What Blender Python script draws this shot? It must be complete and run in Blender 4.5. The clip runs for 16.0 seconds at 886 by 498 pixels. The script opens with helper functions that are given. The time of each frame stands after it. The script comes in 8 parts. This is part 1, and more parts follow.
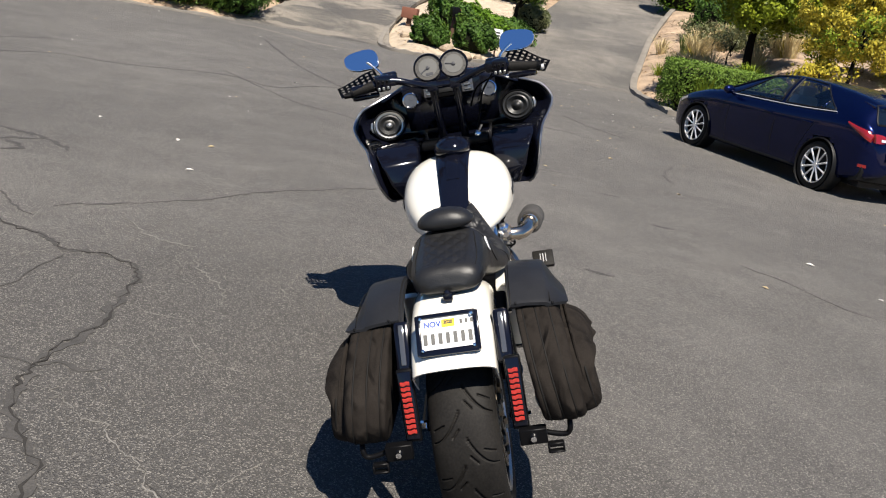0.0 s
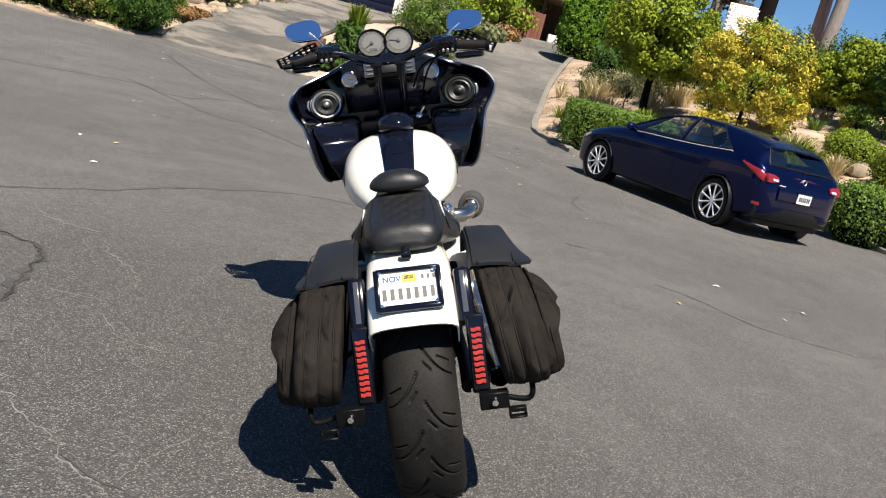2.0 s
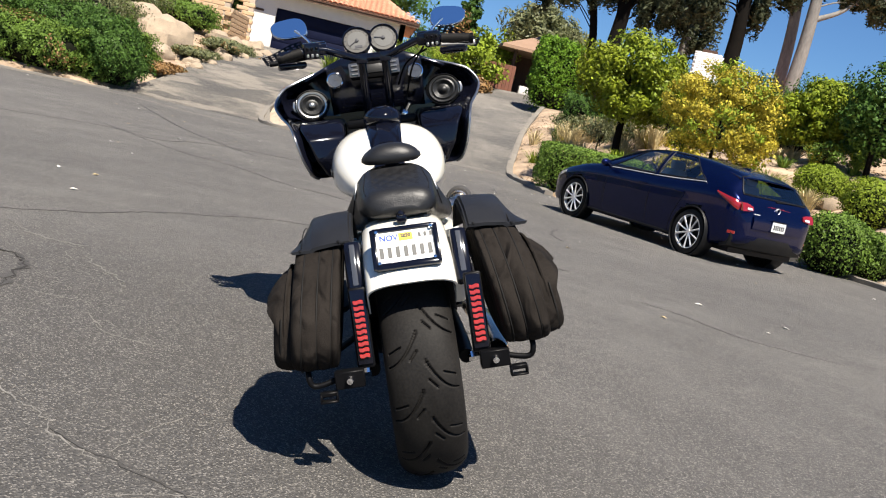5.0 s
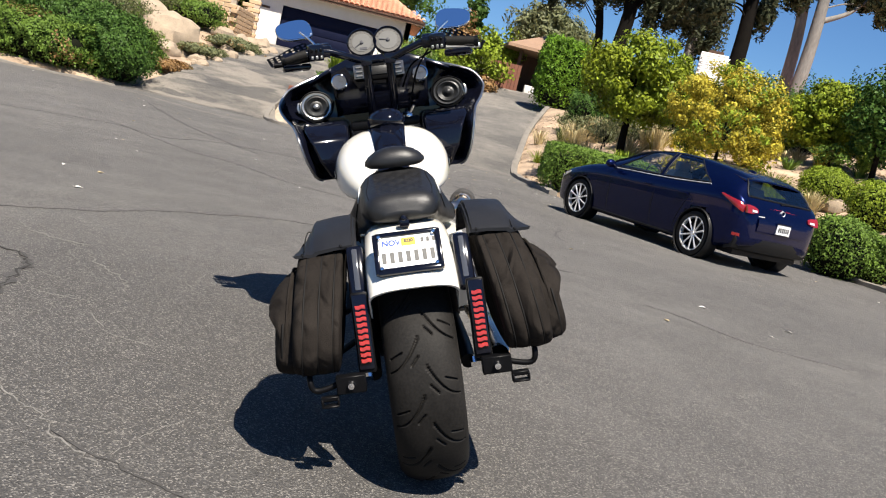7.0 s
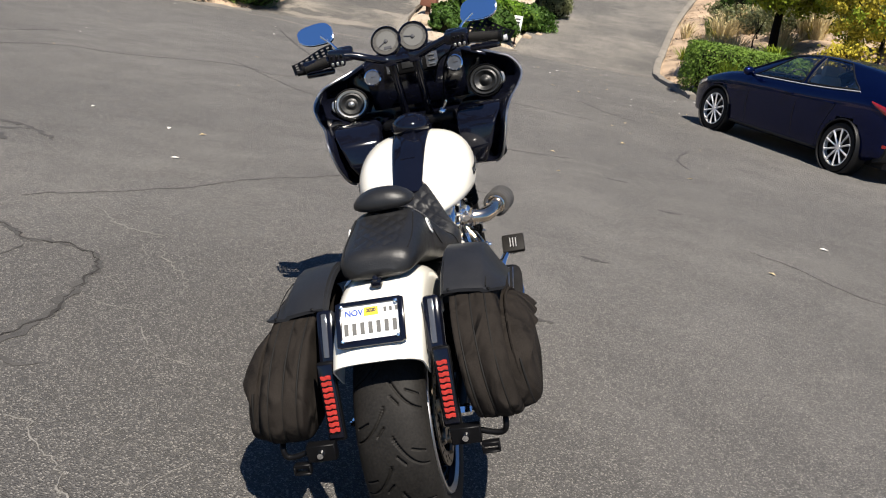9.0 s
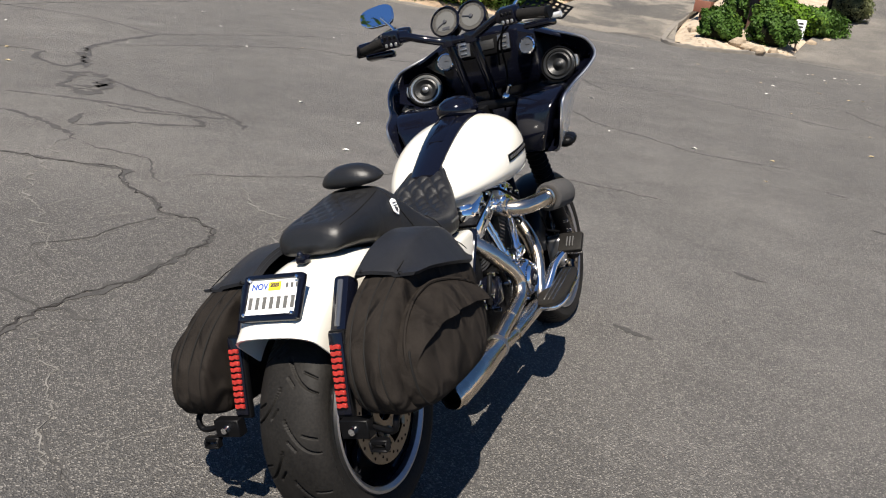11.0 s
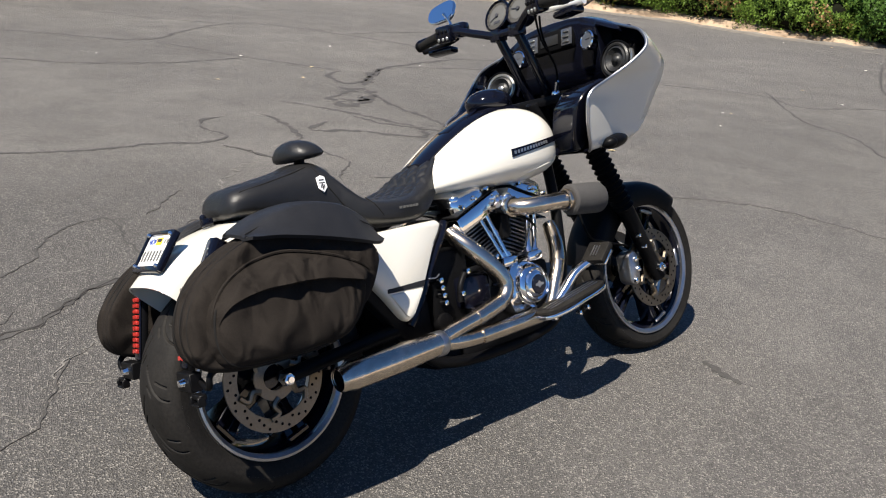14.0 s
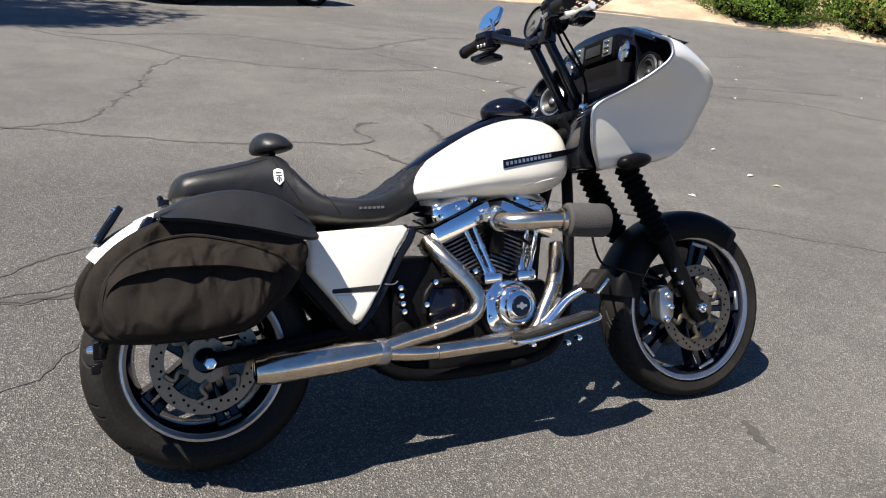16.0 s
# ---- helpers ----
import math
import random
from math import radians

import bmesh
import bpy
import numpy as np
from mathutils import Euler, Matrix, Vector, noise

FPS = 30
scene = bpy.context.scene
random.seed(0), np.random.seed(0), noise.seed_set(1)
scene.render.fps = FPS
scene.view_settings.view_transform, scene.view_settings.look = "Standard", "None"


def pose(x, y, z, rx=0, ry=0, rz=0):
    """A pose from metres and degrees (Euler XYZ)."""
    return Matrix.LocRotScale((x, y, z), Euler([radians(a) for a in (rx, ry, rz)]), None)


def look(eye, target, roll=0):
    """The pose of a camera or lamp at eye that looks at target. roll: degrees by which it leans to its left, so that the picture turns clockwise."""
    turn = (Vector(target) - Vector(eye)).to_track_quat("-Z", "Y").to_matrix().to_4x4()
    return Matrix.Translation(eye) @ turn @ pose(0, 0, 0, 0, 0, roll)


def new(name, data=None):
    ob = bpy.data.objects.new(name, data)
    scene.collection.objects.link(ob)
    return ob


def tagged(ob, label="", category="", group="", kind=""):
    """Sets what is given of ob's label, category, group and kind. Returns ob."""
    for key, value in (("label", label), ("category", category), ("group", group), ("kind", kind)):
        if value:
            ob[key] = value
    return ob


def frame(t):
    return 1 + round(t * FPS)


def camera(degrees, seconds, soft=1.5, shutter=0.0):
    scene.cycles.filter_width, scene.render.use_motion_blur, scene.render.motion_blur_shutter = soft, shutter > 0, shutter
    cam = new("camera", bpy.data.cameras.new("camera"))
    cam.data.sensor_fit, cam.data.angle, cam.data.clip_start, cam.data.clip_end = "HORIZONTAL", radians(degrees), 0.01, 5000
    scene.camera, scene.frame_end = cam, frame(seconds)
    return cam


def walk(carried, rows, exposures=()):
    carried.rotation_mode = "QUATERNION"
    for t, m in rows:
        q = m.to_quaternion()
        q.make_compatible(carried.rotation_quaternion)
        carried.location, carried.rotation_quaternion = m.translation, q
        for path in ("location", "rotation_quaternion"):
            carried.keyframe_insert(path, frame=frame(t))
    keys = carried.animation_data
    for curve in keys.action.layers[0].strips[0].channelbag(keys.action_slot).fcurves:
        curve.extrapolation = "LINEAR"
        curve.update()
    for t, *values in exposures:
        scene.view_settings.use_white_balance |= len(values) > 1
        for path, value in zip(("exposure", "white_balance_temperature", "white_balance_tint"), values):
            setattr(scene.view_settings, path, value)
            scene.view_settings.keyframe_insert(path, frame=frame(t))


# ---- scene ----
import itertools

cam = camera(54.9, 16.0, soft=1.1)
PATH = [
    (0, (-0.235, -2.346, 1.505), (-0.224, -0.427, 0.943), 10.8),
    (0.5, (-0.332, -2.344, 1.499), (-0.274, -0.414, 0.979), 12.2),
    (1, (-0.442, -2.343, 1.486), (-0.234, -0.409, 1.024), 13.9),
    (1.5, (-0.425, -2.33, 1.424), (-0.2, -0.39, 0.992), 14.7),
    (2, (-0.36, -2.288, 1.22), (-0.124, -0.347, 0.8), 14.3),
    (2.5, (-0.378, -2.337, 1.037), (-0.153, -0.368, 0.765), 13.1),
    (3, (-0.366, -2.337, 1.011), (-0.134, -0.367, 0.751), 13.1),
    (3.5, (-0.357, -2.321, 0.987), (-0.116, -0.354, 0.721), 13.1),
    (4, (-0.361, -2.322, 0.971), (-0.108, -0.357, 0.696), 13.2),
    (4.2, (-0.356, -2.33, 0.965), (-0.095, -0.366, 0.689), 12.9),
    (6.5, (-0.361, -2.33, 0.98), (-0.099, -0.37, 0.686), 13.2),
    (7, (-0.357, -2.323, 0.986), (-0.103, -0.361, 0.698), 13.4),
    (7.5, (-0.321, -2.295, 1.129), (-0.096, -0.334, 0.813), 13.2),
    (8, (-0.233, -2.302, 1.38), (-0.069, -0.378, 0.859), 11.7),
    (8.5, (-0.134, -2.252, 1.45), (-0.11, -0.332, 0.892), 10.6),
    (9, (0.035, -2.141, 1.47), (-0.022, -0.232, 0.876), 9.7),
    (9.5, (0.291, -2.072, 1.471), (0.012, -0.195, 0.84), 7.8),
    (10, (0.502, -1.992, 1.473), (0.057, -0.16, 0.803), 6.5),
    (10.2, (0.568, -1.94, 1.482), (0.078, -0.12, 0.812), 6.6),
    (12.3, (1.282, -1.532, 1.447), (0.243, 0.038, 0.771), 7.0),
    (12.5, (1.329, -1.479, 1.452), (0.236, 0.053, 0.774), 6.3),
    (13, (1.486, -1.36, 1.447), (0.244, 0.056, 0.772), 4.7),
    (13.5, (1.683, -1.223, 1.441), (0.352, 0.109, 0.767), 4.5),
    (14, (1.787, -1.056, 1.439), (0.416, 0.235, 0.767), 4.9),
    (14.5, (1.873, -0.888, 1.447), (0.42, 0.307, 0.769), 5.1),
    (15, (1.998, -0.728, 1.442), (0.436, 0.322, 0.765), 3.8),
    (15.5, (2.13, -0.557, 1.439), (0.499, 0.374, 0.752), 3.1),
    (16, (2.149, -0.354, 1.439), (0.463, 0.484, 0.766), 5.4),
]
walk(cam, [(t, look(eye, target, roll)) for t, eye, target, roll in PATH],
     [(0, 0.97), (2, 1.06), (3.5, 1.17), (7.5, 1.17), (8.5, 1.03), (10, 0.99), (12.5, 1.02), (14, 1.10), (15, 1.24), (16, 1.30)])

# world, sun and exposure
SUN_AZ, SUN_EL = radians(169), radians(59)
world = bpy.data.worlds.new("sky")
scene.world = world
world.use_nodes = True
wn = world.node_tree
wn.nodes.clear()
sky = wn.nodes.new("ShaderNodeTexSky")
sky.sky_type = "NISHITA"
sky.sun_disc = False
sky.sun_elevation, sky.sun_rotation = SUN_EL, SUN_AZ
sky.air_density, sky.dust_density, sky.ozone_density = 1.0, 0.0, 4.0
wbg = wn.nodes.new("ShaderNodeBackground")
wbg.inputs["Strength"].default_value = 0.037
wout = wn.nodes.new("ShaderNodeOutputWorld")
wtint = wn.nodes.new("ShaderNodeMix")
wtint.data_type, wtint.blend_type = "RGBA", "MULTIPLY"
wtint.inputs[0].default_value = 1.0
wtint.inputs[7].default_value = (0.74, 1.02, 1.34, 1)
wn.links.new(sky.outputs[0], wtint.inputs[6])
wn.links.new(wtint.outputs[2], wbg.inputs[0])
wn.links.new(wbg.outputs[0], wout.inputs[0])
sun_data = bpy.data.lights.new("sun", "SUN")
sun_data.energy, sun_data.angle, sun_data.color = 5.0, radians(0.53), (1.0, 0.925, 0.82)
sun = new("sun", sun_data)
sun_dir = Vector((math.sin(SUN_AZ) * math.cos(SUN_EL), math.cos(SUN_AZ) * math.cos(SUN_EL), math.sin(SUN_EL)))
sun.matrix_world = look(sun_dir * 60, (0, 0, 0))


# ---- geometry tools: a shape is (vertices, faces) ----
def add(*shapes):
    vs, fs = [], []
    for v, f in shapes:
        k = len(vs)
        vs += list(v)
        fs += [tuple(i + k for i in face) for face in f]
    return vs, fs


def moved(shape, m):
    return [m @ Vector(v) for v in shape[0]], shape[1]


def mirror_x(shape):
    return [Vector((-v[0], v[1], v[2])) for v in shape[0]], [tuple(reversed(f)) for f in shape[1]]


def box(cx, cy, cz, sx, sy, sz):
    v = [(cx + a * sx / 2, cy + b * sy / 2, cz + c * sz / 2) for a in (-1, 1) for b in (-1, 1) for c in (-1, 1)]
    return v, [(0, 1, 3, 2), (4, 6, 7, 5), (0, 4, 5, 1), (2, 3, 7, 6), (0, 2, 6, 4), (1, 5, 7, 3)]


def loft(rings, closed=True, cap0=True, cap1=True):
    n = len(rings[0])
    v = [tuple(p) for r in rings for p in r]
    f = []
    for i in range(len(rings) - 1):
        for j in range(n if closed else n - 1):
            k = (j + 1) % n
            f.append((i * n + j, i * n + k, (i + 1) * n + k, (i + 1) * n + j))
    if closed and cap0:
        f.append(tuple(reversed(range(n))))
    if closed and cap1:
        f.append(tuple(range((len(rings) - 1) * n, len(rings) * n)))
    return v, f


def curve(points, n=8, loop=False):
    """Catmull-Rom through the points, n steps a span."""
    p = [Vector(q) for q in points]
    m = len(p)
    out = []
    spans = m if loop else m - 1
    for i in range(spans):
        a, b, c, d = (p[(i - 1) % m], p[i], p[(i + 1) % m], p[(i + 2) % m]) if loop else (p[max(i - 1, 0)], p[i], p[i + 1], p[min(i + 2, m - 1)])
        for k in range(n):
            t = k / n
            out.append(0.5 * ((2 * b) + (c - a) * t + (2 * a - 5 * b + 4 * c - d) * t * t + (3 * b - a - 3 * c + d) * t ** 3))
    if not loop:
        out.append(p[-1])
    return out


def tube(points, r, seg=10, n=6, smooth=True, caps=True):
    path = curve(points, n) if smooth and len(points) > 2 else [Vector(q) for q in points]
    m = len(path)
    rr = [r] * m if not isinstance(r, (list, tuple)) else [float(np.interp(i / (m - 1), np.linspace(0, 1, len(r)), r)) for i in range(m)]
    rings = []
    t0 = (path[1] - path[0]).normalized()
    side = t0.orthogonal().normalized()
    for i, q in enumerate(path):
        t = (path[min(i + 1, m - 1)] - path[max(i - 1, 0)]).normalized()
        side = (side - t * side.dot(t)).normalized()
        up = t.cross(side)
        rings.append([q + (side * math.cos(a) + up * math.sin(a)) * rr[i] for a in (2 * math.pi * k / seg for k in range(seg))])
    return loft(rings, True, caps, caps)


def turned(profile, seg=32, axis="x", at=(0, 0, 0), a0=0.0, a1=360.0):
    """A lathe: (radius, height) pairs round an axis."""
    full = a1 - a0 >= 359.9
    steps = seg if full else seg + 1
    v, f = [], []
    for i in range(steps):
        a = radians(a0 + (a1 - a0) * i / seg)
        c, s = math.cos(a), math.sin(a)
        for r, h in profile:
            q = {"x": (h, r * c, r * s), "y": (r * s, h, r * c), "z": (r * c, r * s, h)}[axis]
            v.append((at[0] + q[0], at[1] + q[1], at[2] + q[2]))
    m = len(profile)
    for i in range(seg if full else seg):
        k = (i + 1) % steps
        for j in range(m - 1):
            f.append((i * m + j, k * m + j, k * m + j + 1, i * m + j + 1))
    return v, f


def prism(outline, axis, a, b):
    """A flat outline (two coordinates in order) drawn out along an axis from a to b."""
    def place(p, h):
        return {"x": (h, p[0], p[1]), "y": (p[0], h, p[1]), "z": (p[0], p[1], h)}[axis]
    n = len(outline)
    v = [place(p, a) for p in outline] + [place(p, b) for p in outline]
    f = [(i, (i + 1) % n, n + (i + 1) % n, n + i) for i in range(n)]
    return v, f + [tuple(reversed(range(n))), tuple(range(n, 2 * n))]


def ball(cx, cy, cz, rx, ry, rz, seg=16, rings=10, flat=1.0):
    rows = []
    for i in range(rings + 1):
        a = math.pi * i / rings - math.pi / 2
        c, s = math.cos(a), math.sin(a)
        rows.append([(cx + rx * max(c, 1e-3) * math.cos(b), cy + ry * max(c, 1e-3) * math.sin(b), cz + rz * s) for b in (2 * math.pi * k / seg for k in range(seg))])
    return loft(rows)


def mesh_of(name, shape, material, bevel=0.0, segments=2, angle=40, subdiv=0):
    bm = bmesh.new()
    vs = [bm.verts.new(v) for v in shape[0]]
    for f in shape[1]:
        try:
            bm.faces.new([vs[i] for i in f])
        except ValueError:
            pass
    bmesh.ops.recalc_face_normals(bm, faces=bm.faces)
    if bevel:
        sharp = [e for e in bm.edges if len(e.link_faces) == 2 and e.calc_face_angle() > radians(30)]
        bmesh.ops.bevel(bm, geom=sharp, offset=bevel, segments=segments, profile=0.5, affect="EDGES", clamp_overlap=True)
    me = bpy.data.meshes.new(name)
    bm.to_mesh(me)
    bm.free()
    me.materials.append(material)
    me.polygons.foreach_set("use_smooth", [True] * len(me.polygons))
    me.set_sharp_from_angle(angle=radians(angle))
    return me


def part(name, shape, material, parent=None, label="", bevel=0.0, segments=2, angle=40):
    ob = new(name, mesh_of(name, shape, material, bevel, segments, angle))
    ob.parent = parent
    return tagged(ob, label=label)


def thing(name, m, label, category, group="", kind=""):
    ob = new(name)
    ob.empty_display_size = 0.1
    ob.matrix_basis = m
    return tagged(ob, label, category, group, kind)


def quads_mesh(name, verts, material, smooth=False, corners=4):
    """Many separate faces at once from an array (n, corners, 3)."""
    n = len(verts)
    me = bpy.data.meshes.new(name)
    me.vertices.add(n * corners)
    me.vertices.foreach_set("co", np.asarray(verts, dtype=np.float32).ravel())
    me.loops.add(n * corners)
    me.loops.foreach_set("vertex_index", np.arange(n * corners, dtype=np.int32))
    me.polygons.add(n)
    me.polygons.foreach_set("loop_start", np.arange(0, n * corners, corners, dtype=np.int32))
    me.update(calc_edges=True)
    me.materials.append(material)
    return me


# ---- materials ----
def paint(name, color, rough=0.5, metal=0.0, var=0.12, scale=8.0, fine=120.0, bump=0.0, bump_scale=None, coat=0.0, spec=0.5, tint=None, stretch=None, rand=0.0, island=0.0, translucent=0.0, rough_var=0.08, sheen=0.0):
    """A surface with its colour, a broad and a fine variation, relief and gloss."""
    mt = bpy.data.materials.new(name)
    mt.use_nodes = True
    nt = mt.node_tree
    b = nt.nodes["Principled BSDF"]
    co = nt.nodes.new("ShaderNodeTexCoord")
    src = co.outputs["Object"]
    if stretch:
        mp = nt.nodes.new("ShaderNodeMapping")
        mp.inputs["Scale"].default_value = stretch
        nt.links.new(src, mp.inputs[0])
        src = mp.outputs[0]
    big, small = nt.nodes.new("ShaderNodeTexNoise"), nt.nodes.new("ShaderNodeTexNoise")
    for node, sc in ((big, scale), (small, fine)):
        node.inputs["Scale"].default_value = sc
        node.inputs["Detail"].default_value = 4
        nt.links.new(src, node.inputs["Vector"])
    both = nt.nodes.new("ShaderNodeMath")
    both.operation = "ADD"
    nt.links.new(big.outputs["Fac"], both.inputs[0])
    nt.links.new(small.outputs["Fac"], both.inputs[1])
    fac = both.outputs[0]
    if rand or island:
        extra = nt.nodes.new("ShaderNodeObjectInfo") if rand else nt.nodes.new("ShaderNodeNewGeometry")
        mul = nt.nodes.new("ShaderNodeMath")
        mul.operation = "MULTIPLY_ADD"
        mul.inputs[1].default_value = rand or island
        nt.links.new(extra.outputs["Random" if rand else "Random Per Island"], mul.inputs[0])
        nt.links.new(fac, mul.inputs[2])
        fac = mul.outputs[0]
    ramp = nt.nodes.new("ShaderNodeMapRange")
    ramp.inputs["From Min"].default_value, ramp.inputs["From Max"].default_value = 0.6, 1.4 + (rand or island)
    nt.links.new(fac, ramp.inputs["Value"])
    mix = nt.nodes.new("ShaderNodeMix")
    mix.data_type = "RGBA"
    dark = tuple(c * (1 - var) for c in color)
    light = tuple(min(c * (1 + var), 1) for c in (tint or color))
    mix.inputs[6].default_value, mix.inputs[7].default_value = (*dark, 1), (*light, 1)
    nt.links.new(ramp.outputs[0], mix.inputs[0])
    nt.links.new(mix.outputs[2], b.inputs["Base Color"])
    rr = nt.nodes.new("ShaderNodeMapRange")
    rr.inputs["To Min"].default_value, rr.inputs["To Max"].default_value = max(rough - rough_var, 0.01), min(rough + rough_var, 1)
    nt.links.new(big.outputs["Fac"], rr.inputs["Value"])
    nt.links.new(rr.outputs[0], b.inputs["Roughness"])
    b.inputs["Metallic"].default_value = metal
    b.inputs["Specular IOR Level"].default_value = spec
    b.inputs["Coat Weight"].default_value = coat
    b.inputs["Coat Roughness"].default_value = 0.04
    if sheen:
        b.inputs["Sheen Weight"].default_value = sheen
    if bump:
        bp = nt.nodes.new("ShaderNodeBump")
        bp.inputs["Strength"].default_value = bump
        bp.inputs["Distance"].default_value = 0.01
        if bump_scale:
            bn = nt.nodes.new("ShaderNodeTexNoise")
            bn.inputs["Scale"].default_value, bn.inputs["Detail"].default_value = bump_scale, 3
            nt.links.new(src, bn.inputs["Vector"])
            nt.links.new(bn.outputs["Fac"], bp.inputs["Height"])
        else:
            nt.links.new(small.outputs["Fac"], bp.inputs["Height"])
        nt.links.new(bp.outputs[0], b.inputs["Normal"])
    if translucent:
        tr = nt.nodes.new("ShaderNodeBsdfTranslucent")
        nt.links.new(mix.outputs[2], tr.inputs[0])
        ms = nt.nodes.new("ShaderNodeMixShader")
        ms.inputs[0].default_value = translucent
        nt.links.new(b.outputs[0], ms.inputs[1])
        nt.links.new(tr.outputs[0], ms.inputs[2])
        nt.links.new(ms.outputs[0], nt.nodes["Material Output"].inputs[0])
    return mt


def asphalt_of(name, base, warm, fleck, patch=None, worn=0.0):
    """Worn asphalt: pale stone grains in a dark binder, broad stains, tar and dusty zones."""
    mt = bpy.data.materials.new(name)
    mt.use_nodes = True
    nt = mt.node_tree
    b = nt.nodes["Principled BSDF"]
    co = nt.nodes.new("ShaderNodeTexCoord").outputs["Object"]

    def noise_node(scale, detail=4, rough=0.6):
        node = nt.nodes.new("ShaderNodeTexNoise")
        node.inputs["Scale"].default_value, node.inputs["Detail"].default_value, node.inputs["Roughness"].default_value = scale, detail, rough
        nt.links.new(co, node.inputs["Vector"])
        return node.outputs["Fac"]

    def mapped(value, a, z, lo, hi):
        node = nt.nodes.new("ShaderNodeMapRange")
        for key, x in zip(("From Min", "From Max", "To Min", "To Max"), (a, z, lo, hi)):
            node.inputs[key].default_value = x
        nt.links.new(value, node.inputs["Value"])
        return node.outputs[0]

    def mixed(fac, x, y, mode="MIX"):
        node = nt.nodes.new("ShaderNodeMix")
        node.data_type, node.blend_type = "RGBA", mode
        if isinstance(fac, float):
            node.inputs[0].default_value = fac
        else:
            nt.links.new(fac, node.inputs[0])
        for i, val in ((6, x), (7, y)):
            if isinstance(val, tuple):
                node.inputs[i].default_value = (*val, 1)
            else:
                nt.links.new(val, node.inputs[i])
        return node.outputs[2]

    grain = nt.nodes.new("ShaderNodeTexVoronoi")
    grain.inputs["Scale"].default_value = 210
    nt.links.new(co, grain.inputs["Vector"])
    stone = nt.nodes.new("ShaderNodeSeparateColor")
    nt.links.new(grain.outputs["Color"], stone.inputs[0])
    col = mixed(mapped(noise_node(0.30, 5, 0.55), 0.38, 0.62, 0, 1), base, warm)
    col = mixed(mapped(noise_node(0.9, 6, 0.7), 0.58, 0.70, 0, 0.5), col, tuple(c * 1.25 for c in warm))
    col = mixed(mapped(noise_node(1.7, 6, 0.7), 0.38, 0.66, 0, 0.6), col, tuple(c * 0.60 for c in base))
    col = mixed(mapped(noise_node(6.0, 3), 0.55, 0.75, 0, 0.35), col, tuple(c * 1.35 for c in warm))
    if worn:
        col = mixed(mapped(noise_node(0.55, 5, 0.55), 0.50, 0.545, 0, worn), col, warm)
        col = mixed(mapped(noise_node(0.42, 6, 0.6), 0.545, 0.58, 0, worn), col, tuple(c * 0.8 for c in base))
    if patch:
        far = nt.nodes.new("ShaderNodeVectorMath")
        far.operation = "DISTANCE"
        nt.links.new(co, far.inputs[0])
        far.inputs[1].default_value = (patch[0], patch[1], 0)
        rag = nt.nodes.new("ShaderNodeMath")
        rag.operation = "MULTIPLY_ADD"
        rag.inputs[1].default_value = 2.2
        nt.links.new(noise_node(0.8, 6, 0.65), rag.inputs[0])
        nt.links.new(far.outputs["Value"], rag.inputs[2])
        col = mixed(mapped(rag.outputs[0], patch[2] + 0.7, patch[2] + 1.6, 0.8, 0.0), col, tuple(c * 0.62 for c in base))
    col = mixed(mapped(noise_node(22, 4, 0.7), 0.50, 0.70, 0, 0.22), col, tuple(c * 1.4 for c in warm))
    col = mixed(mapped(noise_node(34, 4, 0.7), 0.50, 0.72, 0, 0.40), col, tuple(c * 0.55 for c in base))
    col = mixed(mapped(stone.outputs[0], 0.66, 1.0, 0, 0.70), col, fleck)
    col = mixed(mapped(stone.outputs[1], 0.6, 1.0, 0, 0.65), col, tuple(c * 0.35 for c in base))
    col = mixed(mapped(noise_node(420, 2), 0.3, 0.7, 0.0, 0.4), col, tuple(c * 0.5 for c in base))
    nt.links.new(col, b.inputs["Base Color"])
    nt.links.new(mapped(noise_node(3.0), 0.3, 0.7, 0.78, 0.95), b.inputs["Roughness"])
    b.inputs["Specular IOR Level"].default_value = 0.35
    bp = nt.nodes.new("ShaderNodeBump")
    bp.inputs["Strength"].default_value, bp.inputs["Distance"].default_value = 1.0, 0.006
    nt.links.new(grain.outputs["Distance"], bp.inputs["Height"])
    nt.links.new(bp.outputs[0], b.inputs["Normal"])
    return mt


ASPHALT = asphalt_of("worn_asphalt", (0.098, 0.093, 0.088), (0.158, 0.149, 0.138), (0.36, 0.335, 0.30), (-1.5, -0.1, 1.9))
DRIVE_ASPHALT = asphalt_of("driveway_asphalt", (0.085, 0.082, 0.078), (0.27, 0.245, 0.212), (0.36, 0.33, 0.29))
PATCHED_ASPHALT = asphalt_of("patched_driveway_asphalt", (0.066, 0.064, 0.062), (0.30, 0.265, 0.215), (0.36, 0.33, 0.29), worn=0.85)
TAR = paint("crack_tar", (0.046, 0.043, 0.040), 0.85, var=0.5, scale=9, fine=150, bump=0.4)
OPEN_CRACK = paint("open_crack_dirt", (0.018, 0.016, 0.014), 0.95, var=0.4, scale=30)
PALE_CRACK = paint("pale_crack_dust", (0.165, 0.156, 0.142), 0.95, var=0.3, scale=20)
CONCRETE = paint("old_concrete", (0.165, 0.148, 0.125), 0.9, var=0.4, scale=3, fine=60, bump=0.2)
SOIL = paint("mulch_soil", (0.22, 0.155, 0.10), 0.95, var=0.6, scale=1.3, fine=35, bump=0.6, tint=(0.34, 0.25, 0.17))
ADDED_DARK_GROUND = paint("added_dark_ground", (0.05, 0.06, 0.025), 0.95, var=0.5, scale=0.2, fine=3)
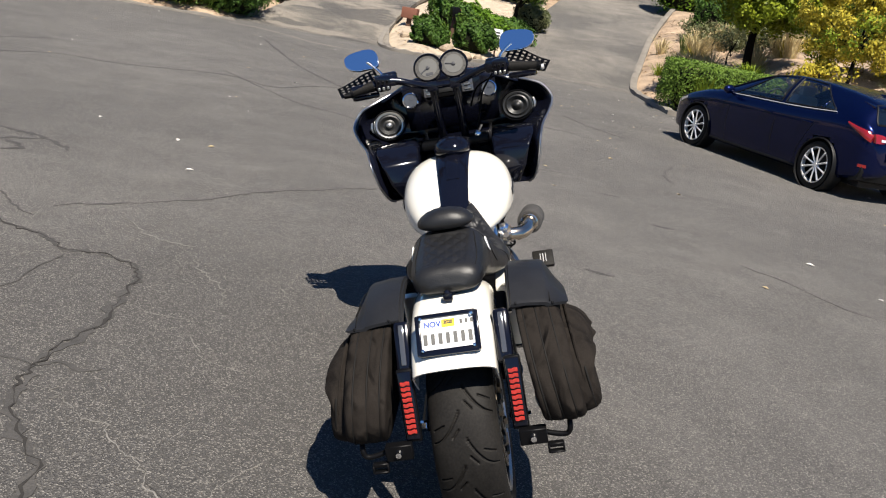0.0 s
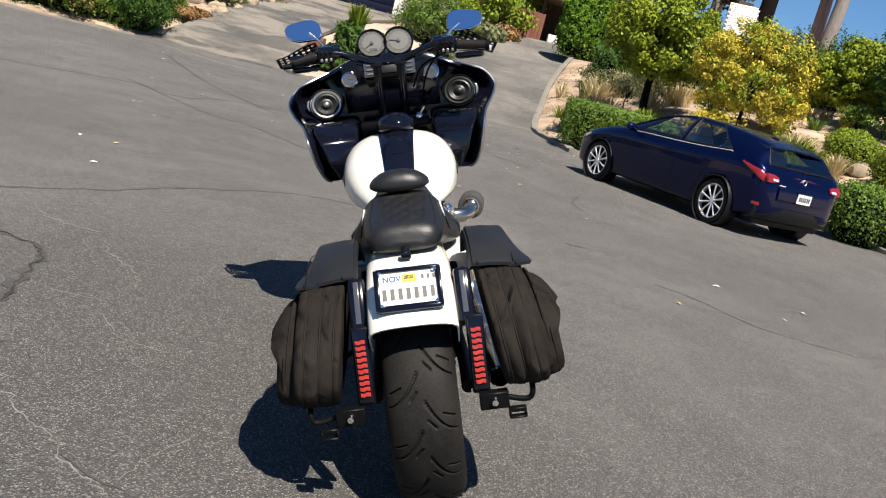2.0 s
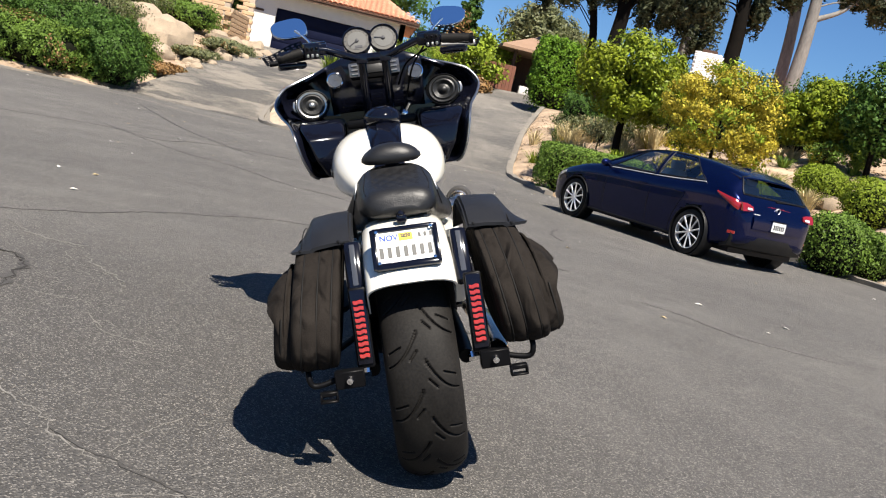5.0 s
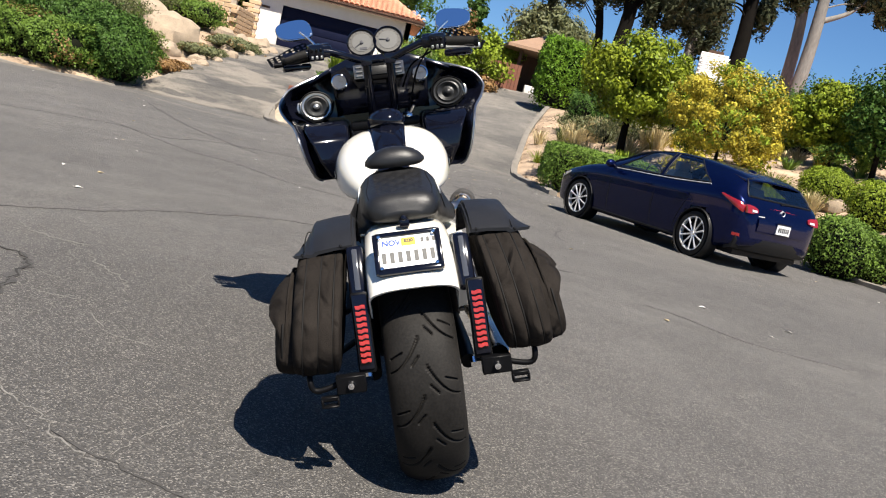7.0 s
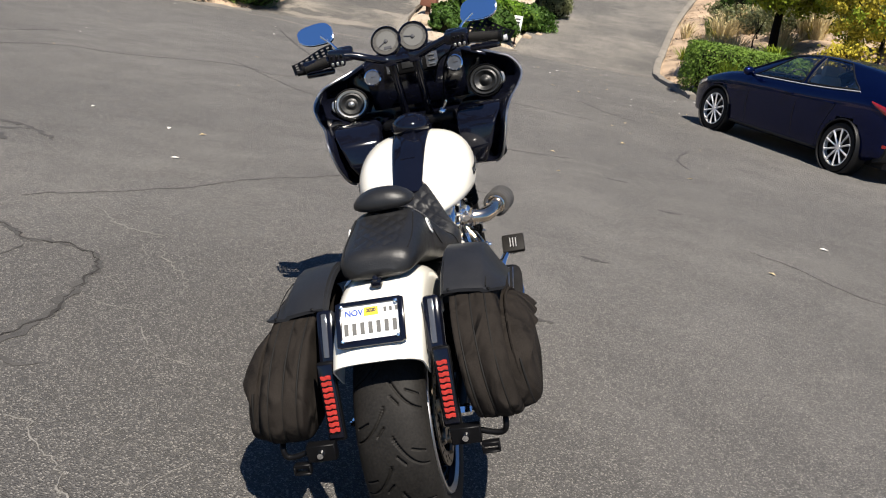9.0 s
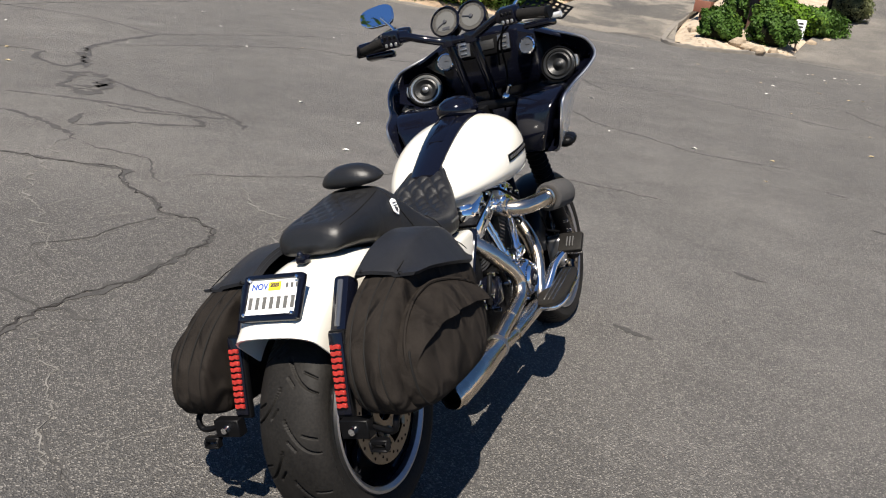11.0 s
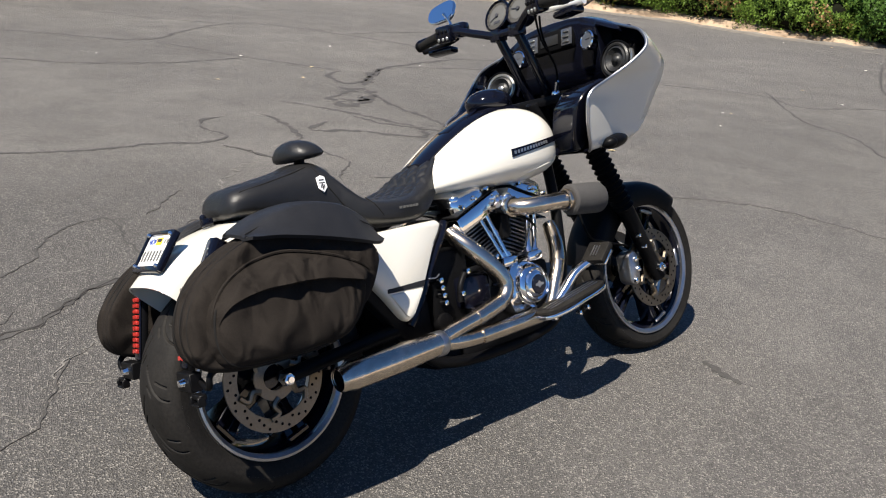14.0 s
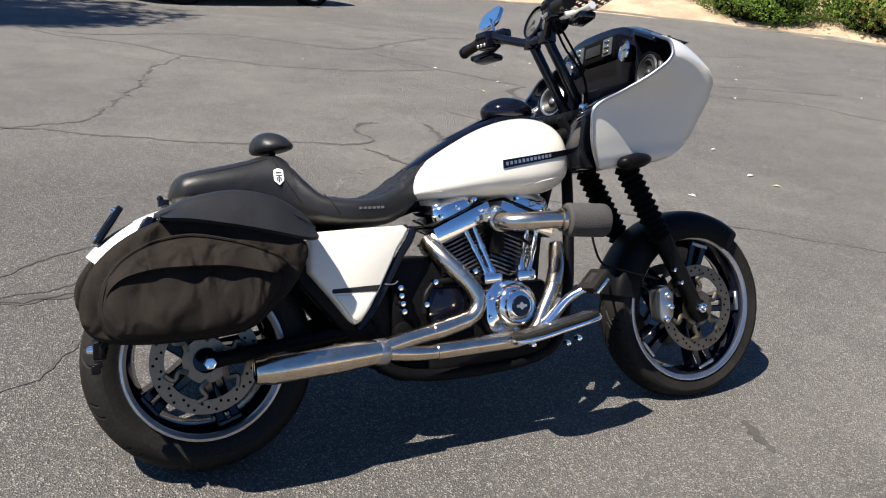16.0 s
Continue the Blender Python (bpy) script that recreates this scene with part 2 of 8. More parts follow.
GRAVEL = paint("pale_gravel", (0.38, 0.31, 0.23), 0.95, var=0.45, scale=4, fine=60, bump=0.8, bump_scale=45)
STONE = paint("pale_garden_rock", (0.30, 0.235, 0.165), 0.9, var=0.3, scale=3, fine=30, bump=0.5)
LEAF_DARK = paint("dark_green_leaf", (0.02, 0.05, 0.012), 0.5, var=0.5, scale=2, fine=20, tint=(0.06, 0.115, 0.02), island=0.5, translucent=0.1, spec=0.12)
LEAF_MID = paint("green_leaf", (0.035, 0.07, 0.012), 0.5, var=0.4, scale=2, fine=20, tint=(0.12, 0.19, 0.03), island=0.6, translucent=0.12, spec=0.12)
LEAF_BRIGHT = paint("bright_green_leaf", (0.025, 0.055, 0.007), 0.45, var=0.45, scale=2, fine=20, tint=(0.23, 0.27, 0.02), island=0.7, translucent=0.15, spec=0.12)
LEAF_LIME = paint("lime_leaf", (0.08, 0.13, 0.015), 0.5, var=0.4, scale=2, fine=20, tint=(0.22, 0.28, 0.025), island=0.6, translucent=0.15, spec=0.12)
LEAF_GOLD = paint("golden_leaf", (0.12, 0.14, 0.022), 0.5, var=0.4, scale=2, fine=20, tint=(0.50, 0.40, 0.045), island=0.7, translucent=0.15, spec=0.12)
LEAF_RUST = paint("rust_leaf", (0.13, 0.070, 0.028), 0.6, var=0.4, scale=2, fine=20, tint=(0.25, 0.14, 0.045), island=0.5, translucent=0.2)
LEAF_GREY = paint("grey_olive_leaf", (0.075, 0.09, 0.035), 0.6, var=0.4, scale=2, fine=20, tint=(0.16, 0.17, 0.07), island=0.5, translucent=0.25)
STRAW = paint("dry_grass", (0.42, 0.33, 0.16), 0.8, var=0.4, scale=2, fine=20, tint=(0.6, 0.5, 0.28), island=0.5, translucent=0.2)
# near-black core colour stands for the shade in gaps between hedge leaves
GAP_SHADE = paint("leaf_gap_shade", (0.007, 0.008, 0.004), 0.95, var=0.5, scale=4, fine=40, spec=0.1)
# dark bark, taken down to near-black for the shade its crown casts
SHADED_BARK = paint("dark_shaded_bark", (0.006, 0.005, 0.004), 0.95, var=0.5, scale=3, fine=30, bump=0.6, spec=0.1)
BARK_PALE = paint("pale_eucalyptus_bark", (0.17, 0.155, 0.14), 0.85, var=0.4, scale=2, fine=14, bump=0.3, stretch=(1, 1, 0.3))
LEAF_CYPRESS = paint("vivid_cypress_leaf", (0.02, 0.062, 0.006), 0.5, var=0.45, scale=1.2, fine=14, tint=(0.12, 0.22, 0.018), island=0.6, translucent=0.1, spec=0.12)
LEAF_EUC = paint("dusky_eucalyptus_leaf", (0.018, 0.022, 0.012), 0.6, var=0.4, scale=2, fine=20, tint=(0.06, 0.068, 0.035), island=0.5, translucent=0.1, spec=0.12)
STUCCO = paint("white_stucco", (0.6, 0.57, 0.53), 0.9, var=0.08, scale=3, fine=60, bump=0.2)
TILE = paint("terracotta_tile", (0.52, 0.24, 0.14), 0.85, var=0.3, scale=2, fine=14, tint=(0.62, 0.32, 0.2), island=0.4)
BROWN_TILE = paint("brown_shingle", (0.27, 0.17, 0.11), 0.9, var=0.3, scale=2, fine=20, island=0.4)
NAVY_DOOR = paint("navy_garage_door", (0.006, 0.008, 0.024), 0.6, var=0.2, scale=3, spec=0.08)
BRICK = paint("tan_brick", (0.5, 0.34, 0.2), 0.9, var=0.25, scale=5, fine=40, bump=0.4, rand=0.5)
WHITE_BRICK = paint("white_painted_brick", (0.75, 0.73, 0.7), 0.85, var=0.12, scale=5, fine=40, bump=0.3, rand=0.3)
MORTAR = paint("pale_mortar", (0.42, 0.34, 0.26), 0.95, var=0.2, scale=10)
DARK_WOOD = paint("dark_brown_wood", (0.07, 0.035, 0.02), 0.8, var=0.4, scale=3, fine=30, stretch=(1, 1, 0.2))
RED_WOOD = paint("red_brown_fence_wood", (0.16, 0.06, 0.035), 0.8, var=0.35, scale=3, fine=30, rand=0.4)

# ---- the ground: a flat street end between planted banks, with two driveways climbing away ----
STREET = [(14, -34), (13, -14), (11, -5), (9.6, 2), (8.6, 7), (8.0, 10.3), (7.6, 12), (6.3, 13.4), (4.8, 14.4), (4.1, 15.3), (3.95, 17.2), (3.9, 20.4),
          (0.3, 20.8), (-0.6, 20.0), (-1.5, 18.9), (-2.3, 18.9), (-2.75, 20.4), (-5.9, 20.6), (-6.5, 18.9), (-8.3, 18.3), (-12, 18.8), (-16, 17), (-20, 12), (-22, 5), (-21, -6), (-19, -34)]


def street_distance(x, y):
    """Metres outside the street's edge, for arrays; zero within."""
    x, y = np.asarray(x, float), np.asarray(y, float)
    best = np.full(x.shape, 1e9)
    inside = np.zeros(x.shape, bool)
    n = len(STREET)
    for i in range(n):
        (ax, ay), (bx, by) = STREET[i], STREET[(i + 1) % n]
        dx, dy = bx - ax, by - ay
        t = np.clip(((x - ax) * dx + (y - ay) * dy) / (dx * dx + dy * dy), 0, 1)
        best = np.minimum(best, np.hypot(x - ax - t * dx, y - ay - t * dy))
        cross = (ay > y) != (by > y)
        inside ^= cross & (x < ax + (y - ay) * dx / (dy if dy else 1e-9))
    return np.where(inside, 0.0, best)


def height(x, y):
    d = street_distance(x, y)
    x, y = np.asarray(x, float), np.asarray(y, float)
    steep = 0.135 + 0.045 * np.clip((x - 3.8) / 3.5, 0, 1) + 0.05 * np.clip((-6.5 - x) / 3.0, 0, 1)
    front = np.clip((y + 2) / 8, 0, 1)
    rise = steep * front * np.where(d < 14, d, 14 + (d - 14) * 0.62)
    bank = np.clip((x - np.interp(y, [20.4, 24, 29, 34], [4.3, 5.0, 6.1, 7.6])) / 1.6, 0, 1)
    rise = rise + 0.8 * bank * np.clip((d - 0.5) / 3.0, 0, 1) * np.clip((31 - y) / 9, 0, 1) * front
    rise = np.where(x > 3.6, np.minimum(rise, 2.6 + 0.03 * d), rise)
    return np.minimum(np.where(d < 0.6, rise * d / 0.6, rise), 7.0)


def z_at(x, y):
    return float(height(np.array([x]), np.array([y]))[0])


def grid_mesh(name, xs, ys, zfun, material):
    gx, gy = np.meshgrid(xs, ys)
    gz = zfun(gx, gy)
    nx, ny = len(xs), len(ys)
    v = np.stack([gx, gy, gz], -1).reshape(-1, 3)
    f = [(j * nx + i, j * nx + i + 1, (j + 1) * nx + i + 1, (j + 1) * nx + i) for j in range(ny - 1) for i in range(nx - 1)]
    me = bpy.data.meshes.new(name)
    me.from_pydata(v.tolist(), [], f)
    me.materials.append(material)
    me.polygons.foreach_set("use_smooth", [True] * len(me.polygons))
    return new(name, me)


def uneven(a):
    return np.concatenate([-np.geomspace(1500, a, 22), np.linspace(-a, a, 221)[1:-1], np.geomspace(a, 1500, 22)])


RIGHT_DRIVE = [(2.1, 19.9), (2.5, 23), (3.45, 28), (4.95, 34), (6.75, 40), (8.15, 45)]
LEFT_DRIVE = [(-4.3, 19.6), (-4.4, 23), (-4.2, 28), (-3.6, 34), (-2.8, 40), (-2.9, 45.3)]


def drive_gap(x, y, centre, widths):
    """Metres beyond the side of a driveway, for arrays."""
    cx = np.interp(y, [p[1] for p in centre], [p[0] for p in centre])
    w = np.interp(y, [p[1] for p in centre], widths)
    inside = np.abs(x - cx) - w
    return np.where((y > centre[0][1]) & (y < centre[-1][1] + 0.5), inside, 9.0)


RIGHT_W, LEFT_W = [1.9, 1.95, 2.1, 2.25, 2.8, 3.9], [2.0, 1.6, 1.7, 2.0, 2.6, 3.2]


def ground_z(x, y):
    d = street_distance(x, y)
    bumps = 0.05 * np.sin(x * 1.7 + 0.6 * y) * np.sin(y * 1.3 - 0.4 * x) + 0.03 * np.sin(3.1 * x) * np.sin(2.7 * y + x)
    top = height(x, y) + 0.07 + bumps * np.clip(d - 0.4, 0, 1)
    gap = np.minimum(drive_gap(x, y, RIGHT_DRIVE, RIGHT_W), drive_gap(x, y, LEFT_DRIVE, LEFT_W))
    top = top - 0.30 * np.clip((0.25 - gap) / 0.5, 0, 1) * (np.hypot(x, y) < 60)
    return np.where(d < 0.02, -0.08, top - 0.1 * np.clip(1 - d / 0.3, 0, 1))


ground = tagged(grid_mesh("ground", uneven(34), uneven(62), ground_z, SOIL), "tan bark-strewn soil of sloping garden banks", "ground", kind="structure")
# dark outer ground, added to keep tan soil out of the gloss reflections
ground.data.materials.append(ADDED_DARK_GROUND)
ground.data.materials.append(GRAVEL)
ground.data.polygons.foreach_set("material_index", [1 if (p.center.y < -8 or p.center.x < -30 or p.center.x > 40 or p.center.y > 75) else (2 if (p.center.x > 7 and p.center.y < 12.5) or (-3 < p.center.x < 2.2 and p.center.y < 36) else 0) for p in ground.data.polygons])

# the street's own sheet, with a slight unevenness
road_outline = [(x, y) for x, y in STREET]
bm = bmesh.new()
face = bm.faces.new([bm.verts.new((x, y, 0)) for x, y in road_outline])
bmesh.ops.triangulate(bm, faces=[face])
me = bpy.data.meshes.new("road")
bm.to_mesh(me)
bm.free()
me.materials.append(ASPHALT)
road = tagged(new("road", me), "worn grey asphalt street end with cracks and tar", "road", kind="structure")


def strip(name, centre, widths, material, lift, label, thick=0.12):
    """A paved strip that follows the slope."""
    pts = curve([(x, y, 0) for x, y in centre], 10)
    wid = np.interp(np.linspace(0, 1, len(pts)), np.linspace(0, 1, len(widths)), widths)
    rings = []
    for i, q in enumerate(pts):
        t = (pts[min(i + 1, len(pts) - 1)] - pts[max(i - 1, 0)]).normalized()
        s = Vector((t.y, -t.x, 0))
        zc = z_at(q.x, q.y) + 0.006 + (lift - 0.006) * min(1.0, max(0.0, (q.y - pts[0].y) / 3.0))
        row = []
        for k in range(7):
            e = -1 + k / 3
            row.append(q + s * e * wid[i] + Vector((0, 0, zc)))
        row += [row[-1] - Vector((0, 0, thick)), row[0] - Vector((0, 0, thick))]
        rings.append(row)
    ob = part(name, loft(rings), material)
    return tagged(ob, label, "driveway", kind="structure")


strip("driveway_east", RIGHT_DRIVE, RIGHT_W, DRIVE_ASPHALT, 0.10, "pale worn asphalt driveway climbing between planted banks")
strip("driveway_west", LEFT_DRIVE, LEFT_W, PATCHED_ASPHALT, 0.10, "patched asphalt driveway climbing to a dark garage door")


def kerb(points, w, h, material, label, name="kerb"):
    pts = curve([(x, y, 0) for x, y in points], 8)
    rings = []
    for i, q in enumerate(pts):
        t = (pts[min(i + 1, len(pts) - 1)] - pts[max(i - 1, 0)]).normalized()
        s = Vector((t.y, -t.x, 0))
        z = z_at(q.x, q.y)
        jit = 0.012 * math.sin(i * 2.3) + 0.01 * math.sin(i * 5.1)
        rings.append([q + s * a * w + Vector((0, 0, z + b * h + jit * (b > 0.5))) for a, b in ((-0.5, -0.6), (0.5, -0.6), (0.46, 0.85), (0.3, 1), (-0.3, 1), (-0.46, 0.85))])
    return tagged(part(name, loft(rings), material, angle=50), label, "kerb", kind="structure")


kerb([(11, -5), (9.6, 2), (8.6, 7), (8.0, 10.3), (7.6, 12), (6.3, 13.4), (4.8, 14.4), (4.15, 15.3)], 0.16, 0.09, CONCRETE, "low broken concrete kerb edging the planted bank")
kerb([(4.0, 15.6), (3.98, 17.2), (4.0, 20.4), (4.68, 24), (5.8, 29), (7.3, 34), (9.2, 39)], 0.2, 0.10, CONCRETE, "rounded concrete kerb along the driveway")
kerb([(-6.2, 19.0), (-8.3, 18.25), (-12, 18.7), (-16, 16.9), (-20, 12), (-22, 5)], 0.3, 0.05, CONCRETE, "flat pale concrete gutter under the hedge")
kerb([(0.35, 20.7), (-0.6, 20.0), (-1.5, 18.95), (-2.3, 18.95), (-2.75, 20.6), (-2.8, 24)], 0.14, 0.08, CONCRETE, "thin concrete edge of a planted island")

# tar lines and open cracks: thin ribbons with ragged edges
def ribbon(name, points, width, seed, ragged=0.35, lift=0.004, wander=0.05, material=TAR, label="", steps=10):
    rng = random.Random(seed)
    pts = curve([(x, y, 0) for x, y in points], steps)
    path = [pts[0]]
    for q in pts[1:]:
        gap = (q - path[-1]).length
        n_ = max(1, int(gap / 0.022))
        path += [path[-1].lerp(q, (i + 1) / n_) for i in range(n_)]
    top = []
    run = 0.0
    for i, q in enumerate(path):
        run += (q - path[max(i - 1, 0)]).length
        t = (path[min(i + 1, len(path) - 1)] - path[max(i - 1, 0)]).normalized()
        s = Vector((t.y, -t.x, 0))
        w = width * max(0.12, 0.85 + ragged * (0.7 * rng.uniform(-1, 1) + 1.5 * noise.noise(Vector((run * 5, seed, 4.0))))) * min(1, 0.2 + i / 6, 0.2 + (len(path) - 1 - i) / 6)
        c = q + s * wander * (1.5 * noise.noise(Vector((run * 3.5, seed, 1.0))) + 1.1 * noise.noise(Vector((run * 11, seed, 2.0))) + 0.8 * noise.noise(Vector((run * 28, seed, 3.0))))
        top.append([c - s * w / 2, c + s * w / 2, c + s * w / 2, c - s * w / 2])
        for k, zz in enumerate((lift, lift, 0.0005, 0.0005)):
            top[-1][k].z = zz
    ob = part(name, loft(top), material, road)
    return tagged(ob, label)


CRACKS = itertools.count(300)
ribbon("gutter_line", [(-6.1, 18.05), (-5.34, 18.05), (-4.48, 17.45), (-3.73, 16.82), (-2.6, 16.9)], 0.13, 41, material=CONCRETE, label="worn pale concrete gutter line", wander=0.02)


def crack(points, w, label="thin crack in the asphalt", wander=0.02, material=None):
    ribbon("crack", points, w, next(CRACKS), 0.75, 0.003, wander, material or TAR, label, 6)


# beside the motorcycle
crack([(-3.5, 1.75), (-2.95, 1.94), (-2.72, 2.02), (-2.61, 1.91), (-2.44, 1.77), (-2.16, 1.69), (-2.04, 1.58), (-1.88, 1.58), (-1.69, 1.55)], 0.027, "ragged crack with loose tar")
crack([(-1.69, 1.55), (-1.62, 1.41), (-1.56, 1.22), (-1.54, 0.96), (-1.53, 0.76), (-1.55, 0.57), (-1.58, 0.38), (-1.56, 0.27), (-1.52, 0.15), (-1.34, -0.12), (-1.24, -0.30), (-1.21, -0.55), (-1.18, -0.9)], 0.040, "wide ragged crack with crumbled tar", 0.03)
crack([(-1.58, 0.38), (-1.75, 0.41), (-2.0, 0.45), (-2.31, 0.49), (-2.33, 0.38), (-2.28, 0.25), (-2.09, 0.08), (-1.93, 0.01), (-1.81, -0.12), (-1.78, -0.20), (-1.64, -0.40), (-1.5, -0.54), (-1.38, -0.8)], 0.013, "ragged crack in the asphalt")
crack([(-1.58, 0.38), (-1.51, 0.43), (-1.42, 0.4), (-1.35, 0.44)], 0.020)
crack([(-1.81, 0.66), (-2.12, 0.83), (-2.06, 0.96), (-2.0, 1.07), (-2.02, 1.29), (-2.0, 1.47), (-2.04, 1.58)], 0.008)
crack([(-1.43, -0.22), (-1.34, -0.31), (-1.30, -0.44), (-1.26, -0.54), (-1.2, -0.8)], 0.007)
crack([(-0.95, -0.18), (-0.82, -0.26), (-0.69, -0.35), (-0.58, -0.42), (-0.52, -0.52), (-0.40, -0.62)], 0.007)
crack([(-2.29, 0.67), (-2.46, 0.83), (-2.63, 1.04)], 0.008)
crack([(-3.3, 2.29), (-2.93, 2.3), (-2.76, 2.3), (-2.61, 2.12), (-2.39, 1.98)], 0.016)
crack([(-3.44, 2.33), (-3.3, 2.0), (-3.08, 1.78), (-2.9, 1.52), (-2.6, 1.27), (-2.36, 1.08), (-1.98, 0.82)], 0.006, "pale crumbling crack in the asphalt", 0.05, PALE_CRACK)
for pts in ([(-1.46, 1.81), (-1.38, 1.66), (-1.23, 1.43), (-1.12, 1.21)], [(-2.01, 2.22), (-1.82, 2.03), (-1.66, 1.93), (-1.51, 1.99)], [(-1.46, 0.33), (-1.4, 0.21), (-1.4, 0.17)], [(-1.38, 0.22), (-1.27, 0.14), (-1.17, 0.06), (-1.09, -0.05), (-1.0, -0.10), (-0.94, -0.19), (-0.85, -0.26), (-0.78, -0.33)]):
    crack(pts, 0.0045, "pale crumbling crack in the asphalt", 0.045, PALE_CRACK)
# the open gap inside the wide crack
for pts, w in (([(-3.5, 1.75), (-2.95, 1.94), (-2.72, 2.02), (-2.61, 1.91), (-2.44, 1.77), (-2.16, 1.69), (-2.04, 1.58), (-1.88, 1.58), (-1.69, 1.55)], 0.007), ([(-1.69, 1.55), (-1.62, 1.41), (-1.56, 1.22), (-1.54, 0.96), (-1.53, 0.76), (-1.55, 0.57), (-1.58, 0.38), (-1.56, 0.27), (-1.52, 0.15), (-1.34, -0.12), (-1.24, -0.30), (-1.21, -0.55), (-1.18, -0.9)], 0.010)):
    ribbon("crack_gap", pts, w, 900, 0.9, 0.0045, 0.032, OPEN_CRACK, "dark open gap in the asphalt", 6)
# the tar loops and seals to the west
crack([(-4.8, 3.0), (-4.28, 3.26), (-4.05, 3.34), (-3.68, 3.44), (-3.48, 3.5), (-3.15, 3.3), (-3.32, 3.14), (-3.53, 2.94), (-3.71, 2.62), (-3.92, 2.9)], 0.050, "loop of tar seal on cracks", 0.03)
crack([(-4.82, 4.05), (-4.15, 3.87), (-3.75, 3.84), (-3.2, 3.7), (-2.9, 3.45)], 0.050, "tar seal on a crack", 0.03)
crack([(-4.14, 3.28), (-3.9, 3.26), (-3.6, 3.37), (-3.17, 3.66)], 0.035, "tar seal on a crack", 0.03)
crack([(-4.95, 3.74), (-5.14, 4.09), (-4.82, 4.05), (-4.42, 3.58), (-4.56, 3.46), (-4.95, 3.74)], 0.10, "blot of crack tar", 0.07)
crack([(-4.85, 3.9), (-4.6, 3.75), (-4.75, 3.6)], 0.09, "blot of crack tar", 0.05)
crack([(-6.18, 4.62), (-6.02, 4.38), (-5.7, 4.18), (-5.44, 4.2), (-5.6, 4.59), (-6.17, 5.19)], 0.06, "loop of tar seal on cracks", 0.03)
crack([(-6.67, 6.78), (-6.42, 5.86), (-6.17, 5.19), (-5.75, 4.7), (-5.3, 4.3)], 0.075, "wide tar seal on a crack", 0.04)
crack([(-4.37, 2.54), (-4.05, 2.54), (-3.62, 2.44), (-3.39, 2.31)], 0.040, "tarred crack in the asphalt", 0.03)
crack([(-4.6, -1.1), (-4.27, -0.6), (-4.17, -0.32), (-4.03, -0.08), (-3.9, 0.27), (-3.77, 0.55), (-3.7, 0.96), (-3.72, 1.38), (-3.62, 1.66), (-3.75, 1.90), (-4.08, 1.88), (-4.31, 2.02), (-4.36, 2.18)], 0.030, "tarred crack in the asphalt")
crack([(-7.87, 1.19), (-6.94, 0.72), (-6.27, 0.56), (-5.82, 0.44), (-5.06, 0.17), (-4.63, 0.03), (-4.38, -0.13), (-4.31, -0.39), (-4.2, -0.6)], 0.020, "ragged crack in the asphalt", 0.05)
crack([(-9.8, -0.5), (-9.22, -0.1), (-9.01, 0.2), (-8.57, 0.72), (-7.86, 1.13), (-7.57, 1.57), (-7.25, 2.0), (-7.12, 2.48), (-7.06, 3.12), (-7.25, 4.0)], 0.045, "tarred crack in the asphalt")
crack([(-8.6, 3.57), (-8.06, 3.8), (-7.43, 3.99), (-6.82, 4.30), (-6.18, 4.62)], 0.045, "tarred crack in the asphalt")
crack([(-9.6, -0.09), (-9.4, 0.35), (-9.76, 1.27), (-9.88, 2.03), (-9.5, 2.6), (-9.05, 3.05), (-8.85, 3.46), (-9.1, 3.9), (-9.61, 4.35), (-10.57, 5.58), (-10.25, 6.4), (-9.25, 6.8), (-8.08, 7.13), (-6.67, 6.78)], 0.045, "tarred crack in the asphalt")
crack([(-6.67, 6.78), (-6.31, 8.11), (-5.9, 9.3)], 0.04, "tarred crack in the asphalt")
crack([(-9.25, 6.8), (-9.44, 8.08), (-9.51, 10.92)], 0.035, "tarred crack in the asphalt")
# farther up the street and east of it
crack([(-6.26, 5.49), (-5.87, 6.61), (-5.25, 7.91), (-4.49, 8.12), (-3.41, 8.9), (-2.68, 8.6), (-2.11, 9.71), (-0.5, 10.1), (1.4, 9.6)], 0.035)
crack([(-3.53, 9.32), (-2.25, 7.73), (-1.61, 7.4), (-0.91, 6.66), (-0.48, 6.52), (-0.05, 6.24), (0.27, 6.22), (0.9, 6.33)], 0.022)
crack([(-4.45, 15.18), (-3.09, 11.81), (-2.19, 10.19), (-1.5, 9.2)], 0.035)
crack([(-2.4, 2.2), (-1.8, 2.83), (-1.46, 3.4), (-1.24, 3.61), (-0.72, 4.1), (0.1, 4.2)], 0.012)
crack([(1.37, 11.69), (1.72, 10.77), (2.17, 10.14)], 0.03)
crack([(2.44, 8.22), (2.16, 7.45), (2.18, 6.87)], 0.022)
crack([(2.0, 3.8), (2.27, 3.57), (2.54, 3.13), (3.2, 2.9)], 0.006)
crack([(-12.5, 4.0), (-11.4, 4.6), (-10.57, 5.58)], 0.035)
# small tar smears
for x, y in ((1.26, 5.59), (0.81, 2.92), (0.41, 1.73), (1.57, 4.62)):
    crack([(x - 0.09, y + 0.03), (x, y), (x + 0.10, y - 0.01)], 0.045, "small dark tar smear", 0.02)
rng_ = random.Random(8)
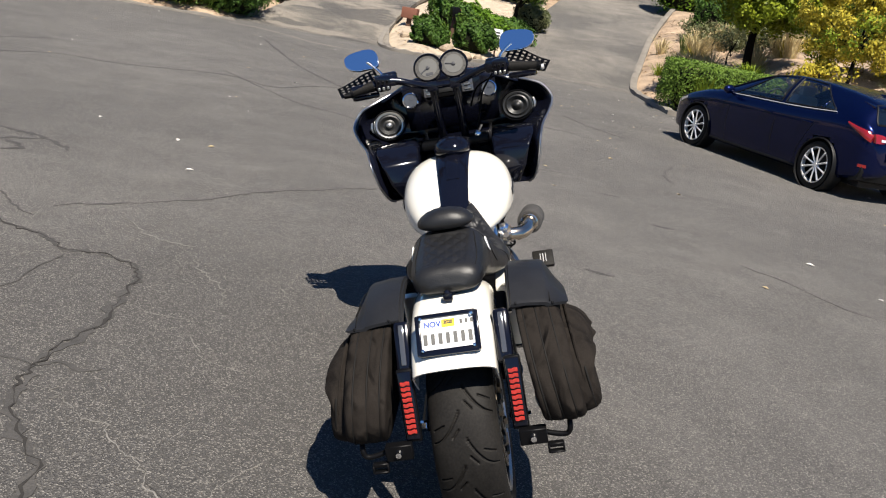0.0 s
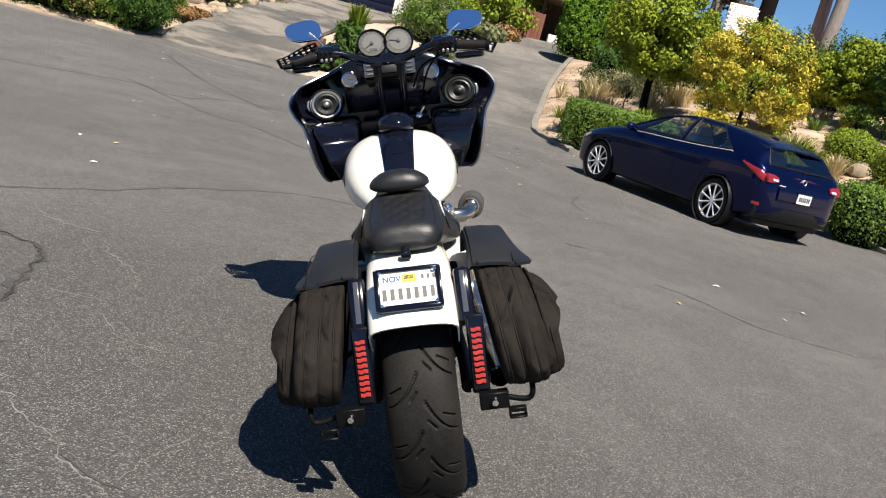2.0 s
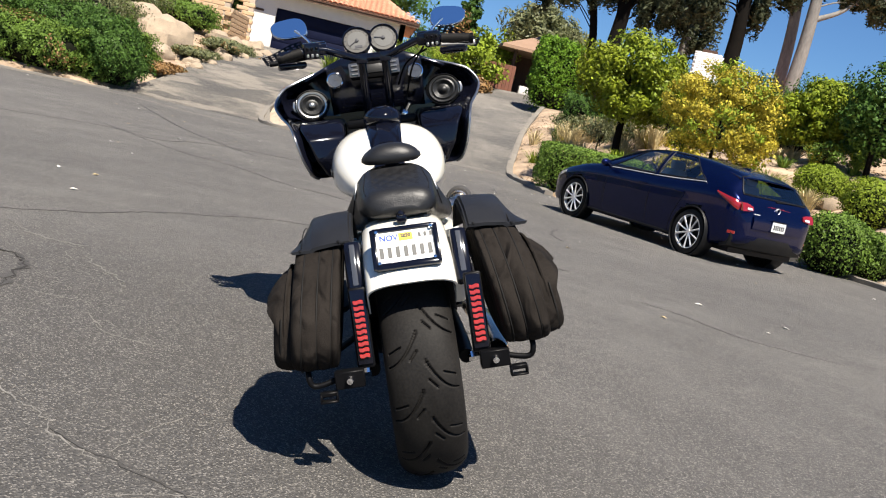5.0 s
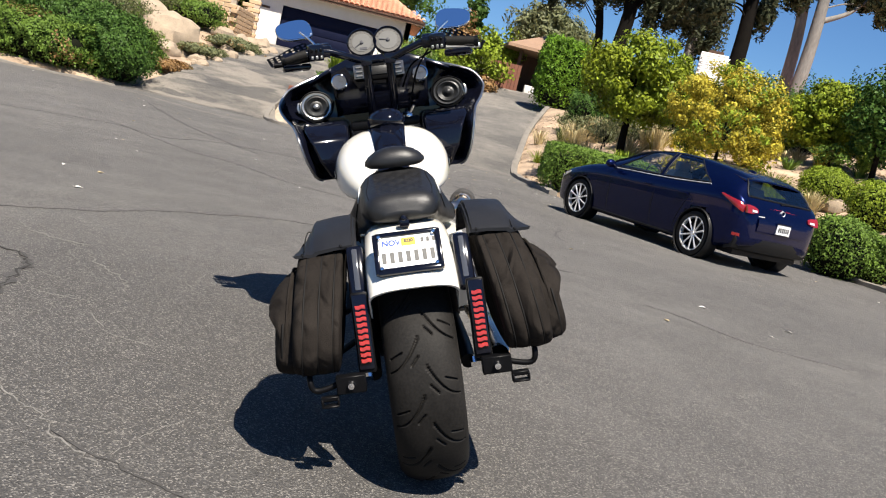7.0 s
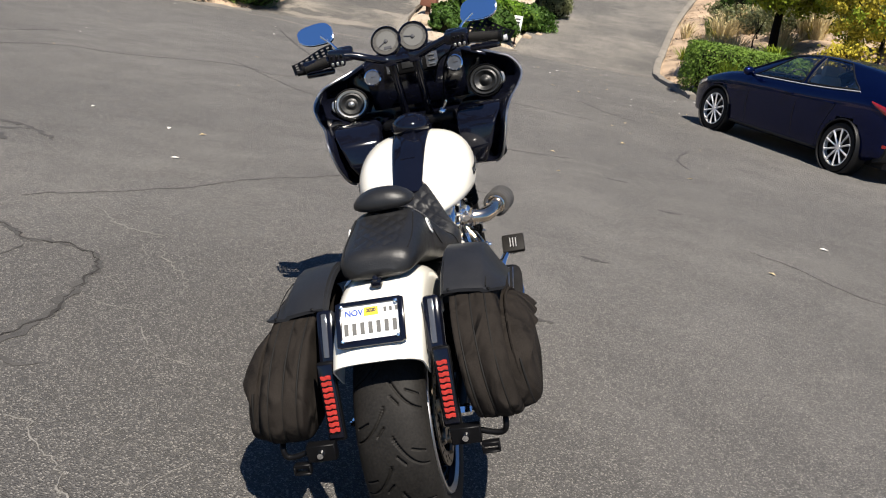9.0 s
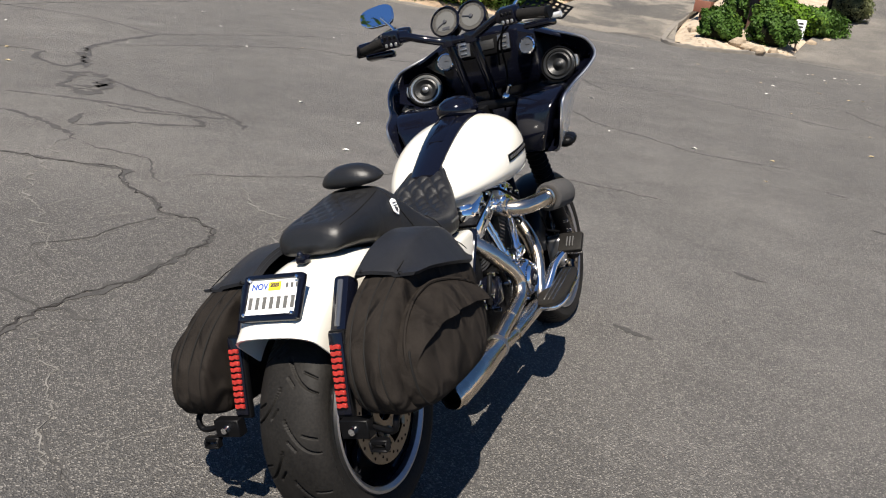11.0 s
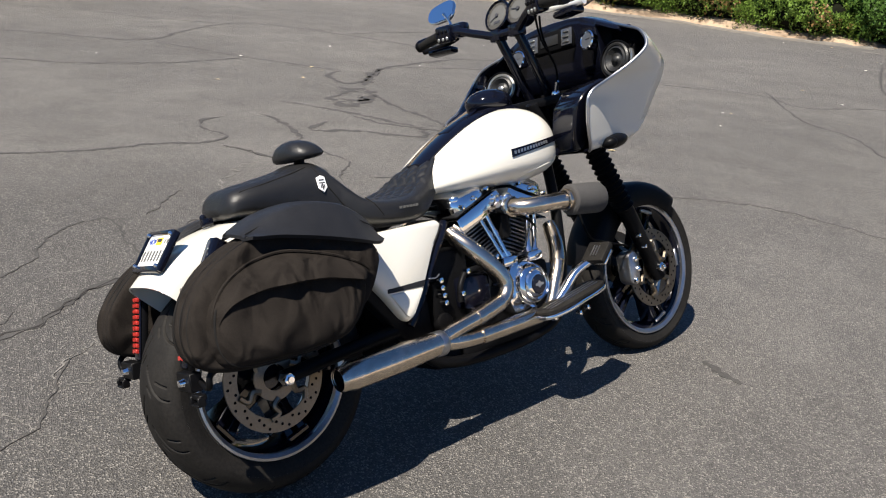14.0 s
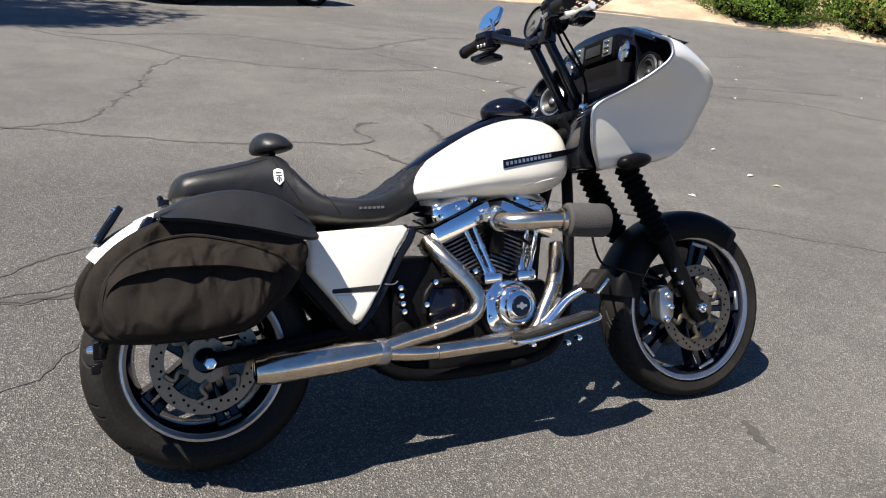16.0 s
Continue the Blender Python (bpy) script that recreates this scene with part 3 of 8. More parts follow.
# fine pale crazing beside the wide crack
for i in range(34):
    x, y = rng_.uniform(-2.6, -0.75), rng_.uniform(-1.1, 1.9)
    a = rng_.choice((0.3, 1.6, 1.9, 2.8)) + rng_.uniform(-0.4, 0.4)
    pts = [(x, y)]
    for k in range(rng_.randint(1, 4)):
        a += rng_.uniform(-0.45, 0.45)
        pts.append((pts[-1][0] + 0.09 * math.cos(a), pts[-1][1] + 0.09 * math.sin(a)))
    ribbon("fine_crack", pts, rng_.uniform(0.0016, 0.0034), 700 + i, 0.9, 0.0016, 0.02, PALE_CRACK, "", 8)
LITTER = [paint("dry_litter_leaf", (0.45, 0.36, 0.2), 0.8, var=0.3), paint("pale_litter", (0.7, 0.68, 0.62), 0.8, var=0.1)]
leaf_me = [mesh_of("litter_leaf", ([(-0.03, 0, 0.002), (0, -0.013, 0.008), (0.032, 0, 0.003), (0, 0.014, 0.010), (0, 0, 0.0)], [(0, 1, 4), (1, 2, 4), (2, 3, 4), (3, 0, 4)]), m_) for m_ in LITTER]
for i in range(150):
    x, y = rng_.uniform(-9, 7), rng_.uniform(2, 18.5)
    if i % 3 == 0:
        x, y = rng_.uniform(0.6, 4.6), rng_.uniform(12, 20)
    if float(street_distance(np.array([x]), np.array([y]))[0]) > 0 or abs(x) < 0.9 and y < 3:
        continue
    ob = new("fallen_leaf", leaf_me[i % 2])
    ob.matrix_basis = pose(x, y, 0.004, 0, 0, rng_.uniform(0, 360)) @ Matrix.Diagonal((*[rng_.uniform(0.5, 1.3)] * 3, 1))
    tagged(ob, "small dry leaf lying on the asphalt", "leaf", "fallen leaves on the street")

# leaf litter and bark chips on the banks
def litter(name, x0, x1, y0, y1, n, seed, materials, label, size=0.045):
    rng = np.random.default_rng(seed)
    x, y = rng.uniform(x0, x1, n), rng.uniform(y0, y1, n)
    keep = (street_distance(x, y) > 0.1) & (np.minimum(drive_gap(x, y, RIGHT_DRIVE, RIGHT_W), drive_gap(x, y, LEFT_DRIVE, LEFT_W)) > 0.1)
    keep &= (np.sin(x * 1.9 + seed) * np.sin(y * 1.4 + 0.7 * x) + rng.uniform(-0.9, 0.6, n)) > -0.25
    x, y = x[keep], y[keep]
    z = ground_z(x, y) + 0.012
    a = rng.uniform(0, 2 * math.pi, len(x))
    s = size * rng.uniform(0.4, 1.5, len(x))
    c, sn = np.cos(a) * s, np.sin(a) * s
    tilt = rng.uniform(-0.35, 0.35, (2, len(x))) * s
    zero = np.zeros(len(x))
    p = np.stack([x, y, z], 1)
    u, v = np.stack([c, sn, tilt[0]], 1), np.stack([-sn, c, tilt[1]], 1) * 0.45
    ob = new(name, quads_mesh(name, np.stack([p - u, p + v, p + u, p - v], 1), materials))
    return tagged(ob, label, "leaf litter", kind="stuff")


LITTER_BROWN = paint("brown_leaf_litter", (0.10, 0.06, 0.035), 0.9, var=0.5, scale=2, fine=20, tint=(0.34, 0.24, 0.14), island=1.0)
litter("leaf_litter", 4.0, 17, 10, 32, 26000, 3, LITTER_BROWN, "brown leaf litter and bark chips on the bank")
litter("leaf_litter", -20, -5.5, 18, 42, 18000, 4, LITTER_BROWN, "brown leaf litter and bark chips on the bank")
litter("pebble_mulch", -3, 3, 19, 30, 4000, 5, LITTER_BROWN, "brown chips among pebbles on the island", 0.03)

# ---- the motorcycle: x right, y forward, z up from its own standing line ----
BIKE = Matrix.Translation((-0.041, 0, 0.3135)) @ pose(0, 0, 0, 0, 0, -0.7) @ pose(0, 0, 0, 0, -20, 0) @ pose(0, 0, -0.33)
bike = thing("motorcycle", BIKE, "white and black touring motorcycle leaning on its side stand", "motorcycle")

WHITE = paint("pearl_white_paint", (0.66, 0.635, 0.565), 0.2, var=0.03, scale=5, fine=300, coat=0.6)
GLOSS = paint("gloss_black_paint", (0.0035, 0.004, 0.008), 0.1, var=0.15, scale=6, fine=90, rough_var=0.03, spec=0.4)
SATIN = paint("satin_black", (0.0035, 0.0035, 0.004), 0.42, var=0.25, scale=9, fine=120, bump=0.03, spec=0.10)
MATT = paint("matt_black", (0.003, 0.003, 0.0033), 0.65, var=0.3, scale=12, fine=160, bump=0.08, spec=0.06)
LEATHER = paint("black_leather", (0.0095, 0.0095, 0.010), 0.43, var=0.3, scale=12, fine=220, bump=0.12, bump_scale=300, spec=0.4)
LID_LEATHER = paint("grey_black_leather", (0.013, 0.0135, 0.0155), 0.45, var=0.25, scale=9, fine=200, bump=0.05, bump_scale=420, spec=0.2)
CANVAS = paint("brown_black_canvas", (0.0165, 0.0138, 0.0118), 0.85, var=0.35, scale=10, fine=260, bump=0.3, bump_scale=420, spec=0.06)


def wrinkle(mt, scale, depth, stretch=(1, 1, 1)):
    """Soft creases under the weave of a cloth or hide."""
    nt = mt.node_tree
    old = nt.nodes["Principled BSDF"].inputs["Normal"].links[0].from_node
    mp = nt.nodes.new("ShaderNodeMapping")
    mp.inputs["Scale"].default_value = stretch
    nt.links.new(nt.nodes["Texture Coordinate"].outputs["Object"], mp.inputs[0])
    nz = nt.nodes.new("ShaderNodeTexNoise")
    nz.inputs["Scale"].default_value, nz.inputs["Detail"].default_value, nz.inputs["Distortion"].default_value = scale, 1.5, 0.7
    nt.links.new(mp.outputs[0], nz.inputs["Vector"])
    bp = nt.nodes.new("ShaderNodeBump")
    bp.inputs["Strength"].default_value, bp.inputs["Distance"].default_value = 0.9, depth
    nt.links.new(nz.outputs["Fac"], bp.inputs["Height"])
    nt.links.new(bp.outputs[0], old.inputs["Normal"])


wrinkle(CANVAS, 9, 0.05, (1.5, 1.3, 0.8))
wrinkle(LEATHER, 14, 0.0025)
wrinkle(LID_LEATHER, 7, 0.005)
WELT = paint("black_welt", (0.006, 0.0055, 0.005), 0.75, var=0.2, scale=30, spec=0.2)
RUBBER = paint("tyre_rubber", (0.008, 0.0076, 0.0072), 0.6, var=0.3, scale=9, fine=150, bump=0.06, tint=(0.014, 0.0128, 0.0115), spec=0.12)
CHROME = paint("chrome", (0.86, 0.86, 0.87), 0.07, 1.0, var=0.04, scale=14, fine=120, rough_var=0.03)
STEEL = paint("heat_tinted_steel", (0.58, 0.49, 0.385), 0.22, 1.0, var=0.07, scale=9, fine=40, tint=(0.68, 0.60, 0.50), rough_var=0.06)
ALLOY = paint("machined_alloy", (0.42, 0.42, 0.43), 0.35, 1.0, var=0.1, scale=20, fine=160)
DISC = paint("brake_disc_steel", (0.20, 0.168, 0.128), 0.4, 1.0, var=0.2, scale=16, fine=180)
CASE = paint("dark_cast_alloy", (0.004, 0.004, 0.0045), 0.5, 0.0, var=0.3, scale=20, fine=200, bump=0.15, spec=0.12)
FIN = paint("fin_alloy", (0.13, 0.13, 0.135), 0.34, 0.8, var=0.2, scale=20)
FOAM = paint("grey_foam_filter", (0.045, 0.043, 0.042), 0.95, var=0.3, scale=20, fine=300, bump=0.6, bump_scale=330)
RED = paint("red_lens", (0.32, 0.024, 0.018), 0.2, var=0.25, scale=60, coat=0.6)
CLEAR_LENS = paint("smoked_lens", (0.05, 0.052, 0.058), 0.08, var=0.1, coat=1.0)
DIAL = paint("grey_dial", (0.060, 0.055, 0.046), 0.4, var=0.08)
GAUGE_GLASS = paint("grey_gauge_glass", (0.055, 0.06, 0.07), 0.12, var=0.2, scale=40, coat=0.3)
SPEAKER = paint("speaker_cone", (0.012, 0.012, 0.012), 0.45, var=0.2, scale=40, bump=0.1)
SILVER = paint("silver_ring", (0.45, 0.44, 0.42), 0.3, 0.9, var=0.1)
LEVER = paint("bare_aluminium_lever", (0.72, 0.72, 0.71), 0.35, 0.5, var=0.06)
PLATE = paint("white_plate", (0.78, 0.78, 0.76), 0.4, var=0.04)
GREY_INK = paint("grey_ink", (0.085, 0.083, 0.077), 0.6, var=0.1)
INK = paint("dark_ink", (0.03, 0.03, 0.035), 0.6, var=0.1)
BLUE_INK = paint("blue_ink", (0.02, 0.06, 0.3), 0.6, var=0.1)
YELLOW = paint("yellow_sticker", (0.75, 0.5, 0.02), 0.5, var=0.08)
BLUE_TAPE = paint("blue_tape", (0.03, 0.12, 0.3), 0.5, var=0.1)
MIRROR = bpy.data.materials.new("mirror_glass")
MIRROR.use_nodes = True
MIRROR.node_tree.nodes["Principled BSDF"].inputs["Base Color"].default_value = (0.85, 0.9, 0.95, 1)
MIRROR.node_tree.nodes["Principled BSDF"].inputs["Metallic"].default_value = 1.0
MIRROR.node_tree.nodes["Principled BSDF"].inputs["Roughness"].default_value = 0.015


def at(x, y, z, shape):
    return moved(shape, Matrix.Translation((x, y, z)))


def rows_curve(rows, n=6):
    """Smooth rows of numbers between stations."""
    rows = np.array(rows, float)
    m = len(rows)
    out = []
    for i in range(m - 1):
        a, b, c, d = rows[max(i - 1, 0)], rows[i], rows[i + 1], rows[min(i + 2, m - 1)]
        for k in range(n):
            t = k / n
            out.append(0.5 * (2 * b + (c - a) * t + (2 * a - 5 * b + 4 * c - d) * t * t + (3 * b - a - 3 * c + d) * t ** 3))
    out.append(rows[-1])
    return out


# wheels
def tyre_mesh(name, radius, half, rim, grooves, steps, across, material):
    """A tyre with its curved tread grooves cut into it."""
    t = np.linspace(-1, 1, across + 1)
    u = half * np.sign(t) * np.abs(np.sin(t * math.pi / 2)) ** 0.85
    crown = radius - (radius - rim - 0.02) * (1 - np.maximum(1 - (np.abs(u) / half) ** 2.6, 0) ** 0.55) * 0.72
    th = np.linspace(0, 2 * math.pi, steps, endpoint=False)
    ph = (th * grooves / (2 * math.pi))[:, None]
    e = (u / half)[None, :]
    cut = np.zeros((steps, across + 1))

    def groove(want, width, where, depth):
        d = np.abs((ph - want + 0.5) % 1.0 - 0.5)
        return np.where(where, depth * np.clip((width - d) / (width * 0.45), 0, 1), 0)

    for side in (-1, 1):
        g = e * side
        off = 0.5 if side > 0 else 0.0
        gg = np.clip(g, 0, 1)
        run = 2 * math.pi * radius / grooves / half
        steep = np.sqrt(1 + (0.66 * 2.2 * (1 - gg) ** 1.2 * run) ** 2)
        cut = np.maximum(cut, groove(off - 0.66 * (1 - (1 - gg) ** 2.2), (0.026 - 0.008 * gg) * steep, (g > 0.05) & (g < 0.88), 0.0085))
        cut = np.maximum(cut, groove(off + 0.55 - 0.75 * (gg - 0.15), 0.021 * math.hypot(1, 0.75 * run), (g > 0.12) & (g < 0.32), 0.008))
        cut = np.maximum(cut, groove(off + 0.80 - 0.25 * g, 0.023, (g > 0.52) & (g < 0.84), 0.008))
    r = crown[None, :] - cut
    v = np.stack([np.broadcast_to(u[None, :], r.shape), r * np.sin(th)[:, None], r * np.cos(th)[:, None]], -1).reshape(-1, 3)
    n = across + 1
    a = (np.arange(steps)[:, None] * n + np.arange(across)[None, :]).ravel()
    b = (((np.arange(steps) + 1) % steps)[:, None] * n + np.arange(across)[None, :]).ravel()
    faces = np.stack([a, a + 1, b + 1, b], 1)
    v, faces = v.tolist(), faces.tolist()
    for sg in (-1, 1):
        wall = turned([(float(crown[0]), sg * half), (rim + 0.03, sg * half * 0.98), (rim + 0.012, sg * half * 0.93), (rim - 0.004, sg * half * 0.8)], 72, "x")
        k = len(v)
        v += [list(q) for q in wall[0]]
        faces += [[q + k for q in f] for f in wall[1]]
    me_ = bpy.data.meshes.new(name)
    me_.from_pydata(v, [], faces)
    me_.materials.append(material)
    me_.polygons.foreach_set("use_smooth", [True] * len(me_.polygons))
    return me_


def wheel(name, y, z, radius, half, rim, spokes, grooves, label, discs, disc_r):
    hub = part(name, add(turned([(0.0, -0.075), (0.034, -0.075), (0.045, -0.05), (0.045, 0.05), (0.034, 0.075), (0.0, 0.075)], 24, "x"),
                         turned([(rim - 0.012, -half * 0.8), (rim - 0.03, -half * 0.5), (rim - 0.045, 0), (rim - 0.03, half * 0.5), (rim - 0.012, half * 0.8)], 64, "x")), GLOSS, bike, label)
    hub.matrix_basis = pose(0, y, z)
    tyre = tagged(new("tyre", tyre_mesh("tyre", radius, half, rim, grooves, 1500, 110, RUBBER)), "worn black road tyre with curved tread grooves")
    tyre.parent = hub
    for side in (-1, 1):
        part("rim_lip", turned([(rim - 0.018, side * half * 0.66), (rim - 0.018, side * half * 0.88), (rim - 0.008, side * half * 0.965), (rim - 0.001, side * half * 0.95), (rim + 0.002, side * half * 0.8)], 72, "x"), ALLOY, hub, "bright machined rim edge")
    for k in range(spokes):
        a = 2 * math.pi * k / spokes + 0.3
        for off in (-0.11, 0.11):
            p0 = Vector((0, 0.04 * math.sin(a + off * 3), 0.04 * math.cos(a + off * 3)))
            p1 = Vector((0, (rim - 0.03) * math.sin(a + off), (rim - 0.03) * math.cos(a + off)))
            d = (p1 - p0).normalized()
            s = d.cross(Vector((1, 0, 0)))
            rings = []
            for t, w, hw in ((0, 0.016, 0.045), (0.5, 0.011, 0.032), (1, 0.015, half * 0.55)):
                c = p0.lerp(p1, t)
                rings.append([c + s * w + Vector((hw, 0, 0)), c - s * w + Vector((hw, 0, 0)), c - s * w - Vector((hw, 0, 0)), c + s * w - Vector((hw, 0, 0))])
            part("spoke", loft(rings), GLOSS, hub, bevel=0.004, segments=1)
        for side in (-1, 1):
            part("spoke_tip", at(side * half * 0.60, (rim - 0.035) * math.sin(a), (rim - 0.035) * math.cos(a), moved(box(0, 0, 0, 0.012, 0.07, 0.014), Matrix.Rotation(-a, 4, "X"))), ALLOY if len(discs) > 1 else GLOSS, hub, bevel=0.003, segments=1)
    for side in discs:
        x = side * 0.088
        disc = part("brake_disc", turned([(disc_r - 0.038, x - 0.0025), (disc_r, x - 0.0025), (disc_r, x + 0.0025), (disc_r - 0.038, x + 0.0025), (disc_r - 0.038, x - 0.0025)], 64, "x"), DISC, hub, "drilled steel brake disc")
        carrier = [turned([(0.035, x), (0.062, x), (0.062, x + side * 0.006), (0.035, x + side * 0.006)], 28, "x")]
        for k in range(6):
            a = 2 * math.pi * k / 6
            path = [Vector((x + side * 0.004, r * math.sin(a + tw), r * math.cos(a + tw))) for r, tw in ((0.055, 0), (0.075, 0.22), (disc_r - 0.05, 0.05), (disc_r - 0.034, 0.28))]
            part("carrier_arm", tube(path, 0.0085, 6, 5), DISC, disc)
        part("disc_carrier", add(*carrier), DISC, disc)
        hole = mesh_of("hole", turned([(0.0, x + side * 0.0032), (0.0042, x + side * 0.0032), (0.0042, x)], 8, "x"), MATT)
        for k in range(44):
            a = 2 * math.pi * k / 44
            r = disc_r - 0.010 - 0.009 * (k % 3)
            ob = new("hole", hole)
            ob.parent = disc
            ob.matrix_basis = Matrix.Translation((0, r * math.sin(a), r * math.cos(a)))
    return hub


wheel("rear_wheel", 0.012, 0.313, 0.312, 0.096, 0.220, 5, 13, "black cast rear wheel with bright rim edge", (1,), 0.146)
wheel("front_wheel", 1.688, 0.306, 0.322, 0.066, 0.258, 5, 15, "black cast front wheel with bright rim edge", (-1, 1), 0.15)

# frame, swingarm, stand
part("swingarm", add(*[tube([(s * 0.135, 0.012, 0.313), (s * 0.135, 0.2, 0.335), (s * 0.12, 0.48, 0.36)], [0.022, 0.020, 0.026], 10) for s in (-1, 1)], tube([(-0.13, 0.47, 0.36), (0.13, 0.47, 0.36)], 0.03)), SATIN, bike)
for s in (-1, 1):
    part("axle_nut", turned([(0.0, s * 0.180), (0.009, s * 0.180), (0.009, s * 0.173), (0.0155, s * 0.172), (0.017, s * 0.160), (0.017, s * 0.14)], 6, "x", (0, 0.012, 0.313)), CHROME, bike)
part("frame", add(tube([(0, 1.24, 0.92), (0, 1.0, 0.82), (0, 0.62, 0.70), (0, 0.35, 0.62)], 0.03), *[tube([(s * 0.03, 1.22, 0.86), (s * 0.10, 1.17, 0.6), (s * 0.115, 1.13, 0.34), (s * 0.115, 1.02, 0.215), (s * 0.115, 0.6, 0.205), (s * 0.115, 0.46, 0.32), (s * 0.11, 0.33, 0.62)], 0.019, 10) for s in (-1, 1)]), SATIN, bike)
for s in (-1, 1):
    part("frame_cover", prism([(0.28, 0.62), (0.33, 0.62), (0.47, 0.37), (0.50, 0.31), (0.42, 0.31), (0.22, 0.56)], "x", s * 0.10, s * 0.15), SATIN, bike, bevel=0.01)
    for y, z in ((0.27, 0.555), (0.405, 0.405)):
        part("bolt", turned([(0.0, s * 0.163), (0.009, s * 0.162), (0.011, s * 0.148)], 10, "x", (0, y, z)), CHROME, bike)
part("side_stand", add(tube([(-0.10, 0.82, 0.25), (-0.2, 0.84, 0.20), (-0.315, 0.86, 0.13)], 0.013), box(-0.33, 0.865, 0.121, 0.06, 0.05, 0.012)), SATIN, bike)

# engine
engine = part("engine", add(box(0, 0.86, 0.33, 0.25, 0.42, 0.25), box(0, 0.80, 0.215, 0.2, 0.5, 0.06)), CASE, bike, "black air-cooled V-twin engine with chrome covers", bevel=0.02)
part("gearbox", box(0, 0.59, 0.40, 0.25, 0.25, 0.30), CASE, engine, bevel=0.02)
part("cylinder_base", box(0, 0.885, 0.50, 0.16, 0.20, 0.14), CASE, engine, bevel=0.02)
part("primary_cover", add(tube([(-0.16, 0.94, 0.36), (-0.13, 0.94, 0.36)], 0.13, 24), tube([(-0.175, 0.66, 0.34), (-0.13, 0.66, 0.34)], 0.12, 24), box(-0.15, 0.8, 0.35, 0.05, 0.3, 0.22)), CASE, engine, bevel=0.012)
cam_cover = part("cam_cover", add(prism([(0.822, 0.43), (0.848, 0.456), (0.90, 0.467), (0.95, 0.456), (0.978, 0.42), (0.982, 0.37), (0.955, 0.318), (0.89, 0.298), (0.838, 0.308), (0.822, 0.35)], "x", 0.12, 0.176),
                                  turned([(0.0, 0.212), (0.040, 0.212), (0.045, 0.207), (0.050, 0.203), (0.060, 0.199), (0.066, 0.190), (0.069, 0.17)], 40, "x", (0, 0.920, 0.388))), CHROME, engine, "polished chrome cam cover", bevel=0.011)
part("cam_rim", turned([(0.0445, 0.206), (0.049, 0.213), (0.053, 0.206)], 40, "x", (0, 0.920, 0.388)), CHROME, cam_cover)
part("timer_cover", turned([(0.0, 0.2165), (0.029, 0.2165), (0.033, 0.210)], 28, "x", (0, 0.920, 0.388)), GLOSS, engine, "black round cover with a plain emblem")
part("emblem", add(prism([(0.908, 0.388), (0.920, 0.400), (0.932, 0.388), (0.920, 0.376)], "x", 0.2166, 0.218), box(0.2175, 0.920, 0.388, 0.0018, 0.034, 0.008)), SILVER, engine)
for k in range(8):
    a = 2 * math.pi * k / 8 + 0.3
    part("bolt", turned([(0.0, 0.185), (0.006, 0.184), (0.007, 0.170)], 8, "x", (0, 0.902 + 0.072 * math.cos(a), 0.383 + 0.074 * math.sin(a))), CHROME, engine)
fin_me = mesh_of("fin", prism([(math.copysign(abs(math.cos(a)) ** 0.6, math.cos(a)) * 0.100, math.copysign(abs(math.sin(a)) ** 0.6, math.sin(a)) * 0.080) for a in (2 * math.pi * k / 24 for k in range(24))], "z", -0.0024, 0.0024), FIN)
for sgn, tilt in ((-1, 22.5), (1, -22.5)):
    cyl = part("cylinder", turned([(0.058, 0.0), (0.058, 0.20), (0.0, 0.20)], 24, "z"), CASE, engine, "black finned cylinder")
    cyl.matrix_basis = pose(0, 0.888 + sgn * 0.028, 0.45, tilt)
    for k in range(12):
        ob = new("fin", fin_me)
        ob.parent = cyl
        ob.matrix_basis = pose(0, 0, 0.035 + 0.0128 * k) @ Matrix.Diagonal((1 + 0.008 * k, 1 + 0.018 * k, 1, 1))
    head = part("rocker_cover", box(0.0, 0, 0.212, 0.290, 0.204, 0.054), CHROME, cyl, "polished chrome rocker cover", bevel=0.007)
    dome = []
    for w, d, dz in ((1.0, 1.0, 0.242), (1.0, 1.0, 0.262), (0.985, 0.97, 0.276), (0.94, 0.90, 0.287), (0.84, 0.76, 0.294), (0.5, 0.4, 0.297)):
        dome.append([Vector((0.138 * w * math.copysign(abs(math.cos(a)) ** 0.55, math.cos(a)), 0.094 * d * math.copysign(abs(math.sin(a)) ** 0.6, math.sin(a)), dz)) for a in (2 * math.pi * k / 36 for k in range(36))])
    part("rocker_top", loft(dome), CHROME, head, angle=50)
    for yy in (-0.045, 0.045):
        part("rocker_lobe", ball(0.030, yy, 0.283, 0.098, 0.040, 0.034, 22, 12), CHROME, head)
    part("gasket_line", box(0, 0, 0.2455, 0.288, 0.192, 0.004), CASE, head)
    for yy in (-0.06, 0.0, 0.06):
        part("bolt", turned([(0.0, 0.152), (0.007, 0.151), (0.008, 0.14)], 8, "x", (0, yy, 0.262)), CHROME, head)
    part("head", box(0, 0, 0.195, 0.24, 0.17, 0.03), CASE, cyl, bevel=0.006)
    part("head_bolt", turned([(0.0, 0.152), (0.009, 0.150), (0.010, 0.135)], 10, "x", (0, 0.07, 0.225)), CHROME, cyl)
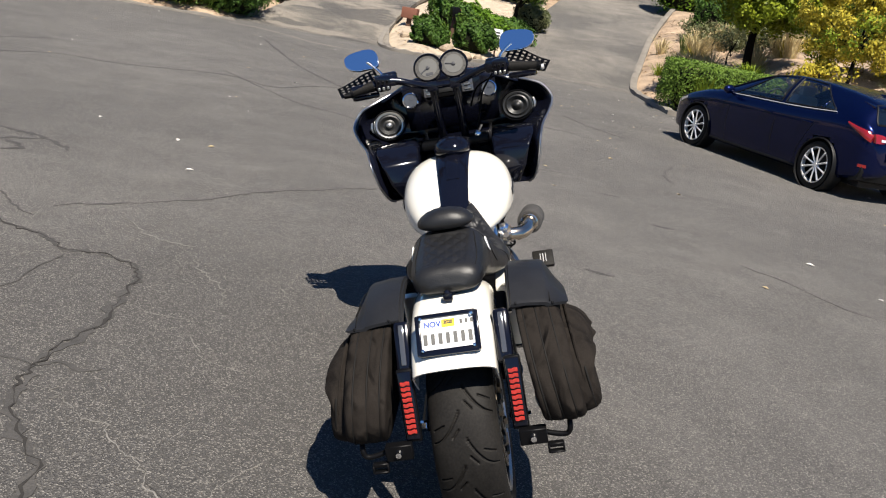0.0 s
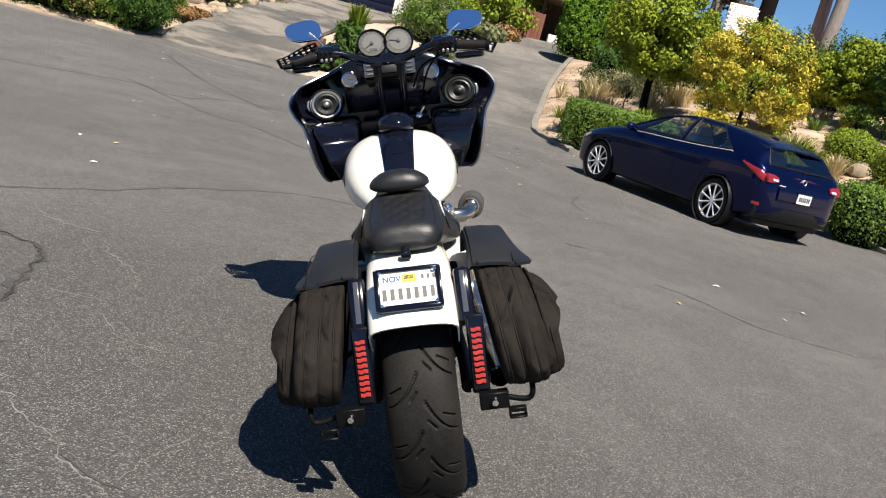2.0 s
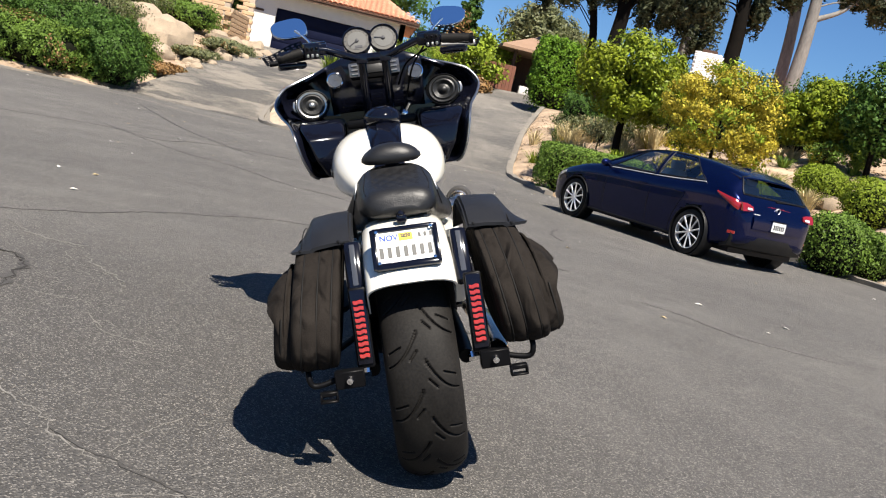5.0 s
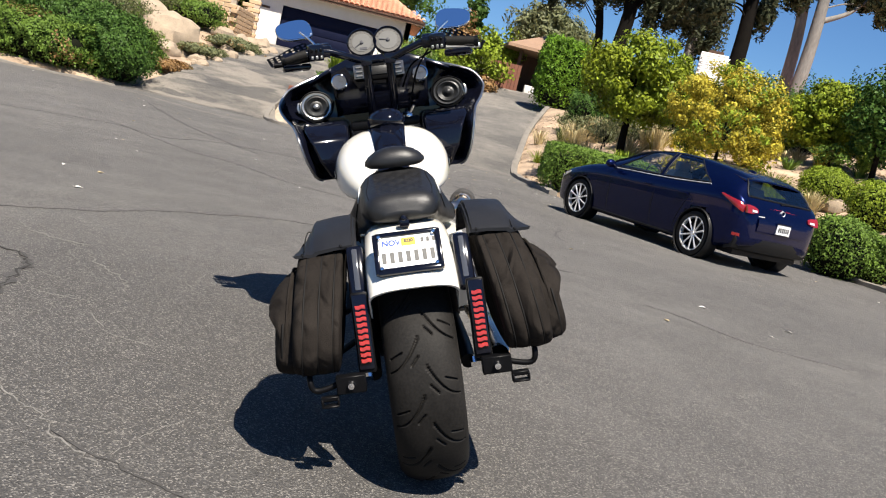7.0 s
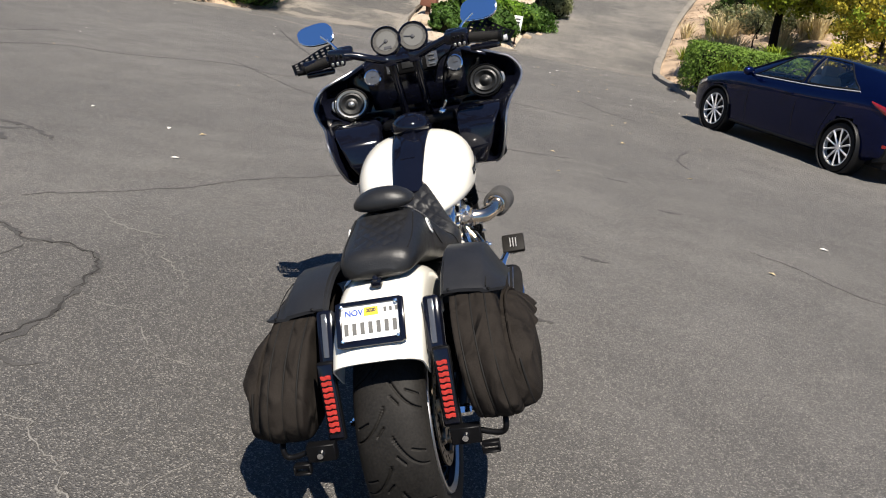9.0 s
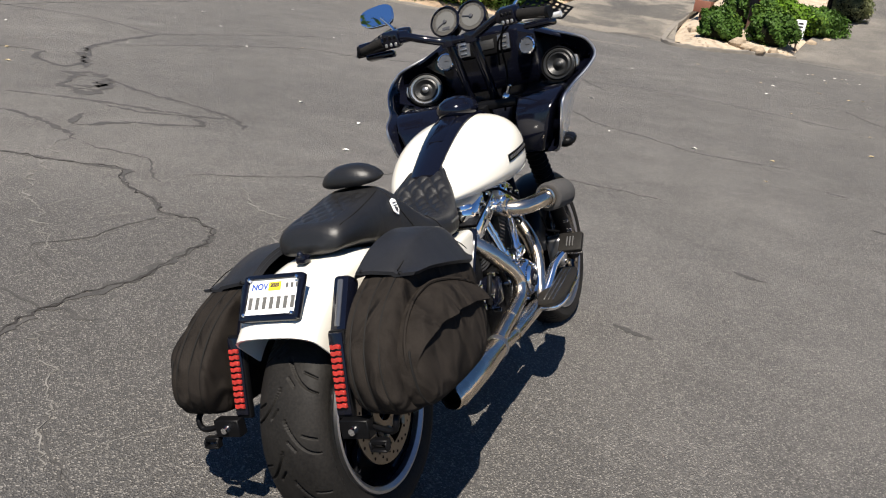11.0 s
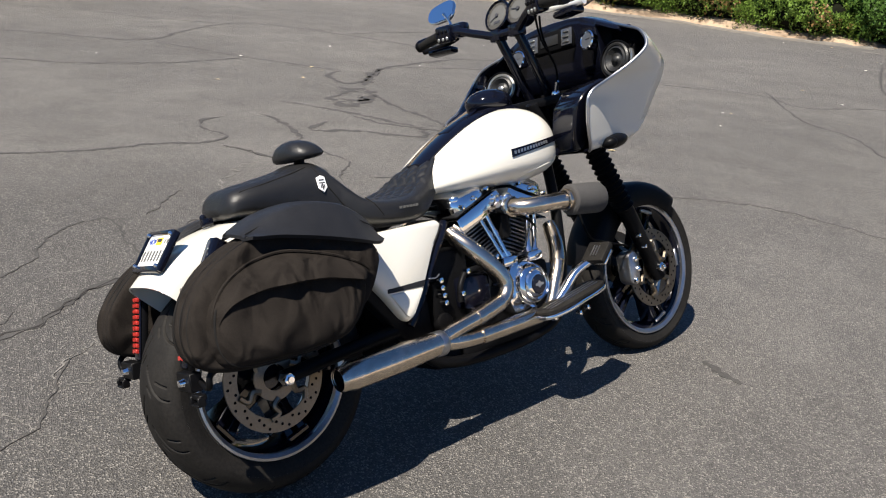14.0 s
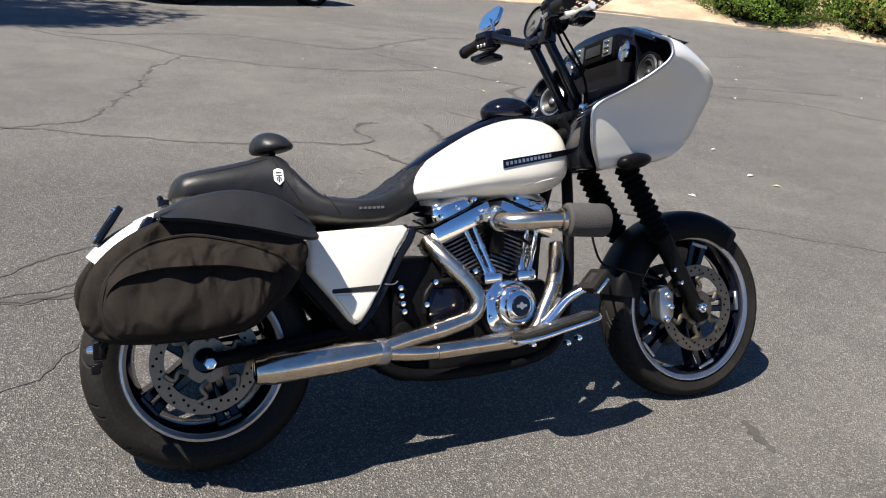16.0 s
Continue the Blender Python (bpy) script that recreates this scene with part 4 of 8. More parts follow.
for y0, z0, y1, z1 in ((0.842, 0.485, 0.788, 0.635), (0.864, 0.485, 0.820, 0.64), (0.957, 0.485, 1.012, 0.63), (0.985, 0.475, 1.045, 0.62)):
    part("pushrod_tube", add(tube([(0.15, y0, z0), (0.115, y1, z1)], 0.0085, 12), tube([(0.15, y0, z0), (0.146, y0 + (y1 - y0) * 0.12, z0 + (z1 - z0) * 0.12)], 0.014, 12), tube([(0.1325, y0 + (y1 - y0) * 0.5, z0 + (z1 - z0) * 0.5), (0.129, y0 + (y1 - y0) * 0.6, z0 + (z1 - z0) * 0.6)], 0.0112, 12)), CHROME, engine)
for y in (0.855, 0.97):
    part("lifter_block", box(0.142, y, 0.474, 0.06, 0.066, 0.035), CHROME, engine, bevel=0.01)
part("oil_cover", box(0.14, 0.70, 0.41, 0.05, 0.12, 0.10), GLOSS, engine, "gloss black side cover with silver bolts", bevel=0.015)
part("bracket", add(tube([(0.165, 0.66, 0.475), (0.17, 0.63, 0.44), (0.165, 0.625, 0.39)], 0.009), tube([(0.165, 0.66, 0.475), (0.165, 0.74, 0.475), (0.165, 0.78, 0.42)], 0.009)), CASE, engine)
for y, z in ((0.66, 0.478), (0.735, 0.478), (0.628, 0.415), (0.775, 0.415), (0.66, 0.36), (0.55, 0.47), (0.552, 0.447), (0.555, 0.424), (0.558, 0.401), (0.70, 0.52), (0.79, 0.50)):
    part("bolt", turned([(0.0, 0.183), (0.008, 0.182), (0.0095, 0.160)], 10, "x", (0, y, z)), CHROME, engine)
part("regulator", add(box(0.13, 0.556, 0.40, 0.05, 0.05, 0.13), tube([(0.12, 0.56, 0.34), (0.165, 0.56, 0.34)], 0.03, 16)), MATT, engine, bevel=0.008)
part("coil_cover", box(0.10, 0.905, 0.585, 0.05, 0.05, 0.09), CASE, engine, bevel=0.02)

# intake with a foam filter
intake = part("intake_tube", add(tube([(0.13, 0.885, 0.650), (0.175, 0.882, 0.645), (0.216, 0.900, 0.640), (0.243, 0.945, 0.640), (0.256, 1.01, 0.640), (0.263, 1.08, 0.638)], 0.0275, 20)), STEEL, engine, "brushed steel intake elbow")
FT = pose(0.260, 1.050, 0.639, -4, 0, -7)
part("clamp", moved(turned([(0.030, 0.0), (0.036, 0.002), (0.036, 0.016), (0.030, 0.018)], 20, "y"), FT @ pose(0, -0.008, 0)), STEEL, engine)
part("clamp", turned([(0.028, 0.0), (0.034, 0.003), (0.034, 0.012), (0.028, 0.015)], 20, "x", (0.172, 0.882, 0.646)), STEEL, engine)
part("air_filter", moved(turned([(0.0, 0.0), (0.044, 0.0), (0.051, 0.006), (0.051, 0.07), (0.051, 0.125), (0.046, 0.134), (0.0, 0.136)], 32, "y"), FT @ pose(0, 0.01, 0)), FOAM, engine, "round grey foam air filter")
part("intake_port", add(tube([(0.10, 0.87, 0.67), (0.15, 0.885, 0.665)], 0.022, 14), ball(0.16, 0.88, 0.675, 0.02, 0.02, 0.02), tube([(0.16, 0.86, 0.66), (0.165, 0.84, 0.655)], 0.012)), CHROME, engine)
part("cable", tube([(0.15, 0.9, 0.62), (0.19, 0.93, 0.6), (0.18, 0.97, 0.575), (0.15, 1.0, 0.57)], 0.0045, 8), MATT, engine)

# exhaust
exhaust = part("exhaust", add(tube([(0.118, 0.672, 0.598), (0.140, 0.678, 0.578), (0.172, 0.700, 0.545), (0.205, 0.740, 0.492), (0.224, 0.770, 0.445), (0.229, 0.778, 0.405), (0.231, 0.745, 0.367), (0.236, 0.66, 0.346), (0.243, 0.54, 0.326), (0.249, 0.46, 0.310)], 0.0235, 20, 8),
                              tube([(0.128, 1.112, 0.560), (0.145, 1.104, 0.535), (0.178, 1.080, 0.488), (0.205, 1.046, 0.432), (0.216, 1.006, 0.371), (0.22, 0.973, 0.316), (0.226, 0.92, 0.289), (0.232, 0.754, 0.286), (0.24, 0.611, 0.284), (0.246, 0.526, 0.291), (0.249, 0.46, 0.302)], 0.0225, 20, 8)), STEEL, bike, "brushed steel two-into-one exhaust")
exhaust.matrix_basis = pose(-0.016, 0, 0)
for pts, r in (([(0.136, 0.677, 0.582), (0.172, 0.700, 0.545), (0.208, 0.744, 0.487)], 0.0270), ([(0.2315, 0.735, 0.3635), (0.236, 0.66, 0.346), (0.238, 0.625, 0.340)], 0.0262), ([(0.142, 1.105, 0.540), (0.178, 1.080, 0.488), (0.203, 1.049, 0.437)], 0.0270), ([(0.226, 0.90, 0.2885), (0.239, 0.63, 0.2842)], 0.0262)):
    part("heat_shield", tube(pts, r, 20), STEEL, exhaust)
part("collar", add(turned([(0.033, 0.44), (0.037, 0.445), (0.037, 0.475), (0.033, 0.48)], 24, "y", (0.249, 0, 0.302))), ALLOY, exhaust)
part("muffler", add(turned([(0.027, 0.118), (0.030, 0.112), (0.0345, 0.118), (0.035, 0.135), (0.0405, 0.15), (0.041, 0.33), (0.037, 0.39), (0.034, 0.455), (0.0, 0.455)], 32, "y", (0.252, 0, 0.0))), STEEL, exhaust, "tapered steel muffler").matrix_basis = pose(0, 0.1, 0.283 - 0.0, 0, 0, 0) @ pose(0, -0.1, 0) @ pose(0, 0, 0, 2.6)
part("muffler_mouth", turned([(0.0, 0.16), (0.026, 0.16), (0.028, 0.113)], 24, "y", (0.252, 0, 0.283 + 0.006)), MATT, exhaust)

# floorboards and brake pedal
for s in (1, -1):
    board = part("floorboard", moved(prism([(0.262 + 0.058 * math.copysign(abs(math.cos(a)) ** 0.7, math.cos(a)) * (1.0 if math.sin(a) < 0 else 0.9), 1.01 + 0.155 * math.copysign(abs(math.sin(a)) ** 0.6, math.sin(a))) for a in (2 * math.pi * k / 36 for k in range(36))], "z", -0.014, 0.0), pose(0, 1.01, 0.322, 10) @ pose(0, -1.01, 0)) if s > 0 else mirror_x(moved(prism([(0.262 + 0.058 * math.cos(a), 1.01 + 0.155 * math.sin(a)) for a in (2 * math.pi * k / 36 for k in range(36))], "z", -0.014, 0.0), pose(0, 1.01, 0.322, 10) @ pose(0, -1.01, 0))), CHROME, bike, "chrome rider floorboard with ribbed rubber pad", bevel=0.004)
    pad = prism([(0.262 + 0.052 * math.copysign(abs(math.cos(a)) ** 0.7, math.cos(a)), 1.01 + 0.148 * math.copysign(abs(math.sin(a)) ** 0.6, math.sin(a))) for a in (2 * math.pi * k / 36 for k in range(36))], "z", 0.0, 0.012)
    pad = moved(pad, pose(0, 1.01, 0.322, 10) @ pose(0, -1.01, 0))
    part("rubber_pad", pad if s > 0 else mirror_x(pad), RUBBER, board, bevel=0.004)
    for dx in (-0.016, 0.0, 0.016):
        rib = moved(box(0.262 + dx, 1.01, 0.0125, 0.004, 0.24, 0.003), pose(0, 1.01, 0.322, 10) @ pose(0, -1.01, 0))
        part("pad_line", rib if s > 0 else mirror_x(rib), ALLOY, board)
    part("mount", tube([(s * 0.12, 0.98, 0.27), (s * 0.24, 1.0, 0.295)], 0.014), SATIN, board)
pedal = part("brake_pedal", add(tube([(0.20, 0.95, 0.285), (0.225, 1.0, 0.33), (0.245, 1.06, 0.395), (0.275, 1.115, 0.430)], [0.020, 0.019, 0.016, 0.012], 10), moved(box(0, 0, 0, 0.080, 0.060, 0.012), pose(0.296, 1.132, 0.436, 44))), CHROME, bike, "chrome brake pedal with rubber pad", bevel=0.003)
part("pedal_pad", moved(box(0, 0, 0, 0.088, 0.078, 0.022), pose(0.296, 1.125, 0.452, 44)), RUBBER, pedal, bevel=0.006)
for k in (-1, 0, 1):
    part("pad_line", moved(box(k * 0.011, 0, 0.0115, 0.004, 0.04, 0.003), pose(0.296, 1.125, 0.452, 44)), ALLOY, pedal)
for y in (0.93, 0.99, 1.05, 1.09):
    part("bolt", turned([(0.0, 0.262), (0.008, 0.261), (0.01, 0.245)], 10, "x", (0, y, 0.285 + 0.02 * math.sin(y * 40))), CHROME, bike)

# forks, front fender and brakes
def fork_y(z):
    return 1.662 - (z - 0.312) * 0.54


axis_turn = Matrix.Rotation(math.atan(0.54), 4, "X")
for s in (1, -1):
    fork = part("fork_leg", add(tube([(s * 0.115, fork_y(0.27), 0.27), (s * 0.115, fork_y(0.56), 0.56)], [0.026, 0.034, 0.033], 16, smooth=False), tube([(s * 0.115, fork_y(0.54), 0.54), (s * 0.115, fork_y(0.92), 0.92)], 0.025, 14)), SATIN, bike, "black front fork leg with rubber gaiter")
    prof = []
    for k in range(25):
        prof.append((0.030 + 0.011 * (k % 2), 0.012 * k))
    gaiter = part("gaiter", moved(turned(prof, 20, "z"), Matrix.Translation((s * 0.115, fork_y(0.56), 0.555)) @ axis_turn), MATT, fork, "ribbed black rubber fork gaiter", angle=20)
    part("axle_end", turned([(0.0, s * 0.166), (0.008, s * 0.165), (0.011, s * 0.155), (0.017, s * 0.152), (0.018, s * 0.125)], 14, "x", (0, 1.662, 0.312)), CHROME, fork)
    cal = part("caliper", prism([(1.50, 0.385), (1.535, 0.40), (1.565, 0.37), (1.56, 0.29), (1.535, 0.262), (1.505, 0.28)], "x", s * 0.062, s * 0.128), ALLOY, fork, "grey cast brake caliper", bevel=0.012)
    for y, z in ((1.535, 0.365), (1.545, 0.325), (1.525, 0.285)):
        part("bolt", turned([(0.0, s * 0.137), (0.010, s * 0.135), (0.011, s * 0.12)], 12, "x", (0, y, z)), CHROME, cal)
    for y, z in ((1.575, 0.405), (1.548, 0.45)):
        part("bolt", turned([(0.0, s * 0.158), (0.007, s * 0.157), (0.008, s * 0.14)], 10, "x", (0, y, z)), CHROME, fork)
part("triple_clamp", add(box(0, fork_y(0.86) - 0.02, 0.86, 0.31, 0.10, 0.04), box(0, fork_y(0.98) - 0.02, 0.98, 0.29, 0.10, 0.035), tube([(0, 1.32, 0.82), (0, 1.24, 0.99)], 0.035)), SATIN, bike, bevel=0.012)


def fender(name, cy, cz, r, hw, a0, a1, drop, material, label, seg=40):
    """A bowed mudguard: a rounded section swept round the wheel."""
    rings = []
    for i in range(seg + 1):
        a = radians(a0 + (a1 - a0) * i / seg)
        outer, inner = [], []
        for k in range(17):
            t = -1 + k / 8
            e = abs(t)
            u = hw * math.copysign(math.sin(math.pi / 2 * min(e / 0.8, 1.0)) ** 0.85, t)
            dr = -0.045 * (1 - math.cos(math.pi / 2 * min(e / 0.8, 1))) ** 1.3 - (max(e - 0.8, 0) / 0.2) * drop * 0.8
            outer.append((u, dr))
            inner.append((u * 0.965, dr - 0.005))
        ring = outer + inner[::-1]
        rings.append([Vector((u, cy + (r + d) * math.cos(a), cz + (r + d) * math.sin(a))) for u, d in ring])
    return part(name, loft(rings), material, bike, label, angle=35)


fender("front_fender", 1.688, 0.306, 0.342, 0.082, 50, 168, 0.06, SATIN, "black front fender")
fender("rear_fender", 0.03, 0.325, 0.412, 0.116, 48, 136.5, 0.10, WHITE, "pearl white rear fender")
part("inner_fender", turned([(0.345, -0.10), (0.385, -0.10), (0.392, 0.0), (0.385, 0.10), (0.345, 0.10)], 24, "x", (0, 0.02, 0.325), -10, 62), MATT, bike)
part("seat_bolt", add(box(0, -0.062, 0.742, 0.028, 0.03, 0.022), ball(0, -0.07, 0.755, 0.009, 0.009, 0.009)), GLOSS, bike, bevel=0.005)

# tail: struts with red light strips, turn lights, number plate
for s in (1, -1):
    SX = s * 0.148 + 0.008
    strut = part("tail_strut", moved(box(0, 0, -0.012, 0.046, 0.018, 0.205), pose(SX, -0.222, 0.512, -10)), SATIN, bike, "black strut with a ladder of red lights", bevel=0.006)
    part("strip_bezel", moved(box(0, -0.0115, -0.010, 0.038, 0.006, 0.19), pose(SX, -0.222, 0.512, -10)), GLOSS, strut, bevel=0.004)
    for k in range(10):
        part("red_light", moved(prism([(-0.013, -0.0045), (-0.004, -0.0065), (0.004, -0.0035), (0.013, -0.0055), (0.013, 0.0045), (0.004, 0.0065), (-0.004, 0.0035), (-0.013, 0.0055)], "y", -0.022, -0.013), pose(SX, -0.222, 0.512, -10) @ pose(0, 0, -0.082 + 0.0150 * k)), RED, strut, bevel=0.001, segments=1)
    sig = part("turn_light", moved(box(0, 0, 0, 0.046, 0.050, 0.150), pose(s * 0.140, -0.136, 0.632, -30)), GLOSS, bike, "slim black turn light with smoked lens", bevel=0.012)
    part("lens", moved(box(0, -0.023, 0.006, 0.016, 0.010, 0.115), pose(s * 0.140, -0.136, 0.632, -30)), CLEAR_LENS, sig, bevel=0.004)
    part("bag_bracket", add(box(s * 0.185, -0.255, 0.382, 0.075, 0.03, 0.045), tube([(s * 0.2, -0.24, 0.385), (s * 0.275, -0.25, 0.372), (s * 0.288, -0.235, 0.41), (s * 0.285, -0.1, 0.42)], 0.008, 10), box(s * 0.242, -0.262, 0.352, 0.045, 0.02, 0.012), box(s * 0.242, -0.268, 0.334, 0.045, 0.02, 0.006), box(s * 0.222, -0.267, 0.343, 0.006, 0.02, 0.022), box(s * 0.262, -0.267, 0.343, 0.006, 0.02, 0.022)), SATIN, bike, bevel=0.003, segments=1)
    part("bracket_bolt", turned([(0.0, -0.284), (0.008, -0.283), (0.0115, -0.268)], 14, "y", (s * 0.185, 0, 0.382)), CHROME, bike)
PL = pose(-0.002, -0.209, 0.688, 55) @ Matrix.Scale(0.89, 4)
plate_frame = part("plate_frame", moved(add(box(-0.089, 0, 0, 0.016, 0.125, 0.02), box(0.089, 0, 0, 0.016, 0.125, 0.02), box(0, 0.058, 0, 0.18, 0.014, 0.02), box(0, -0.056, 0, 0.18, 0.02, 0.02), box(0, 0, -0.006, 0.185, 0.12, 0.008)), PL), GLOSS, bike, "white number plate in a gloss black frame", bevel=0.004)
number_plate = part("number_plate", moved(box(0, 0.002, 0, 0.168, 0.104, 0.006), PL), PLATE, plate_frame, "white number plate with a yellow sticker")


def text_part(name, words, size, m, material, parent):
    cu = bpy.data.curves.new(name, "FONT")
    cu.body, cu.size, cu.extrude, cu.align_x, cu.offset = words, size, 0.0005, "CENTER", 0.0007
    tmp = new(name + "_curve", cu)
    bpy.context.view_layer.update()
    me_ = bpy.data.meshes.new_from_object(tmp.evaluated_get(bpy.context.evaluated_depsgraph_get()))
    bpy.data.objects.remove(tmp)
    me_.materials.clear()
    me_.materials.append(material)
    ob = new(name, me_)
    ob.parent = parent
    ob.matrix_basis = m
    return ob


text_part("month_sticker", "NOV", 0.024, PL @ pose(-0.045, 0.024, 0.0038), BLUE_INK, number_plate)
part("year_sticker", moved(box(0.004, 0.032, 0.0035, 0.04, 0.024, 0.001), PL), YELLOW, number_plate)
text_part("year", "2020", 0.014, PL @ pose(0.004, 0.030, 0.0044), INK, number_plate)
for k in range(3):
    part("plate_mark", moved(box(0.044 + 0.016 * k, 0.032, 0.0034, 0.008, 0.014, 0.0008), PL), GREY_INK, number_plate)
for k in range(7):
    part("plate_mark", moved(box(-0.069 + 0.0230 * k, -0.014, 0.0034, 0.012, 0.034, 0.0008), PL), GREY_INK, number_plate)
for x in (-0.078, 0.078):
    for y in (-0.048, 0.05):
        part("plate_bolt", moved(turned([(0.0, 0.018), (0.005, 0.016), (0.007, 0.008)], 10, "z", (x, y, 0)), PL), CHROME, plate_frame)

# tank with console
TANK = rows_curve([(0.598, 0.735, 0.755, 0.03), (0.625, 0.722, 0.785, 0.095), (0.70, 0.717, 0.838, 0.150), (0.80, 0.714, 0.897, 0.192), (0.90, 0.712, 0.943, 0.213), (1.00, 0.712, 0.968, 0.216), (1.08, 0.722, 0.965, 0.203), (1.135, 0.748, 0.935, 0.170), (1.165, 0.80, 0.875, 0.09)], 6)


def tank_ring(row):
    y, z0, z1, hw = row
    ring = []
    for k in range(56):
        a = 2 * math.pi * k / 56
        c, s = math.cos(a), math.sin(a)
        up = math.copysign(abs(s) ** (0.9 if s > 0 else 0.6), s)
        mid = z0 + (z1 - z0) * 0.42
        z = mid + (z1 - mid) * up if s > 0 else mid + (mid - z0) * up
        ring.append(Vector((hw * math.copysign(abs(c) ** 0.72, c), y, z)))
    return ring


tank = part("fuel_tank", loft([tank_ring(r) for r in TANK]), WHITE, bike, "pearl white fuel tank with black centre console", angle=60)


def tank_side(y, z):
    """The tank's half width there."""
    row = [float(np.interp(y, [r[0] for r in TANK], [r[i] for r in TANK])) for i in range(4)]
    ring = tank_ring(row)[:29]
    right = [p for p in ring[:15]] + [p for p in tank_ring(row)[42:]]
    right.sort(key=lambda p: p.z)
    return float(np.interp(z, [p.z for p in right], [p.x for p in right]))


for s in (1, -1):
    rings = []
    for k in range(13):
        y = 0.885 + 0.25 * k / 12
        zc = 0.812 + 0.036 * k / 12
        h = 0.0125 - 0.004 * k / 12
        rings.append([Vector((s * (tank_side(y, zc + d) + o), y, zc + d)) for d, o in ((-h, 0.0035), (h, 0.0035), (h, -0.004), (-h, -0.004))])
    em = part("tank_emblem", loft(rings), GLOSS, tank, "dark blue and chrome tank emblem", angle=30)
    for k in range(12):
        y = 0.897 + 0.0135 * k
        zc = 0.812 + 0.036 * (y - 0.885) / 0.25
        part("emblem_mark", at(s * (tank_side(y, zc) + 0.0038), y, zc, box(0, 0, 0, 0.0012, 0.0085, 0.010)), SILVER, em)
    part("seam", tube([(s * (tank_side(y, z) + 0.0005), y, z) for y, z in ((0.93, 0.735), (0.99, 0.752), (1.05, 0.765), (1.10, 0.77))], 0.0022, 6), WHITE, tank)
top_line = [(r[0], r[2]) for r in TANK]
rings = []
for k in range(17):
    y = 0.655 + 0.46 * k / 16
    z = float(np.interp(y, [a for a, b in top_line], [b for a, b in top_line]))
    hw = 0.049 + 0.025 * k / 16
    rings.append([Vector((hw, y, z - 0.03)), Vector((hw, y, z + 0.004)), Vector((hw * 0.8, y, z + 0.013)), Vector((0, y, z + 0.016)), Vector((-hw * 0.8, y, z + 0.013)), Vector((-hw, y, z + 0.004)), Vector((-hw, y, z - 0.03))])
console = part("console", loft(rings), GLOSS, tank, "gloss black tank console with fuel cap", angle=50)
part("console_door", moved(prism([(-0.026, -0.075), (0.026, -0.075), (0.030, 0.07), (0.022, 0.085), (-0.022, 0.085), (-0.030, 0.07)], "z", 0, 0.006), pose(0, 0.865, 0.939, 25)), GLOSS, console, bevel=0.003)
part("fuel_cap", add(ball(0, 1.02, 0.996, 0.074, 0.088, 0.048, 28, 14)), GLOSS, console, "gloss black domed fuel cap")
part("ignition", turned([(0.0, 0.018), (0.012, 0.018), (0.018, 0.008), (0.02, 0.0)], 16, "z", (0, 0.955, 0.986)), GLOSS, console)

# seat: pillion step and dished rider's seat, quilted
SEAT = rows_curve([(-0.044, 0.752, 0.772, 0.05), (-0.028, 0.742, 0.806, 0.086), (0.004, 0.740, 0.824, 0.102), (0.08, 0.732, 0.838, 0.112), (0.16, 0.715, 0.853, 0.116), (0.232, 0.690, 0.868, 0.120), (0.275, 0.677, 0.846, 0.132), (0.308, 0.668, 0.805, 0.148), (0.355, 0.660, 0.757, 0.166), (0.43, 0.650, 0.742, 0.178), (0.51, 0.648, 0.747, 0.165), (0.58, 0.66, 0.773, 0.135), (0.64, 0.70, 0.808, 0.105), (0.695, 0.755, 0.842, 0.075), (0.722, 0.80, 0.846, 0.05)], 14)
rings = []
for y, z0, z1, hw in SEAT:
    ring = []
    mid = z0 + (z1 - z0) * 0.45
    for k in range(91):
        x = math.sin(math.pi / 2 * (1 - k / 45))
        c = abs(x) ** (1 / 0.6)
        u = hw * x
        z = mid + (z1 - mid) * max(1 - c * c, 0) ** (0.31 if y > 0.36 else 0.31 + 0.16 * min(1.0, (0.36 - y) / 0.1))
        if y > 0.27:
            z -= 0.012 * (1 - x * x) * (y < 0.6)
        if abs(x) < (0.82 if y > 0.3 else 0.6) and (0.0 < y < 0.19 or y > 0.37):
            q = 21
            d1 = abs((u * q + y * q * 0.8) % 1 - 0.5)
            d2 = abs((u * q - y * q * 0.8) % 1 - 0.5)
            edge = min(1.0, ((0.82 if y > 0.3 else 0.6) - abs(x)) / 0.1)
            z += edge * ((0.005 if y < 0.3 else 0.009) * min(min(d1, d2) / 0.3, 1.0) ** 0.55 - 0.006)
        ring.append(Vector((u, y, z)))
    for k in range(1, 28):
        a = math.pi + math.pi * k / 28
        c, sn = math.cos(a), math.sin(a)
        ring.append(Vector((hw * math.copysign(abs(c) ** 0.6, c), y, mid - (mid - z0) * abs(sn) ** 0.5)))
    rings.append(ring)
seat = part("seat", loft(rings), LEATHER, bike, "black leather two-up seat with diamond quilting", angle=70)
def seat_side(y, z):
    """The seat's half width there."""
    row = [float(np.interp(y, [r[0] for r in SEAT], [r[i] for r in SEAT])) for i in range(4)]
    mid = row[1] + (row[2] - row[1]) * 0.45
    f = max(0.0, min(0.999, (z - mid) / (row[2] - mid)))
    e = 0.31 if y > 0.36 else 0.31 + 0.16 * min(1.0, (0.36 - y) / 0.1)
    return row[3] * math.sqrt(max(1 - f ** (1 / e), 0)) ** 0.6


